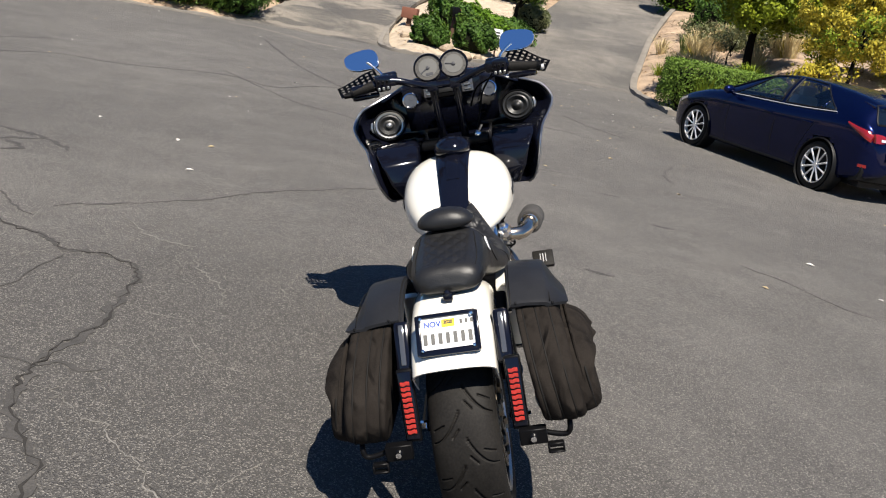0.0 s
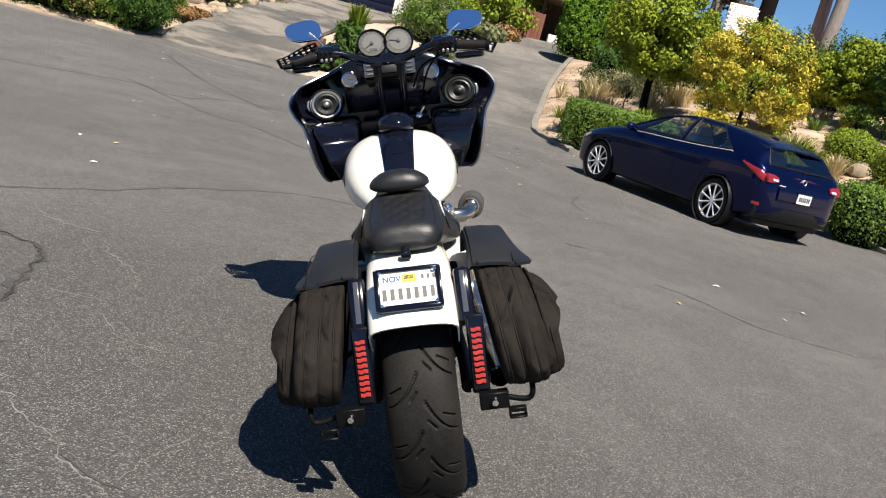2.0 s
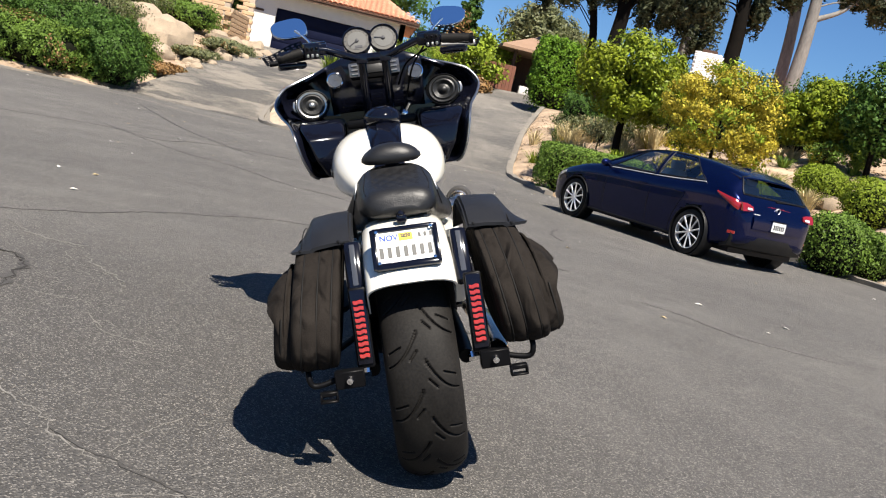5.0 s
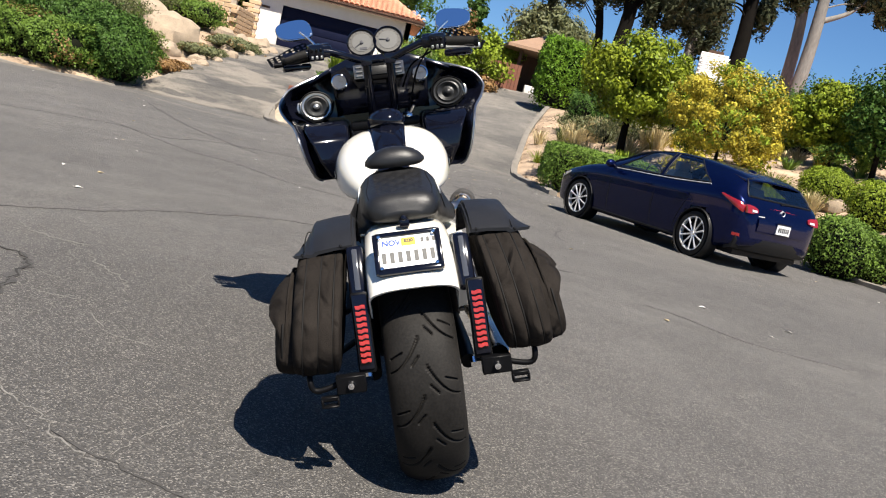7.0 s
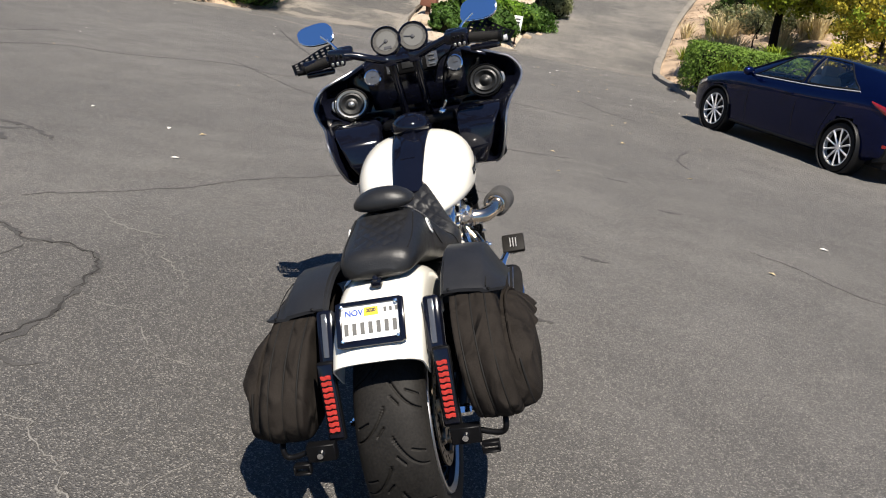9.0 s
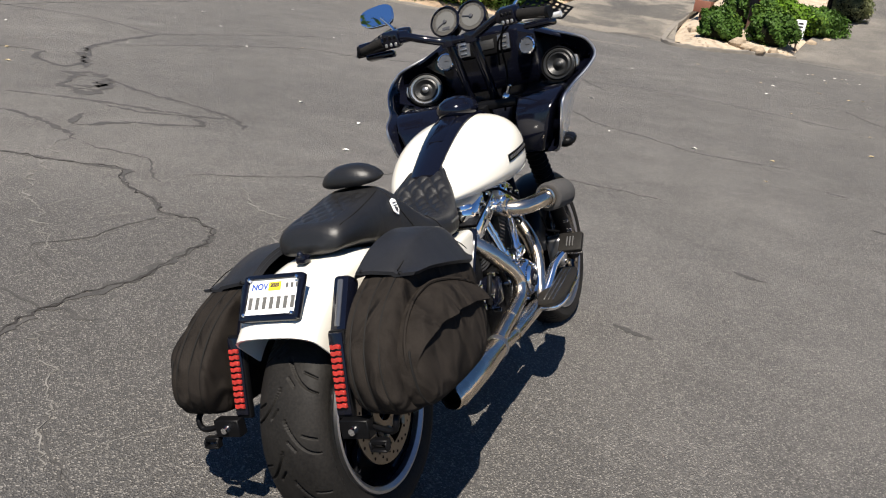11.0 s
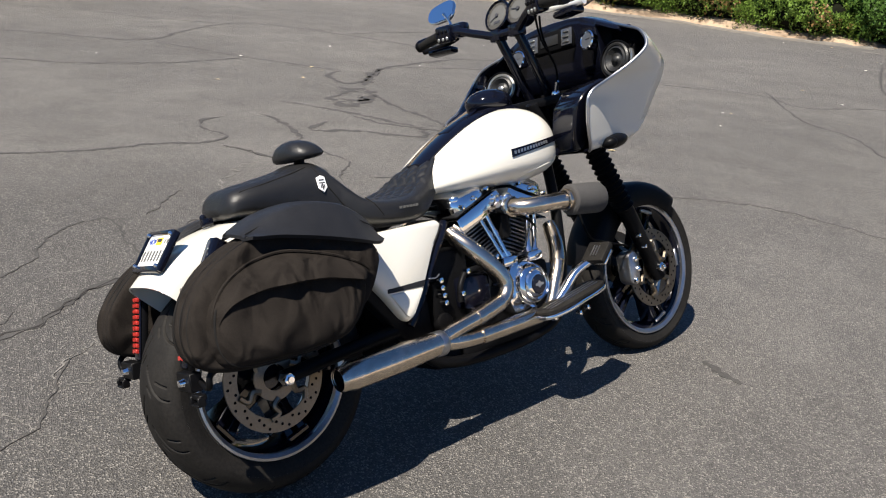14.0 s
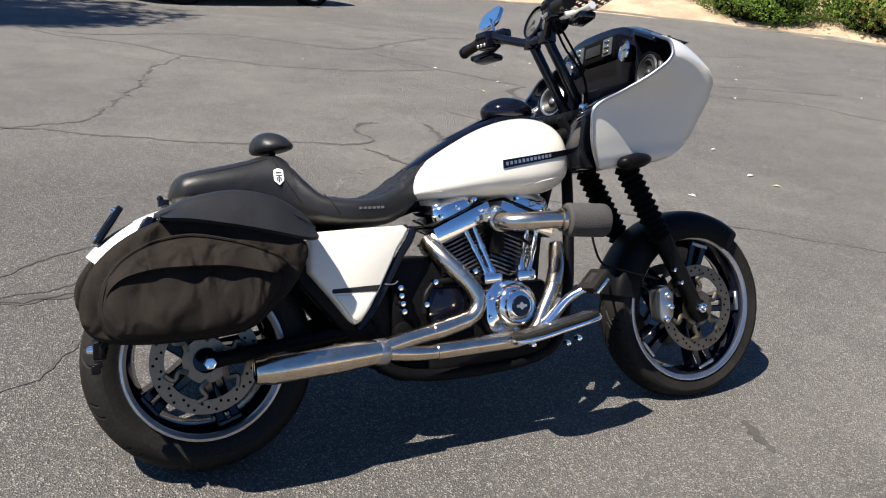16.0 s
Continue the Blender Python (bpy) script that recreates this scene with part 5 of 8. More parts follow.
for s in (1, -1):
    for pts in ([(0.225, 0.850), (0.235, 0.825), (0.250, 0.790), (0.270, 0.755), (0.288, 0.725)], [(0.352, 0.745), (0.366, 0.722), (0.385, 0.690)], [(0.0, 0.807), (0.07, 0.820), (0.15, 0.836), (0.21, 0.851)]):
        part("seam", tube([(s * (seat_side(y, z) + 0.0006), y, z) for y, z in pts], 0.0016, 6), WELT, seat)
    BD = pose(s * (seat_side(0.233, 0.800) + 0.002), 0.233, 0.800, 0, s * -14, 0)
    part("seat_badge", moved(prism([(-0.014, -0.012), (-0.0135, 0.018), (0.0, 0.024), (0.0135, 0.018), (0.014, -0.012), (0.0, -0.026)], "x", -0.002, 0.002), BD), PLATE, seat, "small white shield badge", bevel=0.001, segments=1)
    part("badge_mark", moved(add(box(s * 0.0024, 0, 0.002, 0.001, 0.018, 0.003), box(s * 0.0024, 0, 0.010, 0.001, 0.016, 0.004), box(s * 0.0024, 0, -0.009, 0.001, 0.004, 0.018), box(s * 0.0024, 0.005, -0.008, 0.001, 0.003, 0.010), box(s * 0.0024, -0.005, -0.008, 0.001, 0.003, 0.010)), BD), INK, seat)
    for k in range(6):
        y = 0.445 + 0.014 * k
        part("seat_mark", box(s * (seat_side(y, 0.700) + 0.0008), y, 0.702, 0.002, 0.009, 0.007), GREY_INK, seat)
rings = []
for t, sc in ((0.0, 0.62), (0.003, 0.90), (0.010, 1.0), (0.020, 0.985), (0.034, 0.86), (0.047, 0.66), (0.056, 0.40), (0.060, 0.10)):
    rings.append([Vector((0.090 * sc * math.copysign(abs(math.cos(a)) ** 0.75, math.cos(a)), 0.058 * sc * math.copysign(abs(math.sin(a)) ** 0.85, math.sin(a)) - 0.25 * t, t)) for a in (2 * math.pi * k / 40 for k in range(40))])
backrest = part("rider_backrest", moved(loft(rings), pose(0, 0.248, 0.875, 6)), LEATHER, bike, "domed black leather rider backrest pad", angle=60)
part("post", add(box(0, 0.245, 0.845, 0.04, 0.012, 0.06)), SATIN, backrest)
part("tape", box(0, 0.237, 0.853, 0.036, 0.006, 0.03), BLUE_TAPE, backrest, "strip of blue tape on the post")

# side covers
for s in (1, -1):
    cover = part("side_cover", loft([[Vector((s * (x - 0.016 * max(0.0, (y - 0.42) / 0.17) * (x > 0.15)), 0.45 + (y - 0.45) * k, 0.54 + (z - 0.54) * k)) for y, z in ((0.285, 0.640), (0.44, 0.646), (0.575, 0.648), (0.590, 0.638), (0.582, 0.622), (0.556, 0.590), (0.528, 0.540), (0.487, 0.468), (0.452, 0.414), (0.425, 0.383), (0.408, 0.376), (0.392, 0.390), (0.345, 0.455), (0.285, 0.530))] for x, k in ((0.12, 0.98), (0.166, 1.0), (0.178, 0.992), (0.186, 0.965), (0.190, 0.90))]), WHITE, bike, "pearl white side cover", bevel=0.006, angle=45)
    part("cover_step", loft([[Vector((s * (x - 0.010 * max(0.0, (y - 0.42) / 0.17)), y, z)) for y, z in ((0.350, 0.466), (0.452, 0.462), (0.474, 0.462), (0.428, 0.396), (0.410, 0.388), (0.398, 0.396))] for x in (0.17, 0.1955)]), WHITE, cover, bevel=0.005)
    # blue-grey dark strip above the step: the bag's shadow put in as colour
    part("step_shade_strip", loft([[Vector((s * (x - 0.016 * max(0.0, (y - 0.42) / 0.17)), y, z)) for y, z in ((0.345, 0.482), (0.345, 0.470), (0.478, 0.466), (0.488, 0.484))] for x in (0.175, 0.1925)]), LID_LEATHER, cover, bevel=0.002, segments=1)
    part("cover_edge", tube([(s * 0.164, y, z) for y, z in ((0.606, 0.640), (0.592, 0.606), (0.560, 0.562), (0.520, 0.498), (0.466, 0.411), (0.425, 0.360))], 0.012, 8), GLOSS, cover, "black trim along the cover's front edge")
    part("emblem", tube([(s * 0.187, 0.50, 0.485), (s * 0.187, 0.525, 0.482), (s * 0.187, 0.540, 0.490)], 0.002, 6), SILVER, cover)

# saddlebags
def bag_u(x, z):
    return x + (0.60 - z) * 0.14


OUT = [(-0.095, 0.690), (-0.205, 0.635), (-0.27, 0.565), (-0.293, 0.495), (-0.278, 0.435), (-0.215, 0.403), (-0.07, 0.395), (0.085, 0.408), (0.17, 0.47), (0.238, 0.542), (0.258, 0.61), (0.19, 0.68), (0.04, 0.715)]
OUTLINE = [(q.x, q.y) for q in curve([(a, b, 0) for a, b in OUT], 5, True)]
POCKET = [(q.x, q.y) for q in curve([(-0.245, 0.455, 0), (-0.246, 0.52, 0), (-0.216, 0.570, 0), (-0.12, 0.606, 0), (0.02, 0.610, 0), (0.11, 0.590, 0), (0.165, 0.545, 0), (0.150, 0.490, 0), (0.112, 0.445, 0), (0.06, 0.420, 0), (-0.08, 0.412, 0), (-0.205, 0.418, 0)], 5, True)]


def bag_rings(outline, levels, centre, s, wave=0.0, seed=0):
    out = []
    for x, k in levels:
        ring = []
        for i, (y, z) in enumerate(outline):
            p = Vector((y, z, x * 0.6 + seed))
            wob = 1 + wave * (noise.noise(p * 7) + 0.35 * noise.noise(p * 16))
            yy, zz = centre[0] + (y - centre[0]) * k * wob, centre[1] + (z - centre[1]) * k * wob
            ring.append(Vector((s * bag_u(x, zz), yy, zz)))
        out.append(ring)
    return out


for s in (1, -1):
    pleats = [(0.186, 0.9), (0.188, 0.965), (0.191, 0.99), (0.196, 0.998), (0.202, 0.996), (0.2055, 0.980), (0.209, 0.996), (0.222, 1.004), (0.236, 1.0), (0.241, 0.980), (0.246, 0.998), (0.262, 1.006), (0.274, 1.0), (0.279, 0.982), (0.284, 0.992), (0.296, 0.975), (0.304, 0.94), (0.307, 0.88), (0.308, 0.5), (0.309, 0.1)]
    bag = part("saddlebag", loft(bag_rings(OUTLINE, pleats, (-0.02, 0.56), s, 0.030, s)), CANVAS, bike, "dark brown canvas saddlebag with black leather lid", angle=60)
    bag.matrix_basis = pose(0.008 if s > 0 else 0.004, 0, 0)
    for x in (0.2058, 0.2415, 0.2795):
        part("welt", tube([(s * bag_u(x, z), -0.02 + (y + 0.02) * 0.990, 0.56 + (z - 0.56) * 0.990) for y, z in OUTLINE[:44]], 0.0026, 6, smooth=False), WELT, bag)
    pocket = part("pocket", loft(bag_rings(POCKET, ((0.296, 1.03), (0.306, 1.035), (0.318, 1.02), (0.334, 0.985), (0.346, 0.93), (0.353, 0.85), (0.357, 0.7), (0.358, 0.4), (0.3582, 0.1)), (-0.03, 0.510), s, 0.045, 5 * s)), CANVAS, bag, "bulging canvas side pocket", angle=60)
    # the loose flap stands off the pocket and shades its mouth
    up = [(-0.246, 0.500), (-0.240, 0.540), (-0.216, 0.580), (-0.177, 0.612), (-0.121, 0.637), (-0.044, 0.648), (0.033, 0.636), (0.113, 0.612), (0.172, 0.584), (0.196, 0.566)]
    low = [(-0.243, 0.497), (-0.232, 0.530), (-0.205, 0.556), (-0.163, 0.570), (-0.110, 0.576), (-0.040, 0.576), (0.033, 0.572), (0.100, 0.558), (0.148, 0.548), (0.176, 0.560)]
    up_c, low_c = curve([(a, b, 0) for a, b in up], 6), curve([(a, b, 0) for a, b in low], 6)
    rings = []
    for i, (a, b) in enumerate(zip(up_c, low_c)):
        ring = []
        stand = min(1.0, (i / 20) ** 0.8, (len(up_c) - 1 - i) / 9 + 0.15)
        fold = stand * (0.004 * noise.noise(Vector((i * 0.16, s, 3.3))) + 0.0016 * math.sin(i * 0.55 + 2 * math.sin(i * 0.21)))
        for t, x in ((0.0, 0.304), (0.06, 0.326), (0.22, 0.346 + 0.3 * fold), (0.45, 0.362 + fold), (0.75, 0.374 + fold * 1.6), (0.97, 0.380 + fold * 2), (1.02, 0.377 + fold * 2), (1.0, 0.372 + fold * 2), (0.7, 0.362 + fold), (0.25, 0.330)):
            q = a.lerp(b, t)
            ring.append(Vector((s * bag_u(0.304 + (x - 0.304) * (0.30 + 0.70 * stand), q.y), q.x, q.y)))
        rings.append(ring)
    part("pocket_flap", loft(rings), CANVAS, bag, "loose canvas flap over the pocket", angle=60)
    part("welt", tube([(s * bag_u(0.322, z), y, z) for y, z in [(q.x, q.y + 0.002) for q in up_c]], 0.0042, 6, smooth=False), CANVAS, bag)
    part("pocket_seam", tube([(s * bag_u(0.332, z), -0.03 + (y + 0.03) * 0.995, 0.51 + (z - 0.51) * 0.995) for y, z in POCKET[34:] + POCKET[:9]], 0.0030, 6, smooth=False), WELT, bag)
    # lid
    LID = rows_curve([(-0.107, 0.706, 0.697), (-0.088, 0.717, 0.694), (-0.035, 0.741, 0.690), (0.035, 0.757, 0.678), (0.105, 0.760, 0.664), (0.177, 0.745, 0.647), (0.235, 0.713, 0.633), (0.270, 0.684, 0.628), (0.288, 0.660, 0.632)], 5)
    rings = []
    for y, wt, wl in LID:
        sec = [(0.150, wt - 0.008), (0.155, wt + 0.002), (0.20, wt + 0.001), (0.252, wt - 0.005), (0.260, wt - 0.011), (0.288, wt - 0.6 * (wt - wl) - 0.004), (0.312, wl)]
        tuck = 0.035 * max(0.0, (y - 0.17) / 0.11) ** 1.5
        sec = [(x - tuck * max(0.0, (x - 0.2) / 0.11), z) for x, z in sec]
        outer = [Vector((s * x, y, z)) for x, z in sec]
        inner = [Vector((s * (x - 0.007), y, z - 0.008)) for x, z in reversed(sec)]
        rings.append(outer + inner)
    lid = part("lid", moved(loft(rings), pose(0.012 if s > 0 else 0.006, 0, 0)), LID_LEATHER, bag, "black leather saddlebag lid with stitched edge", angle=50)
    part("stitching", tube([(s * 0.2745, y, wt - 0.33 * (wt - wl) - 0.002) for y, wt, wl in LID[2:-2]], 0.0016, 5, smooth=False), WELT, lid)
    for x, z in ((0.178, 0.706), (0.280, 0.694)):
        part("snap", ball(s * x, -0.103, z, 0.006, 0.005, 0.006, 10, 6), SATIN, lid)

# fairing
EDGE = [(0.16, 1.20, 0.785), (0.25, 1.185, 0.782), (0.300, 1.158, 0.792), (0.328, 1.125, 0.85), (0.343, 1.116, 0.91), (0.355, 1.126, 0.965), (0.375, 1.212, 1.008), (0.412, 1.285, 1.05), (0.432, 1.345, 1.098), (0.398, 1.372, 1.152), (0.345, 1.38, 1.178), (0.25, 1.42, 1.21), (0.14, 1.45, 1.24), (0.0, 1.455, 1.25)]
FRONT = [(0.12, 1.38, 0.80), (0.22, 1.40, 0.80), (0.245, 1.48, 0.825), (0.243, 1.555, 0.88), (0.265, 1.585, 0.945), (0.29, 1.60, 0.995), (0.305, 1.606, 1.03), (0.312, 1.606, 1.055), (0.312, 1.59, 1.095), (0.30, 1.55, 1.140), (0.275, 1.51, 1.172), (0.19, 1.55, 1.205), (0.09, 1.57, 1.225), (0.0, 1.58, 1.23)]


def both_sides(half):
    c = curve(half, 5)
    return [Vector(p) for p in c] + [Vector((-p.x, p.y, p.z)) for p in reversed(c[:-1])]


rear_loop, front_loop = both_sides(EDGE), both_sides(FRONT)
rings = []
for t in (0.0, 0.12, 0.3, 0.5, 0.7, 0.86, 1.0):
    ring = []
    for a, b in zip(rear_loop, front_loop):
        p = a.lerp(b, t)
        p.x *= 1 + 0.012 * math.sin(math.pi * t)
        p.z += 0.010 * (p.z > 1.08) * math.sin(math.pi * t)
        ring.append(p)
    rings.append(ring)
nose = [Vector((p.x * 0.66, p.y + 0.05, 0.99 + (p.z - 0.99) * 0.85)) for p in front_loop]
tip = [Vector((p.x * 0.1, 1.70, 0.98 + (p.z - 0.98) * 0.1)) for p in front_loop]
fairing = part("fairing", loft(rings + [nose, tip], True, False, True), WHITE, bike, "shark-nosed white fairing with a black inner shell", angle=50)
part("edge_trim", tube([tuple(p) for p in rear_loop[8:-8]], 0.005, 8, smooth=False), ALLOY, fairing, "bright trim along the fairing edge")
rings = []
for sc, dy, f in ((0.985, 0.0, 0.0), (0.955, 0.010, 0.0), (0.925, 0.04, 0.05), (0.79, 0.07, 0.5), (0.62, 0.10, 1.0), (0.40, 0.10, 1.0), (0.05, 0.10, 1.0)):
    rings.append([Vector((p.x * sc, (p.y + dy) * (1 - f) + 1.455 * f, 1.0 + (p.z - 1.0) * sc)) for p in rear_loop])
inner = part("inner_fairing", loft(rings, True, False, True), GLOSS, fairing, "gloss black inner fairing with speakers", angle=50)
TOPS = [(0.0, 1.272), (0.08, 1.270), (0.14, 1.262), (0.185, 1.245), (0.20, 1.238), (0.205, 1.236), (0.26, 1.212), (0.30, 1.196)]
rings = []
for u, wt in [(-a, b) for a, b in TOPS[:0:-1]] + TOPS:
    if abs(u) <= 0.2:
        sec = [(1.43, 1.03), (1.405, 1.10), (1.385, wt - 0.03), (1.395, wt - 0.004), (1.45, wt), (1.54, wt - 0.03), (1.55, 1.05)]
    else:
        sec = [(1.42, wt - 0.03), (1.40, wt - 0.026), (1.385, wt - 0.018), (1.39, wt - 0.006), (1.43, wt), (1.53, wt - 0.02), (1.50, wt - 0.03)]
    rings.append([Vector((u, y, z)) for y, z in sec])
part("dash", loft(rings), GLOSS, inner, "black dashboard above the radio panel", bevel=0.006)
for s in (1, -1):
    SP = pose(s * 0.282, 1.375, 1.080) @ pose(0, 0, 0, 82) @ pose(0, 0, 0, 0, s * -10) @ Matrix.Diagonal((0.80, 0.71, 0.66, 1))
    pod = part("speaker", moved(add(turned([(0.058, -0.02), (0.080, -0.01), (0.083, 0.006), (0.076, 0.014), (0.068, 0.012), (0.064, 0.004)], 40, "z")), SP), SILVER if s < 0 else SPEAKER, inner, "round car-audio speaker with silver ring" if s < 0 else "round black car-audio speaker")
    part("cone", moved(turned([(0.0, 0.006), (0.016, 0.010), (0.020, 0.002), (0.034, -0.004), (0.048, 0.008), (0.055, 0.014), (0.064, 0.008), (0.066, -0.02)], 36, "z"), SP), SPEAKER, pod)
    part("dust_cap", moved(turned([(0.0, 0.017), (0.010, 0.016), (0.017, 0.009)], 20, "z"), SP), SPEAKER if s > 0 else SILVER, pod)
    part("pod_wing", moved(prism([(s * 0.07, -0.04), (s * 0.098, -0.028), (s * 0.104, 0.0), (s * 0.098, 0.03), (s * 0.07, 0.04)], "z", -0.015, 0.004), SP), SILVER, pod, bevel=0.004)
    part("pod_hood", moved(turned([(0.086, -0.02), (0.091, 0.0), (0.092, 0.010), (0.088, 0.011), (0.084, 0.0)], 40, "z", (0, 0, 0), 0, 360), SP), SATIN, pod)
    gp = pose(s * 0.172, 1.376, 1.170, 76, 0, s * -8) @ Matrix.Scale(0.93, 4)
    small = part("small_gauge", moved(turned([(0.0, -0.02), (0.034, -0.02), (0.037, 0.006), (0.032, 0.010), (0.030, 0.006)], 32, "z"), gp), CHROME, inner, "small chrome-ringed gauge")
    part("dial", moved(turned([(0.0, 0.0065), (0.030, 0.0062)], 28, "z"), gp), GAUGE_GLASS, small)
    part("needle", moved(box(0.006, 0.004, 0.008, 0.022, 0.003, 0.001), gp), INK, small)
    part("glove_box", loft([[Vector((s * x, y, z)) for x, y in row] for z, row in (
        (0.79, ((0.17, 1.15), (0.246, 1.14), (0.248, 1.19), (0.17, 1.25))), (0.86, ((0.16, 1.13), (0.282, 1.108), (0.284, 1.18), (0.16, 1.27))), (0.94, ((0.155, 1.16), (0.306, 1.110), (0.310, 1.19), (0.155, 1.31))),
        (0.99, ((0.155, 1.21), (0.332, 1.155), (0.332, 1.24), (0.155, 1.38))), (1.012, ((0.17, 1.26), (0.338, 1.21), (0.338, 1.28), (0.17, 1.40))))]), GLOSS, inner, "gloss black storage box below the speaker", bevel=0.014, segments=3)
    TL = pose(s * 0.290, 1.300, 0.806, 6, s * -8, s * 8)
    tl = part("front_turn_light", moved(ball(0, 0, 0, 0.036, 0.068, 0.024, 20, 12), TL), SATIN, fairing, "dark capsule turn light low on the fairing")
    part("lens", moved(ball(s * 0.004, -0.042, 0, 0.028, 0.027, 0.020, 14, 8), TL), SATIN, tl)
radio = part("radio_panel", moved(box(0, 0, 0, 0.21, 0.03, 0.078), pose(0, 1.386, 1.200, -10)), MATT, inner, "grey radio panel with switch banks", bevel=0.012)
part("radio_screen", moved(box(0, -0.017, 0.0, 0.085, 0.004, 0.036), pose(0, 1.386, 1.200, -10)), SPEAKER, radio, bevel=0.003)
for s in (1, -1):
    part("switch_plate", moved(box(s * 0.083, -0.016, 0, 0.05, 0.006, 0.06), pose(0, 1.386, 1.200, -10)), CLEAR_LENS, radio, bevel=0.004)
    for k in range(3):
        part("switch", moved(box(s * 0.083, -0.021, -0.018 + 0.018 * k, 0.026, 0.006, 0.006), pose(0, 1.386, 1.200, -10)), SILVER, radio, bevel=0.001, segments=1)
part("wind_lip", tube([(-0.30, 1.45, 1.19), (-0.15, 1.475, 1.21), (0, 1.48, 1.215), (0.15, 1.475, 1.21), (0.30, 1.45, 1.19)], 0.007, 8), GLOSS, fairing)

# bars, gauges, controls, mirrors
bar = part("handlebar", add(tube([(0, 1.15, 1.235), (0.06, 1.15, 1.238), (0.13, 1.12, 1.262), (0.20, 1.09, 1.28), (0.28, 1.055, 1.268), (0.375, 1.03, 1.25)], 0.0145, 14), tube([(0, 1.15, 1.235), (-0.06, 1.15, 1.238), (-0.13, 1.12, 1.262), (-0.20, 1.105, 1.285), (-0.28, 1.075, 1.28), (-0.36, 1.06, 1.275)], 0.0145, 14)), GLOSS, bike, "black T-bar handlebar with twin gauges")
for s in (1, -1):
    part("riser", add(tube([(s * 0.047, 1.285, 0.99), (s * 0.047, 1.165, 1.225)], 0.017, 14), box(s * 0.047, 1.16, 1.235, 0.045, 0.045, 0.04)), GLOSS, bar, bevel=0.004)
    gx = s * 0.053
    GP = pose(gx - 0.003, 1.180, 1.308, 68, 0, 0) @ Matrix.Scale(1.12, 4)
    gauge = part("gauge", moved(turned([(0.0, -0.045), (0.042, -0.045), (0.050, -0.02), (0.053, 0.004), (0.049, 0.008), (0.046, 0.003)], 40, "z"), GP), GLOSS, bar, "round black gauge with pale grey dial")
    part("dial", moved(turned([(0.0, 0.001), (0.0465, 0.001)], 36, "z"), GP), DIAL, gauge)
    part("inner_dial", moved(turned([(0.0, 0.0025), (0.034, 0.0022), (0.035, 0.001)], 32, "z"), GP), GREY_INK, gauge)
    part("needle", moved(moved(box(0.014, 0, 0.005, 0.034, 0.0028, 0.001), Matrix.Rotation(radians(215 if s < 0 else 170), 4, "Z")), GP), INK, gauge)
    part("hub", moved(turned([(0.0, 0.008), (0.006, 0.007), (0.007, 0.002)], 14, "z"), GP), INK, gauge)
    for k in range(13):
        a = radians(-130 + 260 * k / 12 + 90)
        part("tick", moved(moved(box(0.041, 0, 0.0022, 0.006, 0.0016, 0.0008), Matrix.Rotation(a, 4, "Z")), GP), INK, gauge)
    if s < 0:
        part("display", moved(box(0.004, -0.024, 0.0036, 0.026, 0.009, 0.001), GP), INK, gauge)
    zg = 1.262 if s > 0 else 1.272
    GY0, GY1, GX = (1.055, 1.03, 0.382) if s > 0 else (1.075, 1.062, 0.36)
    grip = part("grip", tube([(s * 0.272, GY0, zg + 0.008), (s * GX, GY1, zg - 0.006)], 0.0185, 18), RUBBER, bar, "black rubber grip")
    part("grip_end", tube([(s * (GX - 0.004), GY1, zg - 0.006), (s * (GX + 0.008), GY1 - 0.002, zg - 0.007)], 0.0205, 16), SATIN, grip)
    ctl = part("switch_housing", add(moved(box(0, 0, 0, 0.062, 0.05, 0.062), pose(s * 0.238, GY0 + 0.012, zg + 0.012, 10, 0, s * -14)), moved(box(0, 0, 0, 0.05, 0.055, 0.045), pose(s * 0.205, GY0 + 0.045, zg + 0.015, 0, 0, s * -18))), GLOSS, bar, "black switch housing with buttons", bevel=0.010)
    for i in range(3):
        for j in range(2):
            part("button", moved(box(-0.018 + 0.018 * i, -0.028, -0.016 + 0.026 * j, 0.010, 0.006, 0.012), pose(s * 0.238, GY0 + 0.012, zg + 0.012, 10, 0, s * -14)), SATIN if j else SILVER, ctl, bevel=0.002, segments=1)
    part("lever", tube([(s * 0.225, GY0 + 0.05, zg - 0.004), (s * 0.29, GY0 + 0.062, zg - 0.010), (s * 0.36, GY0 + 0.045, zg - 0.018), (s * 0.405, GY0 + 0.04, zg - 0.018)], [0.012, 0.010, 0.009, 0.011], 10), LEVER if s > 0 else SATIN, ctl, "brake lever" if s > 0 else "clutch lever")
    part("master_cylinder", moved(box(0, 0, 0, 0.07, 0.045, 0.04), pose(s * 0.215, GY0 + 0.06, zg + 0.028, 0, 0, s * -16)), GLOSS, ctl, bevel=0.012)
    # perforated wind guard
    GD = pose(s * 0.345, GY0 + 0.085, zg + 0.016, 30, 24 if s > 0 else -14, s * -12)
    gm = bmesh.new()
    nodes = [[gm.verts.new((0.0115 * (a - 7.5) * s, 0.0105 * (b - 4.5) - 0.0012 * (a - 7.5) * (b - 4.5) / 4.5, 0.004 * math.sin(a * 0.4))) for b in range(10)] for a in range(16)]
    for a in range(15):
        for b in range(9):
            if not (a % 2 and b % 2) or a in (0, 14):
                gm.faces.new((nodes[a][b], nodes[a + 1][b], nodes[a + 1][b + 1], nodes[a][b + 1]))
    bmesh.ops.solidify(gm, geom=gm.faces[:], thickness=0.004)
    gm.verts.index_update()
    shape = ([v.co.copy() for v in gm.verts], [[v.index for v in f.verts] for f in gm.faces])
    gm.free()
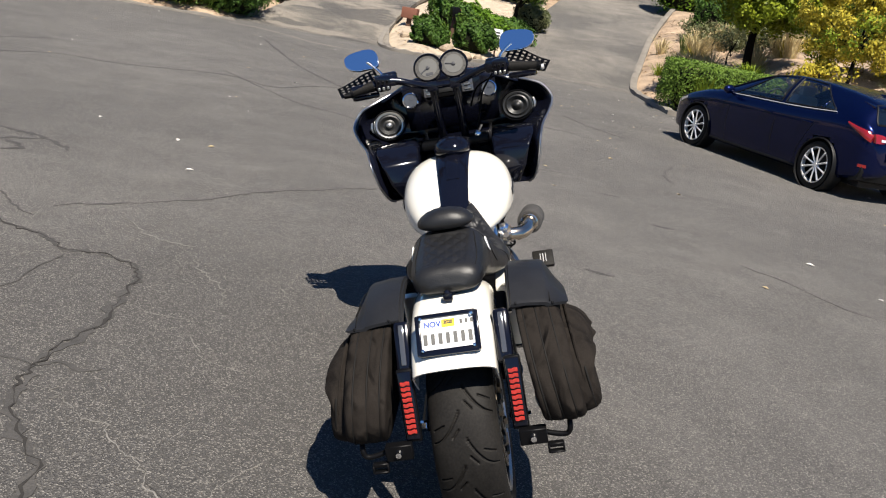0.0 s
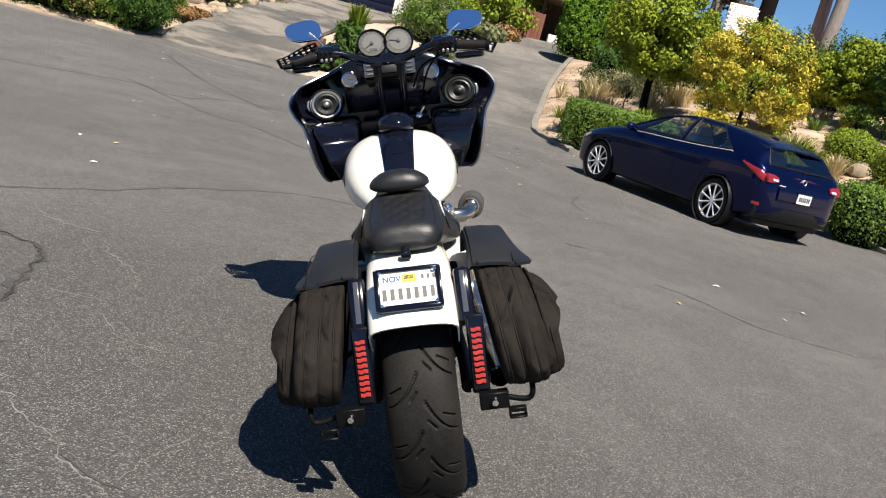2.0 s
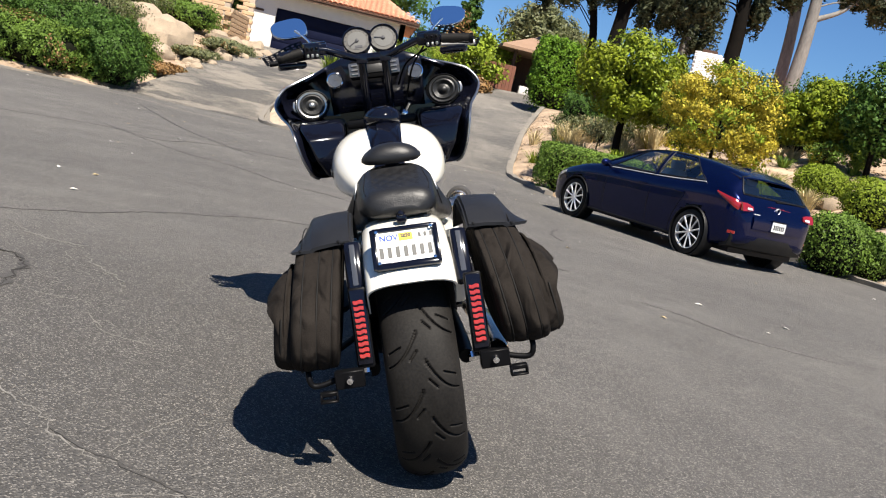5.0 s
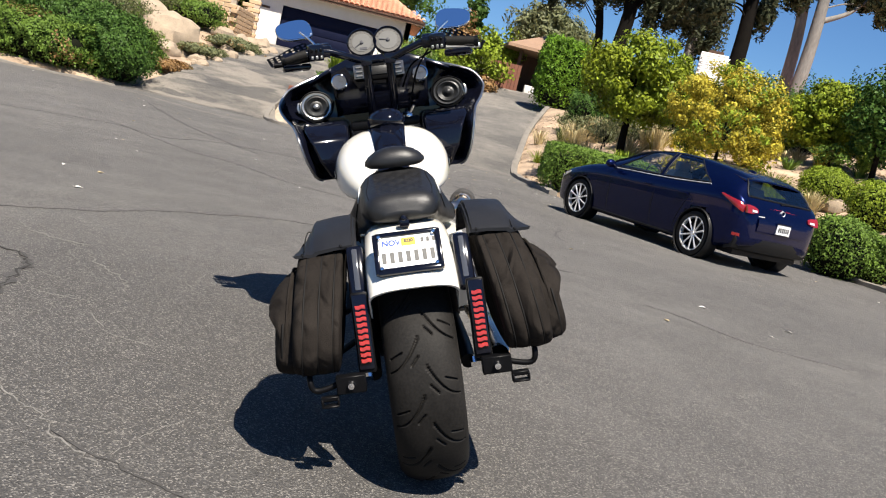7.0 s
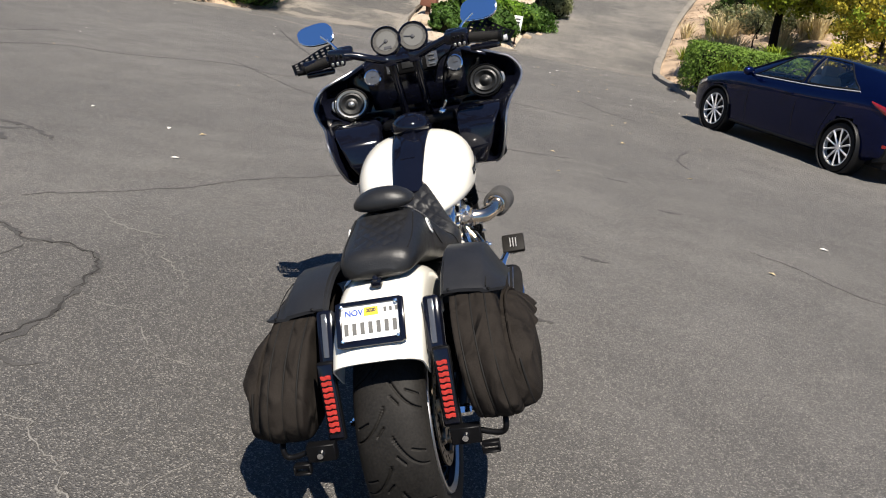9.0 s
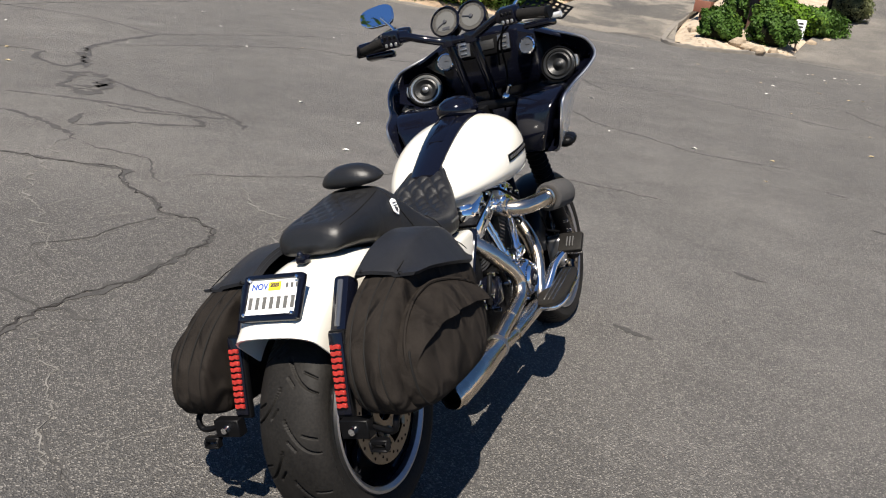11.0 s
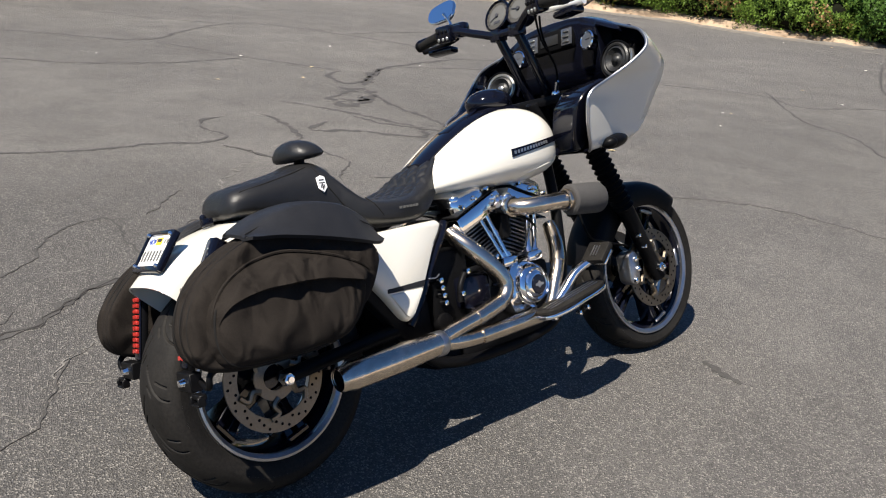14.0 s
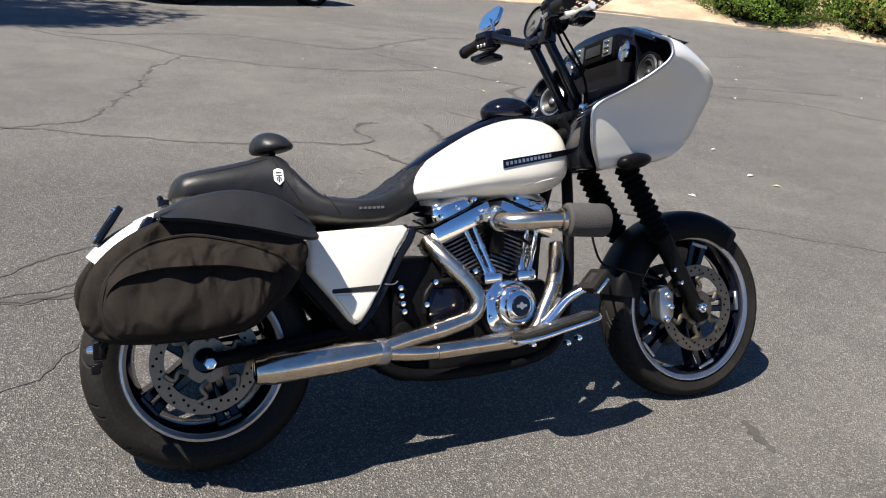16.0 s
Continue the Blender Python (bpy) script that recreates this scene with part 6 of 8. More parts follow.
    part("wind_guard", moved(shape, GD), SATIN, ctl, "perforated black hand guard")
    part("guard_pod", moved(box(0, 0, 0, 0.11, 0.05, 0.022), pose(s * 0.32, GY0 + 0.06, zg - 0.035, -8, 0, s * -14)), GLOSS, ctl, bevel=0.008)
    # mirror
    mz = 1.382 if s < 0 else 1.362
    MM = pose(s * 0.314, 1.145, mz, 60, s * 8, s * -7)
    outline = [(0.069 * math.copysign(abs(math.cos(a)) ** 0.68, math.cos(a)) * s * (1.0 if math.cos(a) > 0 else 1.0), (0.045 - 0.007 * math.cos(a)) * math.copysign(abs(math.sin(a)) ** 0.66, math.sin(a)) + 0.010 * math.cos(a)) for a in (2 * math.pi * k / 40 for k in range(40))]
    mir = part("mirror", moved(prism(outline, "z", -0.014, 0.0), MM), CHROME, bar, "chrome mirror reflecting the sky", bevel=0.005)
    part("glass", moved(prism([(x * 0.955, y * 0.935) for x, y in outline], "z", 0.0, 0.0025), MM), MIRROR, mir)
    part("stem", tube([(s * 0.228, 1.11, zg + 0.03), (s * 0.25, 1.125, zg + 0.06), (s * 0.29, 1.135, mz - 0.01)], 0.0055, 10), CHROME, mir)
for i, pts in enumerate(([(0.2, 1.09, 1.25), (0.15, 1.16, 1.18), (0.12, 1.25, 1.08), (0.08, 1.27, 0.95)], [(0.21, 1.10, 1.24), (0.13, 1.19, 1.2), (0.09, 1.27, 1.12)], [(0.15, 1.22, 0.62), (0.17, 1.24, 0.5), (0.14, 1.35, 0.46), (0.13, 1.5, 0.42)])):
    part("cable", tube(pts, 0.0038, 8), MATT, bar)
part("brake_line_fitting", add(ball(0.10, 1.255, 1.0, 0.018, 0.018, 0.018, 12, 8), tube([(0.10, 1.255, 1.0), (0.125, 1.24, 1.04)], 0.007)), CHROME, bar)

# ---- planting ----
EYE0 = (-0.37, -2.34)


def spot(az, d):
    """A place at that bearing (degrees east of north) and distance from the street's middle."""
    x, y = EYE0[0] + d * math.sin(radians(az - 2.45)), EYE0[1] + d * math.cos(radians(az - 2.45))
    return x, y, z_at(x, y) + 0.06


def leaves(rng, points, out, size, jitter=0.5, long=1.6):
    """Small pointed leaves at the points, turned about the outward directions."""
    n = len(points)
    nrm = out + rng.normal(0, jitter, (n, 3))
    nrm /= np.linalg.norm(nrm, axis=1, keepdims=True) + 1e-9
    a = np.cross(nrm, rng.normal(0, 1, (n, 3)))
    a /= np.linalg.norm(a, axis=1, keepdims=True) + 1e-9
    b = np.cross(nrm, a)
    s = size * rng.uniform(0.6, 1.3, (n, 1))
    a, b = a * s * long / 2, b * s / 2
    fold = nrm * s * 0.12
    return np.stack([points - a, points + b * 0.9 + fold, points + a, points - b * 0.9 + fold], 1)


def clumps(rng, centre, radii, n_clumps, clump_r, per, size, squash=1.0, low=-1.0, jitter=0.6, long=1.6, fill=0.35):
    """Leaves on many small clumps spread through an ellipsoid, so that the outline is uneven and has gaps."""
    c = rng.normal(0, 1, (n_clumps * 3, 3))
    c /= np.linalg.norm(c, axis=1, keepdims=True)
    c = c[c[:, 2] > low][:n_clumps]
    c = c * rng.uniform(fill, 1.0, (len(c), 1)) ** 0.6
    cen = np.array(centre) + c * np.array(radii)
    rr = clump_r * rng.uniform(0.6, 1.4, len(cen))
    d = rng.normal(0, 1, (len(cen), per, 3))
    d /= np.linalg.norm(d, axis=2, keepdims=True)
    p = cen[:, None] + d * (rr[:, None, None]) * rng.uniform(0.55, 1.0, (len(cen), per, 1)) * np.array([1, 1, squash])
    out = d + 0.5 * c[:, None]
    return leaves(rng, p.reshape(-1, 3), out.reshape(-1, 3), size, jitter, long), cen


def crown_part(name, quads, material, parent, label=""):
    ob = new(name, quads_mesh(name, quads, material))
    ob.parent = parent
    return tagged(ob, label)


def limbs(rng, base, top, cen, r, count=9):
    """A tapered trunk with limbs that reach into the clumps."""
    base, top = Vector(base), Vector(top)
    mid = base.lerp(top, 0.5) + Vector((rng.uniform(-0.1, 0.1), rng.uniform(-0.1, 0.1), 0))
    shapes = [tube([base - Vector((0, 0, 0.15)), mid, top], [r * 1.35, r, r * 0.7], 8)]
    pick = rng.choice(len(cen), min(count, len(cen)), replace=False)
    for k in pick:
        e = Vector(cen[k])
        s = base.lerp(top, rng.uniform(0.55, 1.0))
        m = s.lerp(e, 0.5) + Vector((0, 0, rng.uniform(-0.1, 0.25)))
        shapes.append(tube([s, m, e], [r * 0.5, r * 0.3, r * 0.12], 6, 4))
    return shapes


def bush(name, at, radii, material, label, seed, n=60, per=60, size=0.07, clump=0.28, trunk=0.5, r=0.06, bark=SHADED_BARK, low=-0.6, category="shrub", extra=None, long=1.6, squash=0.8, fill=0.35):
    """A shrub or small tree: trunk with limbs, and a crown of clumps of leaves."""
    rng = np.random.default_rng(seed)
    ob = thing(name, pose(*at), label, category)
    cz = trunk + radii[2]
    q, cen = clumps(rng, (0, 0, cz), radii, n, clump, per, size, squash, low, long=long, fill=fill)
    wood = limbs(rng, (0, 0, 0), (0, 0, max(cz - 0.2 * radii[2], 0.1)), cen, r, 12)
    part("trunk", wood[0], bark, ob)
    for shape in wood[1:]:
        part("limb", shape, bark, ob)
    crown_part("crown", q, material, ob)
    if extra:
        q2, _ = clumps(rng, (0, 0, cz), tuple(1.02 * v for v in radii), max(n // 4, 4), clump, per // 2, size, squash, low, fill=0.8)
        crown_part("bright_foliage", q2, extra, ob)
    return ob


def clipped(name, at, half, material, label, seed, turn=0.0, round_=4.0, n=9000, size=0.04, category="hedge", extra=None, wobble=0.05):
    """A clipped hedge: a superellipsoid core, near-black for the shade between leaves, with a skin of small leaves."""
    rng = np.random.default_rng(seed)
    ob = thing(name, pose(*at, 0, 0, turn), label, category)
    d = rng.normal(0, 1, (n, 3))
    d[:, 2] = np.where(d[:, 2] < -0.85, -d[:, 2], d[:, 2])
    d /= np.linalg.norm(d, axis=1, keepdims=True)
    box_d = d * np.array([half[0], half[1], half[2]])
    u = box_d / np.array(half)
    k = (np.abs(u) ** round_).sum(1) ** (-1 / round_)
    p = u * k[:, None] * np.array(half)
    w = 1 + wobble * np.sin(p[:, :1] * 5 + seed) * np.sin(p[:, 1:2] * 4.3 + 1) + wobble * 0.7 * np.sin(p[:, 2:] * 7 + p[:, :1] * 3) + wobble * 0.6 * np.sin(p[:, :1] * 13 + p[:, 2:] * 9) * np.sin(p[:, 1:2] * 11)
    w = w + wobble * 0.9 * np.sin(p[:, :1] * 17 + p[:, 1:2] * 8 + seed) * np.sin(p[:, 1:2] * 15 - p[:, 2:] * 12)
    p = p * w * rng.uniform(0.84, 1.06, (n, 1)) ** 1.3 + np.array([0, 0, half[2] * 0.95])
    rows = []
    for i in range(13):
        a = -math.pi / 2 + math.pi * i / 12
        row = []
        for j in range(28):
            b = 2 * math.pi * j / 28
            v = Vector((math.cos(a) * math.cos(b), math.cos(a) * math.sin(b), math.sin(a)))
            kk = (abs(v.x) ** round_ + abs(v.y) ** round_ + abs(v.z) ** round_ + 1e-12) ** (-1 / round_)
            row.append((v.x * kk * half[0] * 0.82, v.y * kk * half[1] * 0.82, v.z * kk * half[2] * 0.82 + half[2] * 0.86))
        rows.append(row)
    part("inner_mass", loft(rows), GAP_SHADE, ob)
    crown_part("foliage", leaves(rng, p, d, size, 0.6), material, ob)
    if extra:
        sel = rng.random(n) < 0.3 * (np.sin(p[:, 0] * 2.1 + seed) * np.sin(p[:, 1] * 1.7 + p[:, 2]) > 0.35)
        if sel.any():
            crown_part("withered_foliage", leaves(rng, p[sel] * 1.01, d[sel], size * 1.1, 0.6), extra, ob)
    return ob


def tuft(name, at, n, h, spread, material, label, seed, width=0.012, category="grass clump"):
    """A clump of arching blades."""
    rng = np.random.default_rng(seed)
    a = rng.uniform(0, 2 * math.pi, n)
    lean = rng.uniform(0.1, 1, n) * spread
    hh = h * rng.uniform(0.6, 1.1, n)
    d = np.stack([np.cos(a), np.sin(a), np.zeros(n)], 1)
    s = np.stack([-np.sin(a), np.cos(a), np.zeros(n)], 1) * width
    root = d * rng.uniform(0, 0.35, (n, 1)) * spread
    up = np.array([0, 0, 1.0])
    q = []
    prev = root
    for k, (f, z, w0, w1) in enumerate(((0.35, 0.5, 1, 0.9), (0.75, 0.85, 0.9, 0.6), (1.25, 1.0, 0.6, 0.05))):
        nxt = root + d * (lean * f)[:, None] + up * (hh * z)[:, None]
        q.append(np.stack([prev - s * w0, prev + s * w0, nxt + s * w1, nxt - s * w1], 1))
        prev = nxt
    ob = new(name, quads_mesh(name, np.concatenate(q), material))
    ob.matrix_basis = pose(*at)
    return tagged(ob, label, category)


def rock(name, at, r, seed, label="pale tan garden boulder half sunk in soil"):
    rng = random.Random(seed)
    v, f = ball(0, 0, 0, r, r * rng.uniform(0.7, 1.0), r * rng.uniform(0.5, 0.8), 14, 9)
    out = []
    for p in v:
        p = Vector(p)
        k = 1 + 0.35 * noise.noise(p / r * 1.3 + Vector((seed, 0, 0))) + 0.12 * noise.noise(p / r * 4)
        out.append(p * k)
    ob = part(name, (out, f), STONE, angle=25)
    ob.matrix_basis = pose(at[0], at[1], at[2] + r * 0.15, 0, 0, seed * 40)
    return tagged(ob, label, "rock")


# the bank west of the west driveway
for i, (x, y, hx, hy, hz, lab, mat_, ex, rd) in enumerate((
        (-8.2, 19.5, 1.35, 0.9, 0.62, "spreading green juniper hedge with withered brown tips", LEAF_MID, LEAF_RUST, 2.4),
        (-10.8, 19.9, 1.5, 1.0, 0.66, "spreading green juniper hedge with withered brown tips", LEAF_MID, LEAF_RUST, 2.4),
        (-13.6, 19.6, 1.6, 1.0, 0.66, "spreading green juniper hedge above the gutter", LEAF_MID, LEAF_RUST, 2.4),
        (-16.6, 18.0, 1.7, 1.1, 0.7, "spreading green juniper hedge above the gutter", LEAF_MID, None, 2.4),
        (-6.75, 20.6, 0.8, 1.3, 0.8, "dense dark green clipped shrub at the driveway corner", LEAF_DARK, None, 2.6),
        (-8.2, 21.7, 1.5, 1.1, 0.8, "dense dark green shrub behind the juniper", LEAF_DARK, None, 2.4),
        (-11.5, 22.2, 1.9, 1.1, 0.8, "dense dark green shrub behind the juniper", LEAF_DARK, None, 2.4),
        (-7.9, 24.6, 1.4, 1.2, 0.55, "olive green mounded shrub on the bank", LEAF_MID, LEAF_RUST, 2.2),
        (-10.5, 27.5, 2.2, 1.6, 0.7, "olive green mounded shrub on the bank", LEAF_GREY, LEAF_MID, 2.2),
        (-6.45, 30.6, 0.7, 2.1, 0.20, "rust and olive groundcover beside the driveway", LEAF_GREY, LEAF_RUST, 2.2),
        (-6.35, 25.2, 0.45, 1.5, 0.18, "rust and olive groundcover beside the driveway", LEAF_RUST, LEAF_GREY, 2.2),
        (-6.0, 34.6, 1.0, 2.3, 0.26, "rust and olive groundcover below the brick wall", LEAF_GREY, LEAF_RUST, 2.2),
        (-10.2, 30.8, 1.6, 1.4, 0.36, "olive groundcover spreading over the bank", LEAF_GREY, LEAF_MID, 2.2),
        (-12.5, 25.5, 2.4, 1.4, 0.5, "olive groundcover spreading over the bank", LEAF_MID, LEAF_GREY, 2.2),
        (-11.2, 34.5, 2.2, 1.8, 0.5, "olive groundcover spreading over the bank", LEAF_GREY, LEAF_MID, 2.2),
        (-14.8, 29.5, 2.2, 1.8, 0.6, "olive groundcover spreading over the bank", LEAF_GREY, LEAF_DARK, 2.2),
        (-8.5, 36.5, 1.6, 1.6, 0.6, "olive green mounded shrub on the bank", LEAF_MID, None, 2.2))):
    clipped("juniper_hedge" if i < 4 else "bank_shrub", (x, y, z_at(x, y) - 0.12), (hx, hy, hz), mat_, lab, 40 + i, n=26000 if i < 8 else 13000, size=0.042 if i < 8 else 0.055, round_=rd, extra=ex, wobble=0.17, category="hedge" if i < 4 else "shrub")
for i, (x, y, r) in enumerate(((-7.7, 30.2, 1.15), (-8.9, 31.6, 0.9), (-6.9, 36.4, 0.7), (-5.9, 39.0, 0.6), (-7.1, 27.4, 0.5), (-5.75, 27, 0.22), (-5.65, 29, 0.25), (-5.5, 31, 0.28), (-5.2, 33, 0.26), (-4.9, 35, 0.3), (-6.3, 37.5, 0.6), (-5.4, 38.4, 0.55), (-4.8, 37, 0.3))):
    rock("garden_rock", (x, y, z_at(x, y) + 0.06), r, i + 1)

rng_e = random.Random(31)
for i in range(26):
    y = 24.3 + 0.52 * i + rng_e.uniform(-0.2, 0.2)
    x = float(np.interp(y, [p[1] for p in LEFT_DRIVE], [p[0] for p in LEFT_DRIVE]) - np.interp(y, [p[1] for p in LEFT_DRIVE], LEFT_W)) - rng_e.uniform(0.12, 0.4)
    rock("edging_stone", (x, y, z_at(x, y) + 0.03), rng_e.uniform(0.12, 0.30), 200 + i, "pale flat stone edging the driveway")

# the planted island between the driveways
for i, (x, y, h, lab, mat_) in enumerate((
        (-1.55, 20.6, (0.48, 0.45, 0.36), "low dark green juniper on a pebbled island", LEAF_DARK),
        (-0.35, 21.6, (0.62, 0.5, 0.46), "low dark green juniper beside a white sign", LEAF_DARK),
        (-1.15, 23.5, (0.72, 0.65, 0.58), "mounded dark green juniper on a pebbled island", LEAF_DARK),
        (-0.2, 23.6, (0.75, 0.6, 0.50), "mounded dark green juniper on a pebbled island", LEAF_CYPRESS),
        (0.55, 23.9, (0.62, 0.55, 0.40), "mounded dark green juniper on a pebbled island", LEAF_DARK))):
    clipped("island_juniper", (x, y, z_at(x, y) - 0.05), h, mat_, lab, 70 + i, n=8000, size=0.06, round_=2.0, wobble=0.24, category="shrub", extra=LEAF_MID)
tuft("spiky_agave", (-1.3, 23.7, z_at(-1.3, 23.7) + 0.85), 170, 0.85, 0.42, LEAF_LIME, "tall spiky light green blades above the juniper", 5, 0.032, "spiky plant")
bush("round_shrub", (0.88, 25.7, z_at(0.88, 25.7)), (0.90, 0.85, 0.70), LEAF_MID, "rounded grey-green shrub on a bare stem", 81, 70, 90, 0.055, 0.24, 0.98, 0.06, extra=LEAF_GREY, low=-0.8)
clipped("low_shrub", (1.32, 26.8, z_at(1.32, 26.8)), (0.6, 0.55, 0.45), LEAF_GREY, "low olive shrub beside the driveway", 82, n=6000, size=0.045, round_=2.2, category="shrub", extra=LEAF_MID, wobble=0.12)
clipped("boxwood", (1.1, 33.5, z_at(1.1, 33.5)), (1.2, 1.2, 1.0), LEAF_MID, "large green mounded shrub", 83, n=9000, size=0.06, round_=2.3, category="shrub", wobble=0.15, extra=LEAF_GREY)
clipped("boxwood", (1.9, 37.0, z_at(1.9, 37.0)), (1.4, 1.3, 1.05), LEAF_LIME, "mounded yellow-green shrub by the upper driveway", 84, n=9000, size=0.06, round_=2.3, category="shrub", wobble=0.15, extra=LEAF_GOLD)
for i, (x, y, r) in enumerate(((-1.02, 20.35, 0.22), (-0.75, 20.3, 0.2), (-0.45, 20.15, 0.16), (-1.1, 20.85, 0.28), (-0.15, 20.6, 0.14), (-2.2, 21.6, 0.17), (0.62, 22.6, 0.13), (0.95, 23.3, 0.12))):
    rock("island_stone", (x, y, z_at(x, y) + 0.06), r, i + 21, "pale rounded stone at the edge of a planted island")

# the bank east of the east driveway, behind the parked car
x, y = 5.12, 16.6
clipped("box_hedge", (x, y, z_at(x, y) - 0.16), (1.2, 0.75, 0.52), LEAF_MID, "square-clipped green box hedge at the driveway corner", 90, turn=-12, round_=9, n=26000, size=0.032, wobble=0.02, extra=LEAF_GREY)
for i, (az, d, r, rz) in enumerate(((34.0, 15.3, 0.56, 0.53), (32.3, 19.2, 0.54, 0.42), (31.8, 16.8, 0.5, 0.42), (35.4, 18.2, 0.55, 0.5), (36.2, 15.6, 0.5, 0.42))):
    clipped("round_boxwood", (*spot(az, d)[:2], spot(az, d)[2] - 0.1), (r, r, rz), LEAF_LIME if i % 2 else LEAF_MID, "ball-clipped bright green boxwood on gravel", 100 + i, round_=2.3, n=8000, size=0.03, wobble=0.05, category="shrub")
bush("citrus_tree", spot(19.8, 22.0), (1.36, 1.3, 1.12), LEAF_BRIGHT, "round dark green citrus tree with glossy leaves", 110, 120, 200, 0.06, 0.30, 0.98, 0.09, category="tree", extra=LEAF_LIME, long=1.9, low=-0.95)
bush("golden_tree", spot(25.6, 20.0), (1.36, 1.3, 1.22), LEAF_GOLD, "spreading shrub with golden yellow leaves and green inside", 111, 190, 120, 0.045, 0.21, 0.02, 0.04, category="tree", extra=LEAF_LIME, low=-0.85)
bush("green_shrub", spot(31.4, 23.5), (1.0, 1.0, 1.0), LEAF_BRIGHT, "dense bright green shrub at the top of the bank", 112, 130, 170, 0.06, 0.26, 0.02, 0.06, extra=LEAF_LIME)
bush("dark_cypress", spot(34.6, 22.0), (0.8, 0.8, 1.4), LEAF_DARK, "dark green upright cypress", 113, 80, 90, 0.07, 0.3, 0.1, 0.06, low=-0.9)
bush("thin_shrub", spot(18.6, 24.0), (0.5, 0.5, 0.4), LEAF_GREY, "sparse grey shrub with bare stems", 114, 26, 30, 0.04, 0.16, 0.3, 0.02)
bush("thin_shrub", spot(24.2, 19.0), (0.55, 0.5, 0.35), LEAF_GOLD, "low yellow-leaved shrub on the bank", 115, 26, 40, 0.05, 0.18, 0.25, 0.02)
for i, (az, d, n, h, sp, m_) in enumerate(((16.7, 21.0, 260, 0.75, 0.5, STRAW), (16.4, 23.0, 260, 0.9, 0.6, STRAW), (16.6, 25.5, 240, 0.8, 0.6, STRAW), (16.8, 23.5, 160, 0.8, 0.5, LEAF_GOLD), (18.0, 19.0, 220, 0.7, 0.45, LEAF_LIME), (17.2, 19.6, 220, 0.75, 0.4, LEAF_LIME),
                                           (30.0, 18.0, 260, 0.8, 0.5, LEAF_LIME), (29.2, 18.6, 260, 0.75, 0.5, LEAF_LIME), (20.2, 20.2, 220, 0.6, 0.45, LEAF_LIME), (32.3, 16.8, 160, 0.5, 0.3, LEAF_LIME), (31.8, 18.5, 160, 0.5, 0.3, STRAW))):
    tuft("dry_grass_clump" if m_ is STRAW else "strap_leaf_clump", spot(az, d), n, h, sp, m_, "tuft of dry straw-coloured ornamental grass" if m_ is STRAW else "clump of arching strap leaves on the bank", 130 + i, 0.014)
for i, (az, d, r) in enumerate(((23.0, 18.6, 0.16), (24.8, 18.2, 0.14), (21.5, 18.8, 0.12), (27.0, 18.6, 0.2), (33.0, 19.0, 0.3))):
    rock("bank_rock", spot(az, d), r, i + 41)

rng_b = random.Random(77)
for i in range(46):
    x, y = rng_b.uniform(4.5, 12.5), rng_b.uniform(15.5, 26)
    if abs(x - 5.3) < 1.8 and abs(y - 16.4) < 1.6 or float(drive_gap(np.array([x]), np.array([y]), RIGHT_DRIVE, RIGHT_W)[0]) < 0.5 or float(street_distance(np.array([x]), np.array([y]))[0]) < 0.6:
        continue
    kind_ = rng_b.choice((STRAW, STRAW, LEAF_GREY, LEAF_GOLD, LEAF_MID, LEAF_LIME))
    tuft("dry_grass_clump" if kind_ is STRAW else "strap_leaf_clump", (x, y, z_at(x, y) + 0.05), 90, rng_b.uniform(0.25, 0.65), rng_b.uniform(0.2, 0.45), kind_, "tuft of dry straw-coloured grass" if kind_ is STRAW else "small clump of arching leaves on the bank", 500 + i, 0.012)
for i in range(16):
    x, y = rng_b.uniform(4.75, 7.6), rng_b.uniform(18.4, 24)
    if float(drive_gap(np.array([x]), np.array([y]), RIGHT_DRIVE, RIGHT_W)[0]) < 0.5:
        continue
    tuft("dry_grass_clump", (x, y, z_at(x, y) + 0.04), 170, rng_b.uniform(0.5, 0.85), rng_b.uniform(0.35, 0.6), STRAW if i % 3 else LEAF_GREY, "tall tuft of dry straw-coloured grass", 540 + i, 0.011)
for i in range(14):
    x, y = rng_b.uniform(6.2, 12.5), rng_b.uniform(16.5, 27)
    bush("thin_shrub", (x, y, z_at(x, y) + 0.03), (rng_b.uniform(0.35, 0.7), 0.5, rng_b.uniform(0.25, 0.5)), rng_b.choice((LEAF_GREY, LEAF_DARK, LEAF_MID, LEAF_GREY)), "low sparse shrub among leaf litter", 560 + i, 24, 34, 0.05, 0.17, 0.12, 0.02)

# row of dark shrubs added to stand for the dark shade below the trees
for i, (az, d, r, h) in enumerate(((17.2, 31.0, 0.9, 0.75), (19.8, 31.0, 1.3, 0.95), (22.4, 31.0, 1.3, 1.1), (25.0, 31.0, 1.3, 1.25), (27.6, 31.0, 1.3, 1.25), (30.2, 31.0, 1.3, 1.2), (32.8, 30.0, 1.3, 1.2), (35.0, 29.0, 1.2, 1.0))):
    x, y, z = spot(az, d)
    clipped("shade_fill_shrub", (x, y, z - 0.15), (r, 0.8, h), LEAF_DARK, "dark green shrub added for the dark shade under the trees", 600 + i, round_=2.2, n=7000, size=0.05, wobble=0.2, category="shrub")

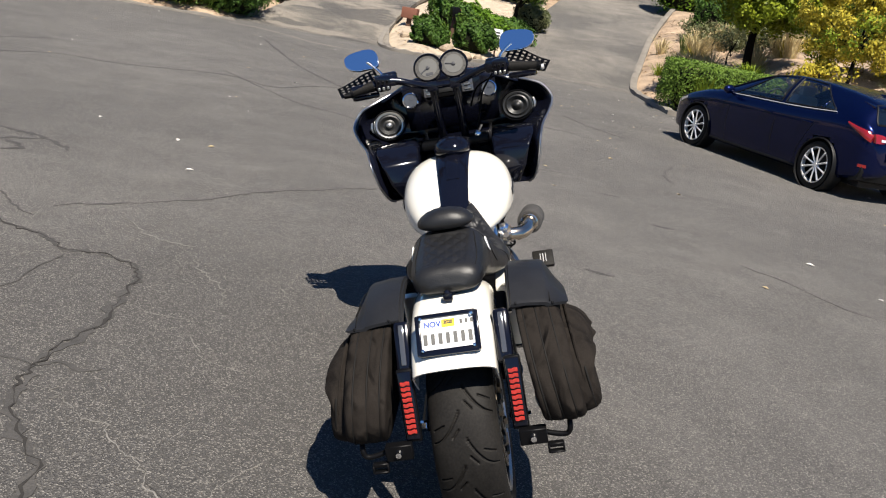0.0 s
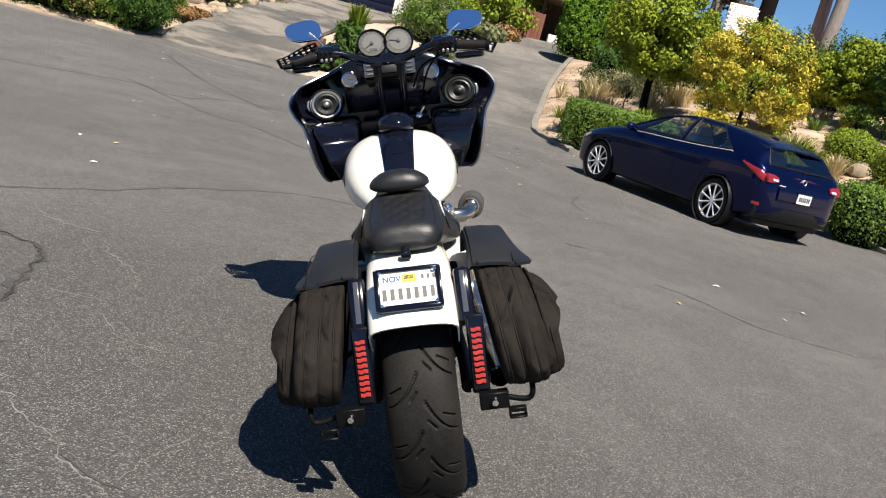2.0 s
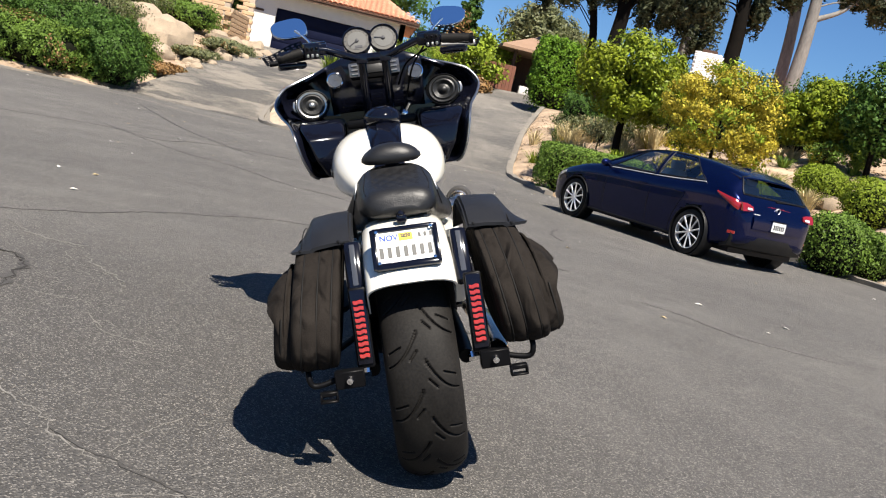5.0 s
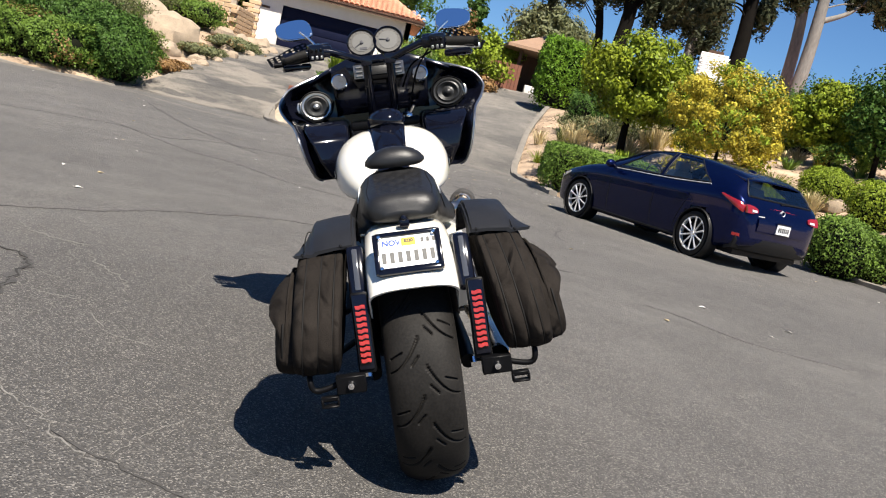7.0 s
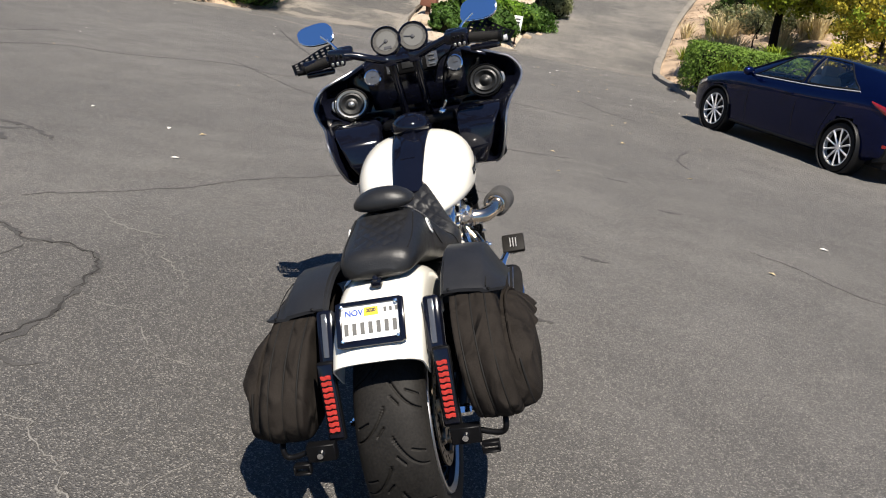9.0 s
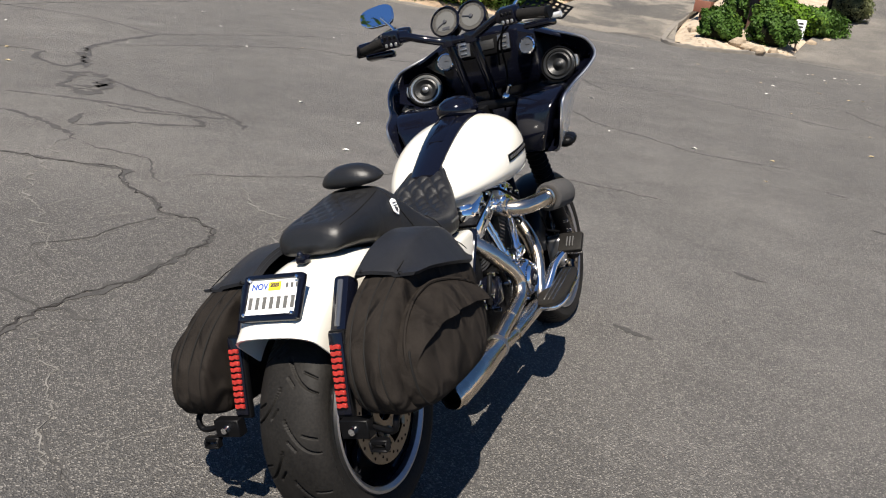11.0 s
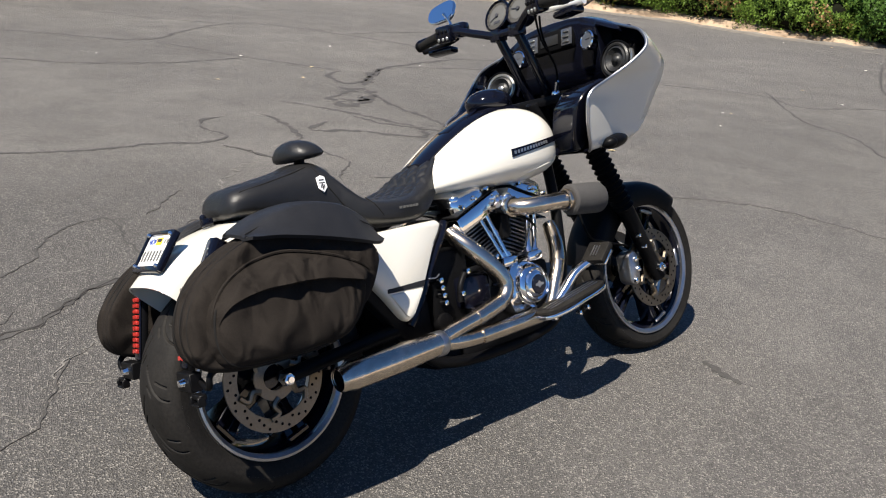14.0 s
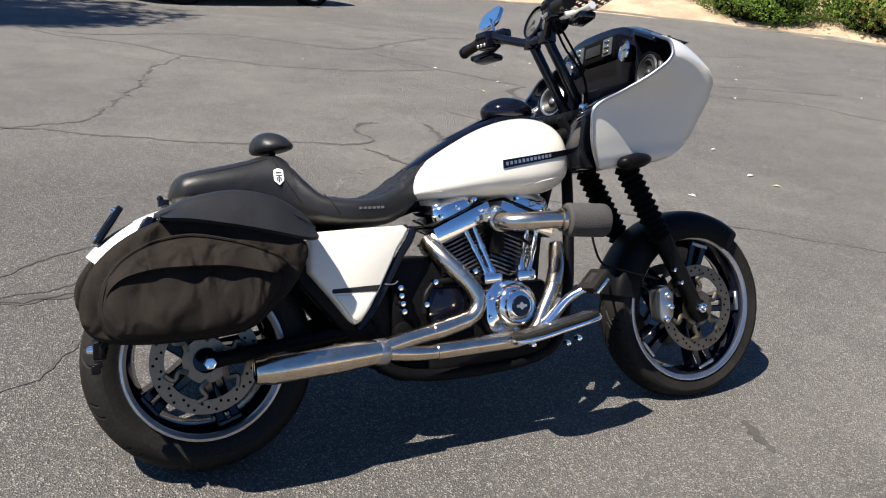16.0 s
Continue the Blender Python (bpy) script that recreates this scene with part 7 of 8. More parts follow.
# mailbox, sign and pot on the island
x, y = -1.0, 22.55
mailbox = thing("mailbox", pose(x, y, z_at(x, y) - 0.22, 0, 0, 12), "black domed mailbox on a wooden post", "mailbox")
part("post", box(0, 0, 0.45, 0.10, 0.10, 1.0), DARK_WOOD, mailbox, bevel=0.008)
part("box", loft([[Vector((0.11 * math.copysign(abs(math.cos(a)) ** 0.6, math.cos(a)), yy, 1.05 + 0.13 * math.copysign(abs(math.sin(a)) ** (1.0 if math.sin(a) > 0 else 0.3), math.sin(a)))) for a in (2 * math.pi * k / 24 for k in range(24))] for yy in (-0.25, 0.25)]), SATIN, mailbox, bevel=0.006)
part("flag", box(0.12, -0.1, 1.12, 0.008, 0.10, 0.05), RED, mailbox)
x, y = 0.28, 21.75
sign = thing("address_sign", pose(x, y, z_at(x, y) + 0.05, 0, 0, 8), "small white address sign with dark bars", "sign")
part("post", box(0, 0.02, 0.25, 0.04, 0.03, 0.6), DARK_WOOD, sign)
part("board", box(0, 0, 0.48, 0.24, 0.02, 0.46), PLATE, sign, bevel=0.004)
for k in range(4):
    part("sign_mark", box(0.0, -0.012, 0.62 - 0.08 * k, 0.12, 0.004, 0.045), INK, sign)
x, y = -2.3, 23.2
crate = thing("newspaper_box", pose(x, y, z_at(x, y) + 0.05, 0, 0, -10), "brown wooden box beside the juniper", "box")
part("body", box(0, 0, 0.4, 0.45, 0.3, 0.3), RED_WOOD, crate, bevel=0.01)
part("leg", box(0, 0, 0.12, 0.12, 0.12, 0.3), DARK_WOOD, crate)

# ---- parked cars: x right, y forward, z up ----
NAVY_PAINT = paint("metallic_navy_car_paint", (0.0014, 0.0050, 0.040), 0.26, 0.7, var=0.1, scale=3, fine=400, rough_var=0.03, spec=0.2, coat=0.35)
BLACK_PAINT = paint("black_car_paint", (0.002, 0.002, 0.003), 0.16, 0.0, var=0.1, scale=3, fine=400, rough_var=0.03, spec=0.25)
CAR_PANE = bpy.data.materials.new("clear_tinted_car_glass")
CAR_PANE.use_nodes = True
pn = CAR_PANE.node_tree
gl, tr_, mx = pn.nodes.new("ShaderNodeBsdfGlossy"), pn.nodes.new("ShaderNodeBsdfTransparent"), pn.nodes.new("ShaderNodeMixShader")
gl.inputs["Color"].default_value, gl.inputs["Roughness"].default_value = (0.9, 0.95, 1.0, 1), 0.02
tr_.inputs["Color"].default_value = (0.88, 0.92, 0.90, 1)
fr_ = pn.nodes.new("ShaderNodeLayerWeight")
fr_.inputs["Blend"].default_value = 0.12
pn.links.new(fr_.outputs["Facing"], mx.inputs[0])
pn.links.new(tr_.outputs[0], mx.inputs[1])
pn.links.new(gl.outputs[0], mx.inputs[2])
pn.links.new(mx.outputs[0], pn.nodes["Material Output"].inputs[0])
CAR_TRIM = paint("black_car_trim", (0.004, 0.004, 0.0045), 0.5, var=0.2, spec=0.25)
CAR_SEAT = paint("grey_car_seat", (0.30, 0.28, 0.26), 0.8, var=0.2, scale=6)
WHEEL_SILVER = paint("silver_car_wheel", (0.72, 0.71, 0.70), 0.32, 0.5, var=0.08)
TAIL_RED = paint("red_tail_lens", (0.22, 0.008, 0.008), 0.12, var=0.2, scale=12, coat=1.0)
HEAD_CLEAR = paint("clear_headlight", (0.5, 0.5, 0.5), 0.1, var=0.1, coat=1.0)


def hatchback(name, m, paint_, label, k=1.0, lift=1.0):
    """A five-door hatchback on a 2.7 m wheelbase. k scales it, lift raises its roof."""
    ob = thing(name, m, label, "car")

    def sc(shape):
        """Short tail and low roof, then the whole scale."""
        return [(v[0] * k, (v[1] if v[1] > -1.35 else -1.35 + (v[1] + 1.35) * 0.86) * k, (v[2] if v[2] < 0.9 else 0.9 + (v[2] - 0.9) * 0.93) * k) for v in shape[0]], shape[1]

    def piece(nm, shape, mat_, parent=ob, lab="", **kw):
        return part(nm, sc(shape), mat_, parent, lab, **kw)

    # stations: y, half width, sill, belt height, roof edge half width, roof height
    ROWS = np.array(rows_curve([(2.27, 0.40, 0.36, 0.56, 0.34, 0.585), (2.20, 0.62, 0.25, 0.645, 0.52, 0.67), (2.05, 0.76, 0.21, 0.70, 0.63, 0.735), (1.75, 0.845, 0.19, 0.79, 0.70, 0.83), (1.35, 0.882, 0.19, 0.885, 0.74, 0.93), (1.0, 0.892, 0.19, 0.935, 0.76, 0.99), (0.75, 0.896, 0.19, 0.95, 0.72, 1.10), (0.4, 0.898, 0.19, 0.965, 0.655, 1.28), (0.1, 0.899, 0.19, 0.975, 0.618, 1.395), (-0.25, 0.899, 0.19, 0.985, 0.605, 1.452), (-0.7, 0.898, 0.19, 1.005, 0.60, 1.448), (-1.1, 0.895, 0.19, 1.035, 0.585, 1.415), (-1.4, 0.888, 0.20, 1.06, 0.57, 1.375), (-1.62, 0.875, 0.23, 1.065, 0.545, 1.335), (-1.76, 0.860, 0.25, 1.06, 0.54, 1.29), (-1.86, 0.842, 0.27, 1.045, 0.57, 1.215), (-1.97, 0.82, 0.29, 1.005, 0.63, 1.075), (-2.06, 0.785, 0.31, 0.94, 0.645, 0.965), (-2.13, 0.725, 0.34, 0.84, 0.62, 0.86), (-2.17, 0.66, 0.37, 0.74, 0.56, 0.76), (-2.19, 0.56, 0.42, 0.62, 0.46, 0.635)], 14))
    SIDE = [(0.0, 0.0), (0.6, 0.0), (0.88, 0.0), (0.945, 0.05), (0.965, 0.12), (0.972, 0.20), (0.978, 0.28), (0.985, 0.36), (0.990, 0.44), (0.994, 0.52), (0.998, 0.60), (1.0, 0.68), (0.996, 0.76), (0.998, 0.83), (0.985, 0.90), (0.962, 0.96), (0.935, 1.0)]
    NV = 12

    def half_ring(y):
        w, zb_, zt_, wr_, zr_ = (float(np.interp(-y, -ROWS[:, 0], ROWS[:, c])) for c in range(1, 6))
        zr_ = zt_ + (zr_ - zt_) * (1 + (lift - 1) * 3.0)
        pts = [(w * a, zb_ + (zt_ - zb_) * b) for a, b in SIDE]
        x0, z0 = pts[-1]
        edge = zr_ - 0.22 * (zr_ - zt_) ** 1.0 * 0.35
        for i in range(1, NV + 1):
            v = i / NV
            pts.append((x0 + (wr_ - x0) * v + 0.030 * math.sin(math.pi * v) * min(1.0, (zr_ - zt_) / 0.3), z0 + (edge - z0) * v ** 0.96))
        for a, b in ((0.93, 0.55), (0.78, 0.83), (0.5, 0.96), (0.22, 1.0), (0.0, 1.0)):
            pts.append((wr_ * a, edge + (zr_ - edge) * b))
        return pts

    def on_side(y, z):
        """The half width of the shell at that height."""
        hr = half_ring(y)[2:]
        return float(np.interp(z, [p[1] for p in hr], [p[0] for p in hr]))

    ns = len(SIDE)
    ys = np.concatenate([np.linspace(2.27, 1.8, 20, endpoint=False), np.linspace(1.8, -1.8, 150, endpoint=False), np.linspace(-1.8, -2.19, 24)])
    halves = [half_ring(float(y)) for y in ys]
    nh = len(halves[0])
    verts, faces = [], []
    for y, hr in zip(ys, halves):
        verts += [(x, float(y), z) for x, z in hr] + [(-x, float(y), z) for x, z in hr[1:-1]]
    n = 2 * nh - 2

    def idx(i, j):
        """Station i, ring place j, which runs on past the roof's middle down the other side."""
        return i * n + (j if j < nh else nh + (2 * nh - 2 - j) - 1)

    def front_edge(v):
        return 0.80 - 0.62 * v

    def window_of(y, j):
        """Which opening a face of the ring lies in, by place j on one half."""
        v = (j - ns + 1.5) / NV
        if 0.06 < v < 0.90:
            if -0.36 < y < front_edge(v) - 0.08:
                return "a"
            if -1.42 + 0.52 * v < y < -0.44:
                return "b"
        if j >= ns + NV - 1 and 0.14 < y < 0.90:
            return "w"
        if j >= ns + NV - 1 and -2.02 < y < -1.80:
            return "r"
        return ""

    for i in range(len(ys) - 1):
        yc = float(ys[i] + ys[i + 1]) / 2
        for j in range(2 * nh - 2):
            jj = j if j < nh - 1 else 2 * nh - 3 - j
            if window_of(yc, jj):
                continue
            p = halves[i][jj]
            if p[0] > 0.70 and min(math.hypot(yc - 1.35, p[1] - 0.33), math.hypot(yc + 1.35, p[1] - 0.33)) < 0.352:
                continue
            faces.append((idx(i, j), idx(i, (j + 1) % n), idx(i + 1, (j + 1) % n), idx(i + 1, j)))
    faces.append(tuple(idx(0, j) for j in range(n)))
    faces.append(tuple(reversed([idx(len(ys) - 1, j) for j in range(n)])))
    body = piece("body", (verts, faces), paint_, lab="glossy car body shell", angle=35)

    def pane(y0, y1, j0, j1, out=0.002, both=False):
        """A curved pane over the shell between two lines of the ring."""
        rings = []
        for t in range(13):
            row = []
            cols = list(range(j0, j1 + 1))
            for j in cols:
                v = (j - ns + 1) / NV
                ya, yb = y0(v), y1(v)
                y = ya + (yb - ya) * t / 12
                hr = half_ring(y)
                x, z = hr[j]
                row.append(Vector((x + out, y, z + out * 0.5)))
            if both:
                row = row[:-1] + [Vector((-q.x, q.y, q.z)) for q in reversed(row)]
                row = [Vector((q.x, q.y, q.z + out)) for q in row]
            rings.append(row)
        return rings

    def border(rings):
        return [r[0] for r in rings] + rings[-1][1:] + [r[-1] for r in reversed(rings[:-1])] + list(reversed(rings[0][1:-1]))

    jb, jt = ns, ns + NV - 1
    wins = [("window", pane(lambda v: front_edge(v) - 0.08, lambda v: -0.36, jb, jt), "tinted front door window"), ("window", pane(lambda v: -0.44, lambda v: -1.42 + 0.52 * v, jb, jt), "tinted rear door window")]
    for s in (-1, 1):
        for nm, rings, lab in wins:
            rr = rings if s > 0 else [[Vector((-q.x, q.y, q.z)) for q in r] for r in rings]
            win = piece(nm, loft(rr, closed=False), CAR_PANE, lab=lab)
            piece("window_frame", tube([tuple(q) for q in border(rr)] + [tuple(border(rr)[0])], 0.011, 6, smooth=False), CAR_TRIM, win)
        piece("window_trim", tube([(s * (half_ring(y)[ns - 1][0] + 0.004), y, half_ring(y)[ns - 1][1] + 0.010) for y in np.linspace(0.70, -1.40, 16)], 0.008, 6, smooth=False), WHEEL_SILVER)
    for nm, y0, y1, lab in (("windscreen", 0.90, 0.14, "raked windscreen"), ("rear_window", -1.80, -2.02, "sloping tinted rear window")):
        rr = pane(lambda v, y0=y0: y0, lambda v, y1=y1: y1, ns + NV - 1, nh - 1, 0.003, True)
        win = piece(nm, loft(rr, closed=False), CAR_PANE, lab=lab)
        piece("window_frame", tube([tuple(q) for q in border(rr)] + [tuple(border(rr)[0])], 0.014, 6, smooth=False), CAR_TRIM, win)
    zs = half_ring(-1.76)[-1][1]
    piece("spoiler", loft([[Vector((x, y + 0.05 * (abs(x) / 0.6) ** 2, z - 0.045 * (abs(x) / 0.6) ** 3)) for y, z in ((-1.50, zs + 0.062), (-1.70, zs + 0.034), (-1.875, zs - 0.004), (-1.88, zs - 0.024), (-1.72, zs - 0.012))] for x in (-0.60, -0.4, -0.2, 0, 0.2, 0.4, 0.60)]), paint_, angle=40)
    tail_y = np.linspace(-1.8, -2.19, 40)
    tail_z = [half_ring(float(y))[-1][1] for y in tail_y]

    def on_tail(z):
        """How far back the tail reaches at that height."""
        return float(np.interp(-z, [-q for q in tail_z], tail_y))

    for s in (-1, 1):
        # door seams
        for pts in ([(0.60, 0.94), (0.625, 0.75), (0.63, 0.5), (0.60, 0.26)], [(-0.40, 0.98), (-0.395, 0.75), (-0.39, 0.5), (-0.42, 0.26)], [(-1.20, 1.03), (-1.10, 0.82), (-1.0, 0.62), (-0.93, 0.45), (-0.90, 0.26)]):
            piece("door_gap", tube([(s * (on_side(y, z) + 0.001), y, z) for y, z in pts], 0.0045, 5), CAR_TRIM, body)
        piece("sill_trim", tube([(s * (on_side(y, 0.235) + 0.002), y, 0.235) for y in np.linspace(0.95, -0.95, 9)], 0.02, 6, smooth=False), CAR_TRIM, body)
        for y in (-0.22, -1.0):
            piece("door_handle", box(s * (on_side(y, 0.845) + 0.012), y, 0.845, 0.024, 0.17, 0.026), paint_, bevel=0.008)
        piece("door_mirror", add(ball(s * 0.985, 0.62, 1.015, 0.095, 0.06, 0.068, 16, 10), tube([(s * 0.86, 0.63, 0.955), (s * 0.94, 0.62, 0.985)], 0.022)), paint_, lab="door mirror")
        # tail lamp: a wedge that wraps the corner
        def lamp_rows(top, low, out):
            rows_ = []
            for y, zt_, zl_ in zip(np.linspace(-1.70, -2.10, 10), np.linspace(*top, 10), np.linspace(*low, 10)):
                rows_.append([Vector((s * (on_side(float(y), zl_ + (zt_ - zl_) * t) + o), float(y) - o * 0.6, zl_ + (zt_ - zl_) * t)) for t, o in ((0, -0.01), (0.0, out), (0.25, out * 1.3), (0.5, out * 1.4), (0.75, out * 1.3), (1.0, out), (1.0, -0.01))])
            return rows_
        tl = piece("tail_light", loft(lamp_rows((0.99, 0.91), (0.965, 0.785), 0.012)), TAIL_RED, lab="red wedge tail light", angle=40)
        piece("tail_lens", loft([[Vector((s * x, on_tail(z) - o, z)) for z, o in ((lo, -0.03), (lo, 0.016), (lo + (hi - lo) * 0.5, 0.024), (hi, 0.016), (hi, -0.03))] for x, lo, hi in ((0.735, 0.79, 0.90), (0.66, 0.79, 0.90), (0.58, 0.80, 0.89), (0.52, 0.815, 0.865))]), TAIL_RED, tl, angle=40)
        piece("lamp", loft([[Vector((s * x, on_tail(z) - 0.030, z)) for z in (0.815, 0.845)] for x in (0.65, 0.60, 0.55)], closed=False), HEAD_CLEAR, tl)
        piece("reflector", loft([[Vector((s * (on_side(y, z) + o), y, z)) for z, o in ((0.455, 0.006), (0.495, 0.006), (0.495, -0.01), (0.455, -0.01))] for y in (-2.03, -2.08, -2.12)]), TAIL_RED)
        piece("headlight", loft([[Vector((s * (on_side(y, z) + o), y, z)) for z, o in ((z0, -0.01), (z0, 0.008), (z1, 0.008), (z1, -0.01))] for y, z0, z1 in ((2.17, 0.545, 0.60), (2.05, 0.59, 0.655), (1.92, 0.64, 0.70), (1.78, 0.70, 0.735))]), HEAD_CLEAR)
        for y in (1.35, -1.35):
            piece("wheel_arch", turned([(0.342, s * 0.66), (0.358, s * 0.66), (0.368, s * 0.893), (0.360, s * 0.903), (0.348, s * 0.900), (0.342, s * 0.86)], 44, "x", (0, y, 0.33)), CAR_TRIM, body)
            whl = piece("wheel", add(turned([(0.0, s * 0.78), (0.30, s * 0.78), (0.30, s * 0.80)], 40, "x", (0, y, 0.325))), CAR_TRIM, lab="silver ten-spoke car wheel")
            piece("tyre", turned([(0.225, s * 0.70), (0.31, s * 0.695), (0.325, s * 0.72), (0.325, s * 0.86), (0.312, s * 0.888), (0.25, s * 0.892), (0.240, s * 0.87)], 48, "x", (0, y, 0.325)), RUBBER, whl)
            piece("rim", add(turned([(0.238, s * 0.84), (0.244, s * 0.888), (0.230, s * 0.887), (0.222, s * 0.84)], 40, "x", (0, y, 0.325)), turned([(0.0, s * 0.885), (0.03, s * 0.885), (0.042, s * 0.865)], 20, "x", (0, y, 0.325))), WHEEL_SILVER, whl)
            piece("rim_barrel", turned([(0.228, s * 0.70), (0.228, s * 0.86)], 36, "x", (0, y, 0.325)), CAR_TRIM, whl)
            for i in range(10):
                a = 2 * math.pi * i / 10
                piece("spoke", tube([(s * 0.868, y + 0.035 * math.sin(a), 0.325 + 0.035 * math.cos(a)), (s * 0.880, y + 0.13 * math.sin(a * 1.0), 0.325 + 0.13 * math.cos(a)), (s * 0.882, y + 0.232 * math.sin(a), 0.325 + 0.232 * math.cos(a))], [0.017, 0.012, 0.017], 6, 3), WHEEL_SILVER, whl)
    piece("rear_wiper", tube([(x, on_tail(z) - 0.014, z) for x, z in ((0.0, 1.00), (0.2, 1.015), (0.42, 1.02))], 0.009, 6), CAR_TRIM)
    piece("bumper_valance", loft([[Vector((x, y0 + 0.10 * (abs(x) / 0.72) ** 3, z)) for y0, z in ((-2.02, 0.25), (-2.17, 0.29), (-2.215, 0.40), (-2.20, 0.47), (-2.05, 0.48))] for x in (-0.76, -0.6, -0.3, 0, 0.3, 0.6, 0.76)]), CAR_TRIM, angle=40)
    hatch = piece("hatch_recess", loft([[Vector((x, y, z)) for y, z in ((-2.10, 0.56), (-2.205, 0.57), (-2.215, 0.66), (-2.195, 0.74), (-2.10, 0.76))] for x in (-0.50, -0.25, 0.25, 0.50)]), paint_, angle=40)
    piece("number_plate", box(0, -2.222, 0.655, 0.27, 0.012, 0.135), PLATE, hatch, lab="white rear number plate with plain bars")
    piece("plate_frame", add(box(0, -2.225, 0.730, 0.29, 0.016, 0.014), box(0, -2.225, 0.580, 0.29, 0.016, 0.014)), CAR_TRIM, hatch)
    for i in range(6):
        piece("plate_mark", box(-0.095 + 0.038 * i, -2.23, 0.65, 0.024, 0.006, 0.065), INK, hatch)
    piece("emblem", turned([(0.030, -2.135), (0.036, -2.145), (0.040, -2.11)], 24, "y", (0, 0, 0.875)), WHEEL_SILVER)
    piece("name_mark", box(-0.44, on_tail(0.775) - 0.006, 0.775, 0.12, 0.012, 0.014), WHEEL_SILVER)
    piece("antenna_fin", loft([[Vector((x, y, z)) for y, z in ((-1.18, 1.395 * lift), (-1.35, 1.35 * lift), (-1.36, 1.40 * lift), (-1.31, 1.415 * lift))] for x in (-0.02, 0.02)]), paint_, bevel=0.006)
    piece("grille", box(0, 2.22, 0.44, 0.62, 0.10, 0.17), CAR_TRIM, bevel=0.03)
    piece("cabin_floor", add(box(0, -0.4, 0.50, 1.50, 3.0, 0.1), box(0, 0.62, 0.88, 1.40, 0.35, 0.16), box(0, -1.55, 0.90, 1.24, 0.5, 0.06)), CAR_TRIM, lab="dark cabin floor and dashboard", bevel=0.03)
    for s in (-1, 1):
        for y in (-0.22, -1.02):
            seat_ = piece("car_seat", loft([[Vector((s * 0.36 + x * wd, y + dy - 0.10 * (z - 0.6), z)) for x, dy in ((-0.24, 0.06), (0.24, 0.06), (0.22, -0.08), (-0.22, -0.08))] for wd, z in ((1, 0.55), (1.0, 0.9), (0.95, 1.08), (0.75, 1.16))]), CAR_SEAT, bevel=0.03)
            piece("headrest", box(s * 0.36, y - 0.07, 1.23, 0.25, 0.09, 0.15), CAR_SEAT, seat_, bevel=0.03)
    piece("steering_wheel", turned([(0.165, -0.012), (0.182, 0.0), (0.165, 0.012), (0.165, -0.012)], 24, "y", (-0.36, 0.30, 1.0)), CAR_TRIM)
    piece("underside", box(0, -0.05, 0.24, 1.3, 3.9, 0.1), CAR_TRIM)
    return ob


hatchback("parked_car", pose(4.577, 10.168, 0, 0, 0, 22.9), NAVY_PAINT, "dark metallic blue hatchback parked at the kerb", 0.955)
hatchback("black_car", pose(-15.6, 3.1, 0, 0, 0, 25.5), BLACK_PAINT, "black parked car across the street", 1.12, 1.12)

# ---- the far houses and trees ----
GX0, GX1, GY = -5.6, -0.4, 45.4
GZ = z_at(-2.9, 45.2) + 0.0


def roof_tiles(parent, x0, x1, y0, z0, depth, rise, material, pitch=0.3, name="roof", hip0=True, hip1=True):
    """A tiled slope in rolls: every course of half-round tiles is real relief."""
    shapes = []
    courses, cols = int(depth / 0.4), int((x1 - x0) / pitch)
    for c in range(courses):
        t0, t1 = c / courses, (c + 1) / courses
        for k in range(cols):
            x = x0 + (k + 0.5) * (x1 - x0) / cols
            inset = t0 * depth * 0.8
            if (hip0 and x < x0 + inset) or (hip1 and x > x1 - inset):
                continue
            ya, yb = y0 + depth * t0, y0 + depth * t1
            za, zb = z0 + rise * t0 + 0.05, z0 + rise * t1 + 0.01
            ring = []
            for yy, zz, w in ((ya, za, 0.5), (yb, zb, 0.45)):
                ring.append([(x + pitch * w * a, yy, zz + pitch * 0.35 * b) for a, b in ((-1, -0.3), (-0.6, 0.55), (0, 0.9), (0.6, 0.55), (1, -0.3))])
            shapes.append(loft(ring, closed=False))
    return part(name, add(*shapes), material, parent)


garage = thing("garage_house", pose(0, 0, 0), "white stucco house with navy garage door and terracotta roof", "house")
part("wall", add(box((-7.2 + GX0) / 2, GY + 0.15, GZ + 1.4, GX0 + 7.2, 0.3, 3.2), box((GX1 + 1.3) / 2, GY + 0.15, GZ + 1.4, 1.3 - GX1, 0.3, 3.2), box((GX0 + GX1) / 2, GY + 0.15, GZ + 2.62, GX1 - GX0, 0.3, 0.76), box(-7.05, GY + 4, GZ + 1.4, 0.3, 8, 3.2), box(1.15, GY + 4, GZ + 1.4, 0.3, 8, 3.2), box(-3, GY + 8, GZ + 1.4, 8.6, 0.3, 3.2)), STUCCO, garage)
gdoor = part("garage_door", box((GX0 + GX1) / 2, GY + 0.22, GZ + 1.1, GX1 - GX0, 0.06, 2.3), NAVY_DOOR, garage, "dark navy sectional garage door")
for k in range(4):
    part("door_panel", box((GX0 + GX1) / 2, GY + 0.18, GZ + 0.24 + 0.56 * k, GX1 - GX0 - 0.06, 0.03, 0.53), NAVY_DOOR, gdoor, bevel=0.01)
part("fascia", box(-2.9, GY - 0.62, GZ + 2.98, 9.8, 0.06, 0.22), DARK_WOOD, garage)
part("eave", box(-2.9, GY - 0.2, GZ + 2.95, 9.7, 0.9, 0.06), STUCCO, garage)
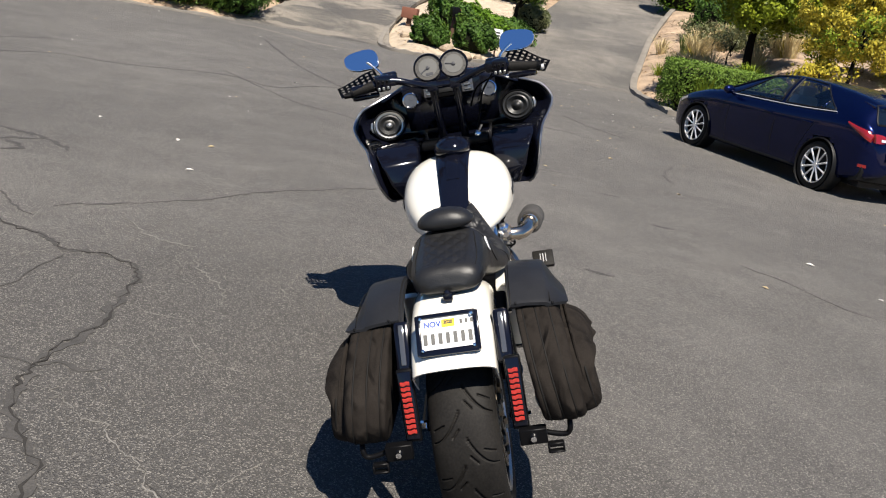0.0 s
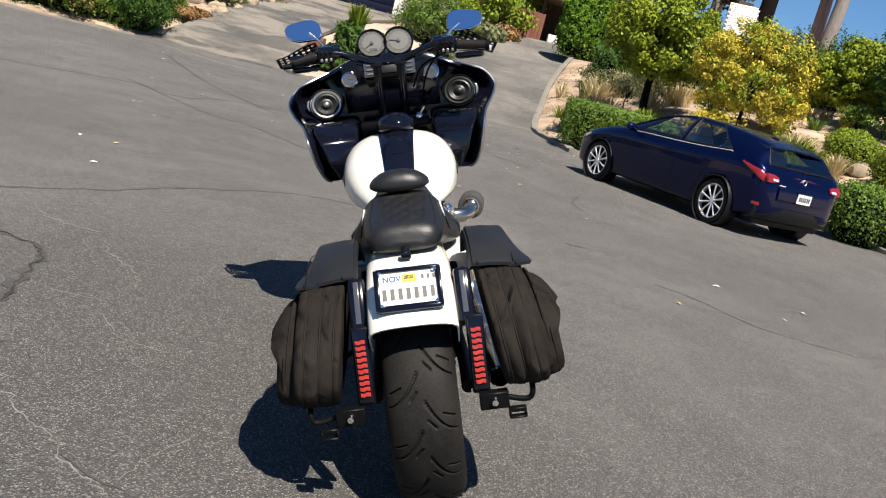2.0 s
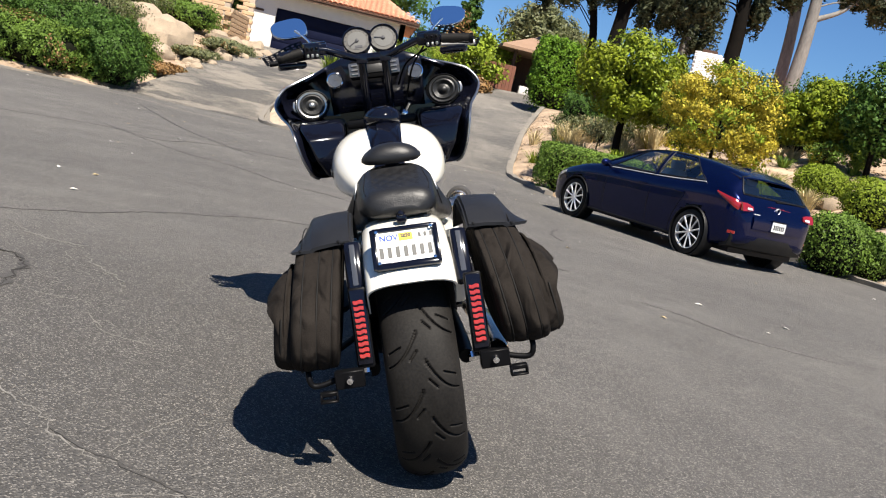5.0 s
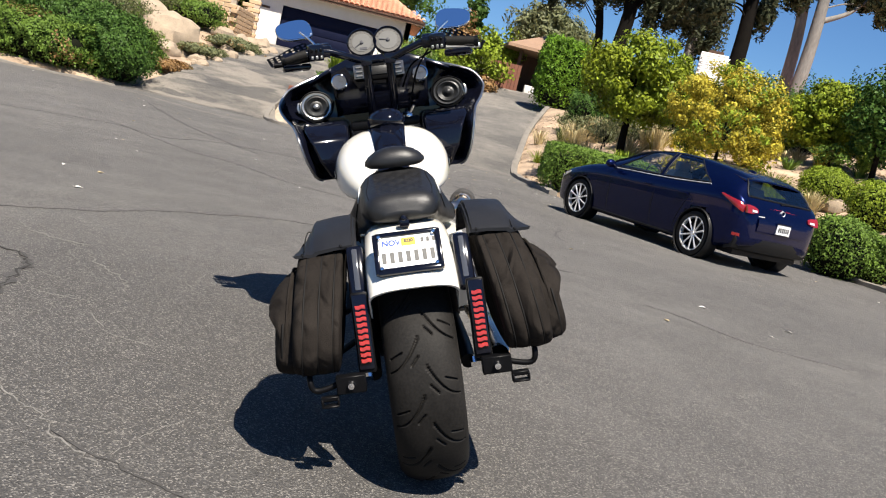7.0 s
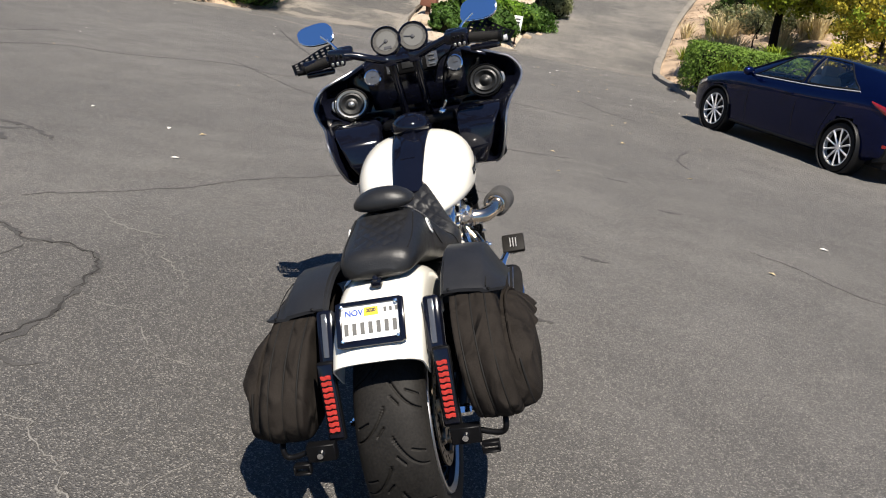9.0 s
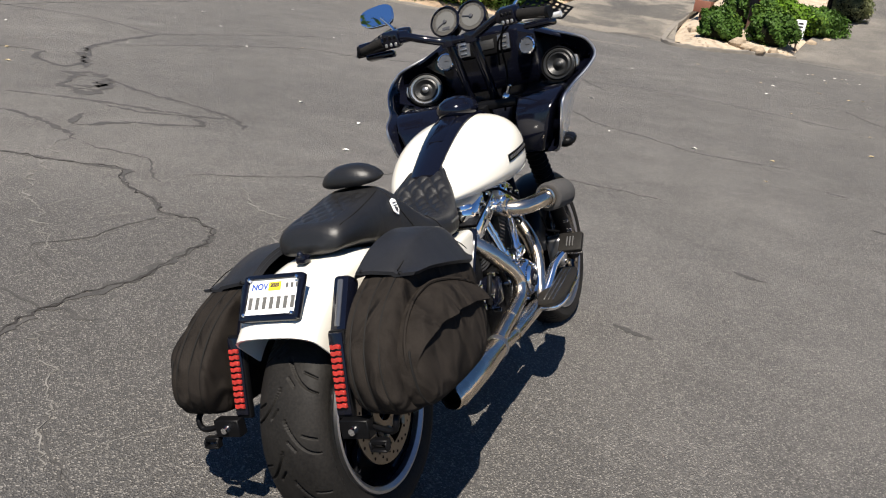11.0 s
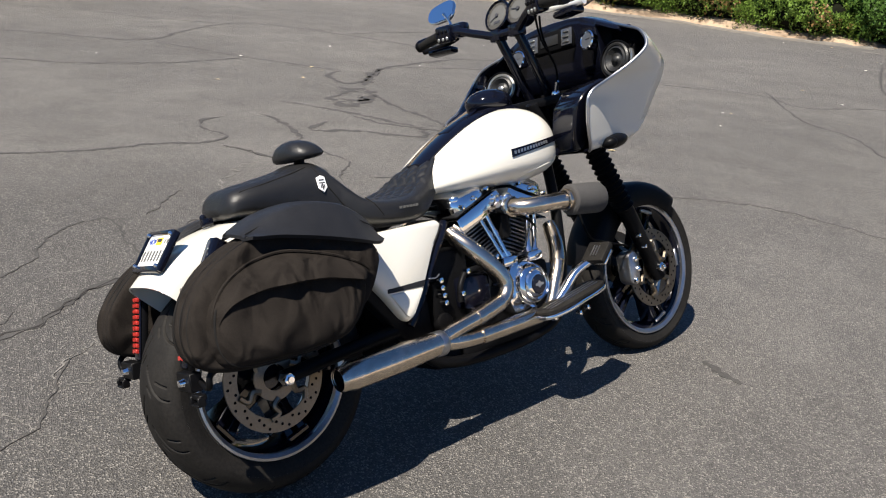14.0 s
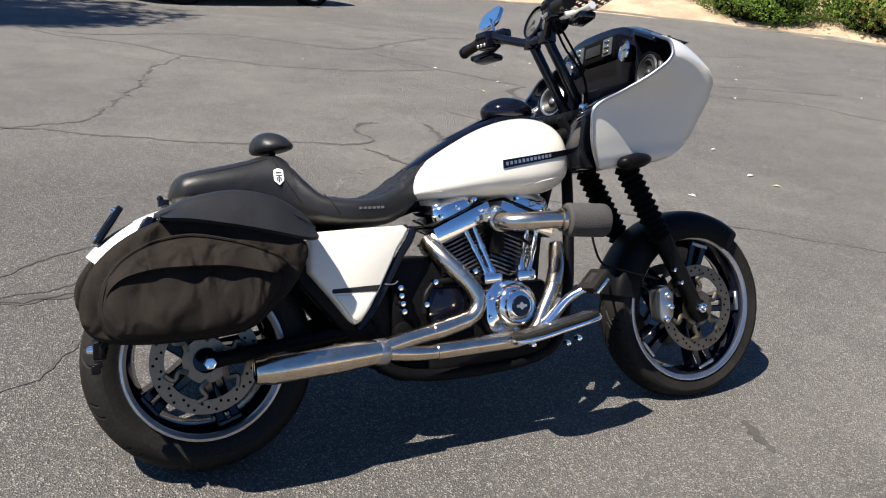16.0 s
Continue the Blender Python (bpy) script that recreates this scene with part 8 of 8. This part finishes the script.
roof = part("roof", add(([(-7.8, GY - 0.66, GZ + 3.05), (2.0, GY - 0.66, GZ + 3.05), (-0.8, GY + 4, GZ + 5.0), (-5.0, GY + 4, GZ + 5.0), (-7.8, GY + 8.6, GZ + 3.05), (2.0, GY + 8.6, GZ + 3.05)], [(0, 1, 2, 3), (5, 4, 3, 2), (4, 0, 3), (1, 5, 2)])), TILE, garage)
roof_tiles(roof, -7.8, 2.0, GY - 0.7, GZ + 3.08, 4.6, 1.95, TILE, 0.28, "roof_tiles")
part("house_sign", box(-6.5, GY - 0.015, GZ + 1.95, 0.5, 0.02, 0.12), DARK_WOOD, garage)
part("wall_lantern", turned([(0.0, 0.0), (0.1, 0.03), (0.08, 0.3), (0.13, 0.32), (0.0, 0.45)], 8, "z", (-7.4, GY - 0.3, GZ + 2.2)), DARK_WOOD, garage)

# tan brick wall beside the garage, laid in courses
brick_wall = thing("brick_wall", pose(0, 0, 0), "stepped tan brick garden wall with a square pillar", "wall", kind="structure")
bx0, by0 = spot(-8.9, 42.0)[:2]
bx1, by1 = spot(-6.6, 41.5)[:2]
bx2, by2 = spot(-5.5, 45.0)[:2]
brick_me = mesh_of("brick", box(0, 0, 0, 0.58, 0.3, 0.19), BRICK, bevel=0.02, segments=1)


for i, (x, y, r, h) in enumerate(((-10.5, 45.5, 1.2, 1.9), (-8.6, 46.3, 1.2, 2.0), (-12.8, 45.0, 1.5, 2.0), (-15.5, 43.5, 1.6, 2.0))):
    clipped("wall_shrub", (x, y, z_at(x, y) - 0.2), (r, 0.9, h), LEAF_MID, "olive green shrub growing over the garden wall", 660 + i, round_=2.3, n=9000, size=0.07, wobble=0.2, category="shrub", extra=LEAF_GREY)


def lay(ax, ay, bx, by, z0, z1, h):
    length = math.hypot(bx - ax, by - ay)
    turn = math.degrees(math.atan2(by - ay, bx - ax))
    part("mortar", moved(box(length / 2, 0, h / 2 - 0.3, length, 0.24, h + 0.6), pose(ax, ay, min(z0, z1), 0, 0, turn)), MORTAR, brick_wall)
    for c in range(int(h / 0.2)):
        for k in range(int(length / 0.6) + 1):
            s = 0.6 * k + (0.3 if c % 2 else 0)
            if s > length:
                continue
            ob = new("brick", brick_me)
            ob.parent = brick_wall
            ob.matrix_basis = pose(ax + (bx - ax) * s / length, ay + (by - ay) * s / length, min(z0, z1) + 0.1 + 0.2 * c, 0, 0, turn)


zb = z_at(bx1, by1)
lay(bx0, by0, bx1, by1, zb, zb, 2.0)
lay(bx1, by1, bx2, by2, zb, zb, 1.6)
lay(bx2 - 0.3, by2, bx2 + 0.25, by2, zb + 0.3, zb + 0.3, 2.2)

# carport with a brown roof and a red-brown fence at the top of the east driveway
cx, cy, cz = spot(12.7, 45.0)
cz = z_at(7.2, 42) - 0.1
carport = thing("carport", pose(cx, cy, cz), "dark carport with a low brown shingled hip roof", "carport")
part("wall", add(box(1.2, 2.4, 1.2, 5.0, 0.2, 2.6), box(3.6, 0.4, 1.2, 0.2, 4.0, 2.6)), DARK_WOOD, carport)
part("post", box(-0.75, -0.4, 1.1, 0.16, 0.16, 2.4), DARK_WOOD, carport)
part("roof", ([(-1.6, -1.2, 2.4), (4.6, -1.2, 2.4), (4.6, 4.6, 2.4), (-1.6, 4.6, 2.4), (1.3, 1.7, 3.7), (2.0, 1.7, 3.7), (-1.6, -1.2, 2.25), (4.6, -1.2, 2.25), (4.6, 4.6, 2.25), (-1.6, 4.6, 2.25)], [(0, 1, 5, 4), (1, 2, 5), (2, 3, 4, 5), (3, 0, 4), (6, 7, 1, 0), (7, 8, 2, 1), (8, 9, 3, 2), (9, 6, 0, 3), (9, 8, 7, 6)]), BROWN_TILE, carport)
part("trash_box", box(0.1, -0.2, 0.35, 0.5, 0.3, 0.5), STUCCO, carport, "pale box by the carport post", bevel=0.02)
fence = thing("wood_fence", pose(*spot(11.3, 44.0)[:2], z_at(6.5, 42)), "red-brown vertical board fence beside the carport", "fence")
board_me = mesh_of("board", box(0, 0, 0.75, 0.17, 0.03, 1.5), RED_WOOD, bevel=0.006, segments=1)
for k in range(9):
    ob = new("board", board_me)
    ob.parent = fence
    ob.matrix_basis = pose(-0.9 + 0.18 * k, 0, -0.1)

# the east house: tiled roof and a white brick chimney above the shrubs
hx, hy, hz = spot(30.5, 40.0)
hz = 1.0 + 40 * math.tan(radians(6.2))
house = thing("east_house", pose(hx, hy, hz - 4.0, 0, 0, -22), "low house with terracotta tile roof behind shrubs", "house")
part("wall", box(0, 2.5, 0.8, 13.0, 5.0, 4.6), STUCCO, house)
rf = part("roof", ([(-7, -0.6, 3.0), (7, -0.6, 3.0), (7, 5.6, 3.0), (-7, 5.6, 3.0), (-4, 2.5, 4.2), (4, 2.5, 4.2)], [(0, 1, 5, 4), (1, 2, 5), (2, 3, 4, 5), (3, 0, 4), (3, 2, 1, 0)]), TILE, house)
roof_tiles(rf, -7, 7, -0.6, 3.05, 3.1, 1.2, TILE, 0.3, "roof_tiles")
chx, chy, _ = spot(23.9, 38.0)
chz = 6.28
chimney = thing("chimney", pose(chx, chy, 0, 0, 0, -20), "white painted brick chimney with a dark cap", "chimney")
part("stack", box(0, 0, chz / 2, 0.95, 0.7, chz), MORTAR, chimney)
wb_me = mesh_of("brick", box(0, 0, 0, 0.235, 0.11, 0.075), WHITE_BRICK, bevel=0.01, segments=1)
for c in range(14):
    for k in range(5):
        for side in (-1, 1):
            ob = new("brick", wb_me)
            ob.parent = chimney
            ob.matrix_basis = pose(-0.45 + 0.22 * k + (0.05 if c % 2 else -0.03), side * 0.34, chz - 0.05 - 0.085 * c)
    for k in range(3):
        ob = new("brick", wb_me)
        ob.parent = chimney
        ob.matrix_basis = pose(-0.46, -0.23 + 0.24 * k, chz - 0.05 - 0.085 * c, 0, 0, 90)
part("cap", box(0, 0, chz + 0.06, 0.6, 0.5, 0.14), DARK_WOOD, chimney)

# clipped columns and mixed shrubs near the carport
x, y, z = spot(14.75, 38.0)
clipped("tall_hedge", (x, y, z_at(x, y)), (1.02, 0.9, 1.5), LEAF_CYPRESS, "tall clipped bright green cypress hedge", 150, round_=5, n=16000, size=0.07, wobble=0.05)
for i, (az, d, r, rz, m_) in enumerate(((9.2, 43, 1.5, 1.3, LEAF_LIME), (8.0, 45, 1.4, 1.2, LEAF_GREY), (10.2, 46, 1.3, 1.6, LEAF_LIME), (8.8, 40, 0.6, 0.5, LEAF_GREY), (9.9, 41.5, 0.35, 0.3, LEAF_RUST), (7.0, 47, 1.2, 1.2, LEAF_GREY), (6.2, 49, 1.2, 1.5, LEAF_DARK), (7.9, 44.5, 0.7, 1.9, LEAF_RUST))):
    x, y, _ = spot(az, d)
    bush("far_shrub", (x, y, z_at(x, y)), (r, r, rz), m_, {LEAF_LIME: "mounded lime green shrub by the driveway head", LEAF_GREY: "mounded grey-green shrub by the driveway head", LEAF_GOLD: "low golden shrub by the driveway head", LEAF_DARK: "dark green clipped shrub beside the house", LEAF_RUST: "rust-tipped shrub by the driveway head"}[m_], 160 + i, 40, 70, 0.13, 0.45, 0.1, 0.06)
for i, (az, d, h) in enumerate(((7.9, 52, 3.0), (8.35, 52, 2.6), (8.6, 51, 3.2))):
    x, y, _ = spot(az, d)
    bush("slim_cypress", (x, y, z_at(x, y) + 1), (0.5, 0.5, h / 1.6), LEAF_DARK, "slim pointed dark cypress", 180 + i, 40, 60, 0.12, 0.3, 0.2, 0.06, low=-0.95)


def big_tree(name, at, base_r, top, crown_list, label, seed, material, bark, size=0.11, per=130, clump=0.7, droop=0.0, fork=None):
    """A tall tree: leaning trunk, limbs and hanging leaf clumps, each crown (x, y, z, rx, ry, rz, count) from the base."""
    rng = np.random.default_rng(seed)
    ob = thing(name, pose(*at), label, "tree")
    trunk = [tube([(0, 0, -0.6), (top[0] * 0.3 + 0.1, top[1] * 0.3, top[2] * 0.36), (top[0] * 0.62 - 0.1, top[1] * 0.6, top[2] * 0.66), top], [base_r * 1.25, base_r, base_r * 0.8, base_r * 0.5], 12)]
    for fx, fy, fz, s0 in (fork or ()):
        s = Vector(top) * s0
        e = Vector((fx, fy, fz))
        trunk.append(tube([s, s.lerp(e, 0.5) + Vector((0.15, 0, -0.2)), e], [base_r * 0.5, base_r * 0.32, base_r * 0.12], 10))
    qs = []
    for x, y, z, rx, ry, rz, n in crown_list:
        q, cen = clumps(rng, (x, y, z), (rx, ry, rz), int(n * (1 - 0.1 * droop)), clump * (1 - 0.3 * droop), int(per * (1 - 0.25 * droop)), size, 1.0 + 1.6 * droop, long=2.6, fill=0.2)
        qs.append(q)
        for k in rng.choice(len(cen), min(3, len(cen)), replace=False):
            e = Vector(cen[k])
            s = Vector(top) * float(rng.uniform(0.40, 0.72))
            trunk.append(tube([s, s.lerp(e, 0.35) + Vector((0, 0, 0.35)), s.lerp(e, 0.7) + Vector((0, 0, 0.3)), e], [base_r * 0.14, base_r * 0.11, base_r * 0.07, 0.015], 6, 4))
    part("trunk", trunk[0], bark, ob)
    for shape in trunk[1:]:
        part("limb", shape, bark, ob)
    crown_part("crown", np.concatenate(qs), material, ob)
    return ob


def tree_at(az, d):
    x, y, _ = spot(az, d)
    return x, y, z_at(x, y)


big_tree("eucalyptus", tree_at(16.9, 46), 0.21, (-1.3, 0, 9.5), [(-2.6, 0, 5.9, 1.7, 1.6, 0.9, 36), (-0.5, 0, 6.3, 1.2, 1.4, 0.9, 24), (-3.8, 0, 7.2, 1.6, 1.5, 0.8, 22)], "tall eucalyptus with a dark curved trunk and drooping leaves", 200, LEAF_EUC, SHADED_BARK, droop=0.9, clump=0.42, fork=((-3.0, 0, 9.0, 0.55),))
big_tree("eucalyptus", tree_at(17.3, 45), 0.36, (1.3, 0, 10.5), [(1.9, 0, 5.9, 0.9, 1.4, 1.3, 34), (0.3, 0, 6.9, 1.3, 1.5, 0.7, 24), (3.0, 0, 6.6, 1.2, 1.5, 1.0, 28)], "tall eucalyptus with dark forked trunk and drooping leaves", 201, LEAF_EUC, SHADED_BARK, droop=0.9, clump=0.42, fork=((-0.6, 0, 10.0, 0.4), (2.4, 0, 9.5, 0.5)))
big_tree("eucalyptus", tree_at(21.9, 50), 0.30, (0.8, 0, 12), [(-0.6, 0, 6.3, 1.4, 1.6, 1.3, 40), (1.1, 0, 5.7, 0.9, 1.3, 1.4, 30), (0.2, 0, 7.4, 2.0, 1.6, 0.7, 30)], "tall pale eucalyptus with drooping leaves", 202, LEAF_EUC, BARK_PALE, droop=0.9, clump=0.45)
big_tree("eucalyptus", tree_at(24.9, 41), 0.34, (0.5, 0, 10.5), [(-1.5, 0, 5.9, 0.9, 1.2, 1.3, 34), (0.95, 0, 6.2, 0.35, 0.8, 1.1, 14), (0.1, 0, 7.4, 1.4, 1.5, 0.6, 24)], "dark upright eucalyptus with drooping leaves", 203, LEAF_EUC, SHADED_BARK, droop=0.9, clump=0.4)
big_tree("eucalyptus", tree_at(28.25, 42), 0.26, (-0.1, 0, 12), [(-0.6, 0, 7.0, 0.8, 1.2, 0.7, 20), (0.5, 0, 8.0, 1.2, 1.4, 0.7, 22)], "pale-barked eucalyptus standing over the roof", 204, LEAF_EUC, BARK_PALE, droop=0.9, clump=0.4)
big_tree("eucalyptus", tree_at(28.8, 41), 0.28, (0.7, 0, 12), [(2.4, 0, 7.3, 1.1, 1.2, 0.35, 26), (3.6, 0, 6.9, 0.9, 1.0, 0.35, 18)], "pale-barked forked eucalyptus leaning over the roof", 205, LEAF_EUC, BARK_PALE, droop=0.9, clump=0.36, fork=((2.6, 0, 7.6, 0.48),))
big_tree("oak_tree", tree_at(13.4, 62), 0.4, (0, 0, 4.4), [(-0.3, 0, 5.0, 2.4, 2.6, 1.7, 80), (1.8, 0, 4.2, 1.6, 2.0, 1.5, 40)], "broad grey-green oak behind the carport", 206, LEAF_GREY, SHADED_BARK, size=0.15, clump=0.75)
big_tree("oak_tree", tree_at(9.9, 75), 0.3, (0, 0, 1.4), [(0, 0, 1.6, 2.4, 2.6, 1.5, 44)], "distant grey-green tree on the hill", 207, LEAF_GREY, SHADED_BARK, size=0.18, clump=0.9)
for i, (az, d, h, r) in enumerate(((0.5, 72, 7.0, 4.5), (3.2, 70, 8.2, 4.5), (-2.5, 74, 7.0, 4.5), (-6, 70, 6, 4.5), (-10, 66, 6, 4.5), (17.5, 66, 3.0, 3.2), (21.0, 64, 3.2, 3.4))):
    big_tree("hill_tree", tree_at(az, d), 0.4, (0, 0, h * 0.7), [(0, 0, h * 0.8, r, r * 0.8, h * 0.36, 70)], "dense dark green tree on the hill behind the houses", 210 + i, LEAF_DARK if i % 2 else LEAF_MID, SHADED_BARK, size=0.2, clump=1.0, per=70)

# a street tree that shades the far side of the road
big_tree("street_tree", (-11.0, -5.6, 0.0), 0.2, (0, 0, 7.6), [(0, 0, 8.9, 2.2, 2.0, 1.5, 60), (0.9, 0.4, 8.0, 1.2, 1.2, 0.9, 24)], "green street tree across the road", 240, LEAF_MID, SHADED_BARK, size=0.11, clump=0.55, per=70)
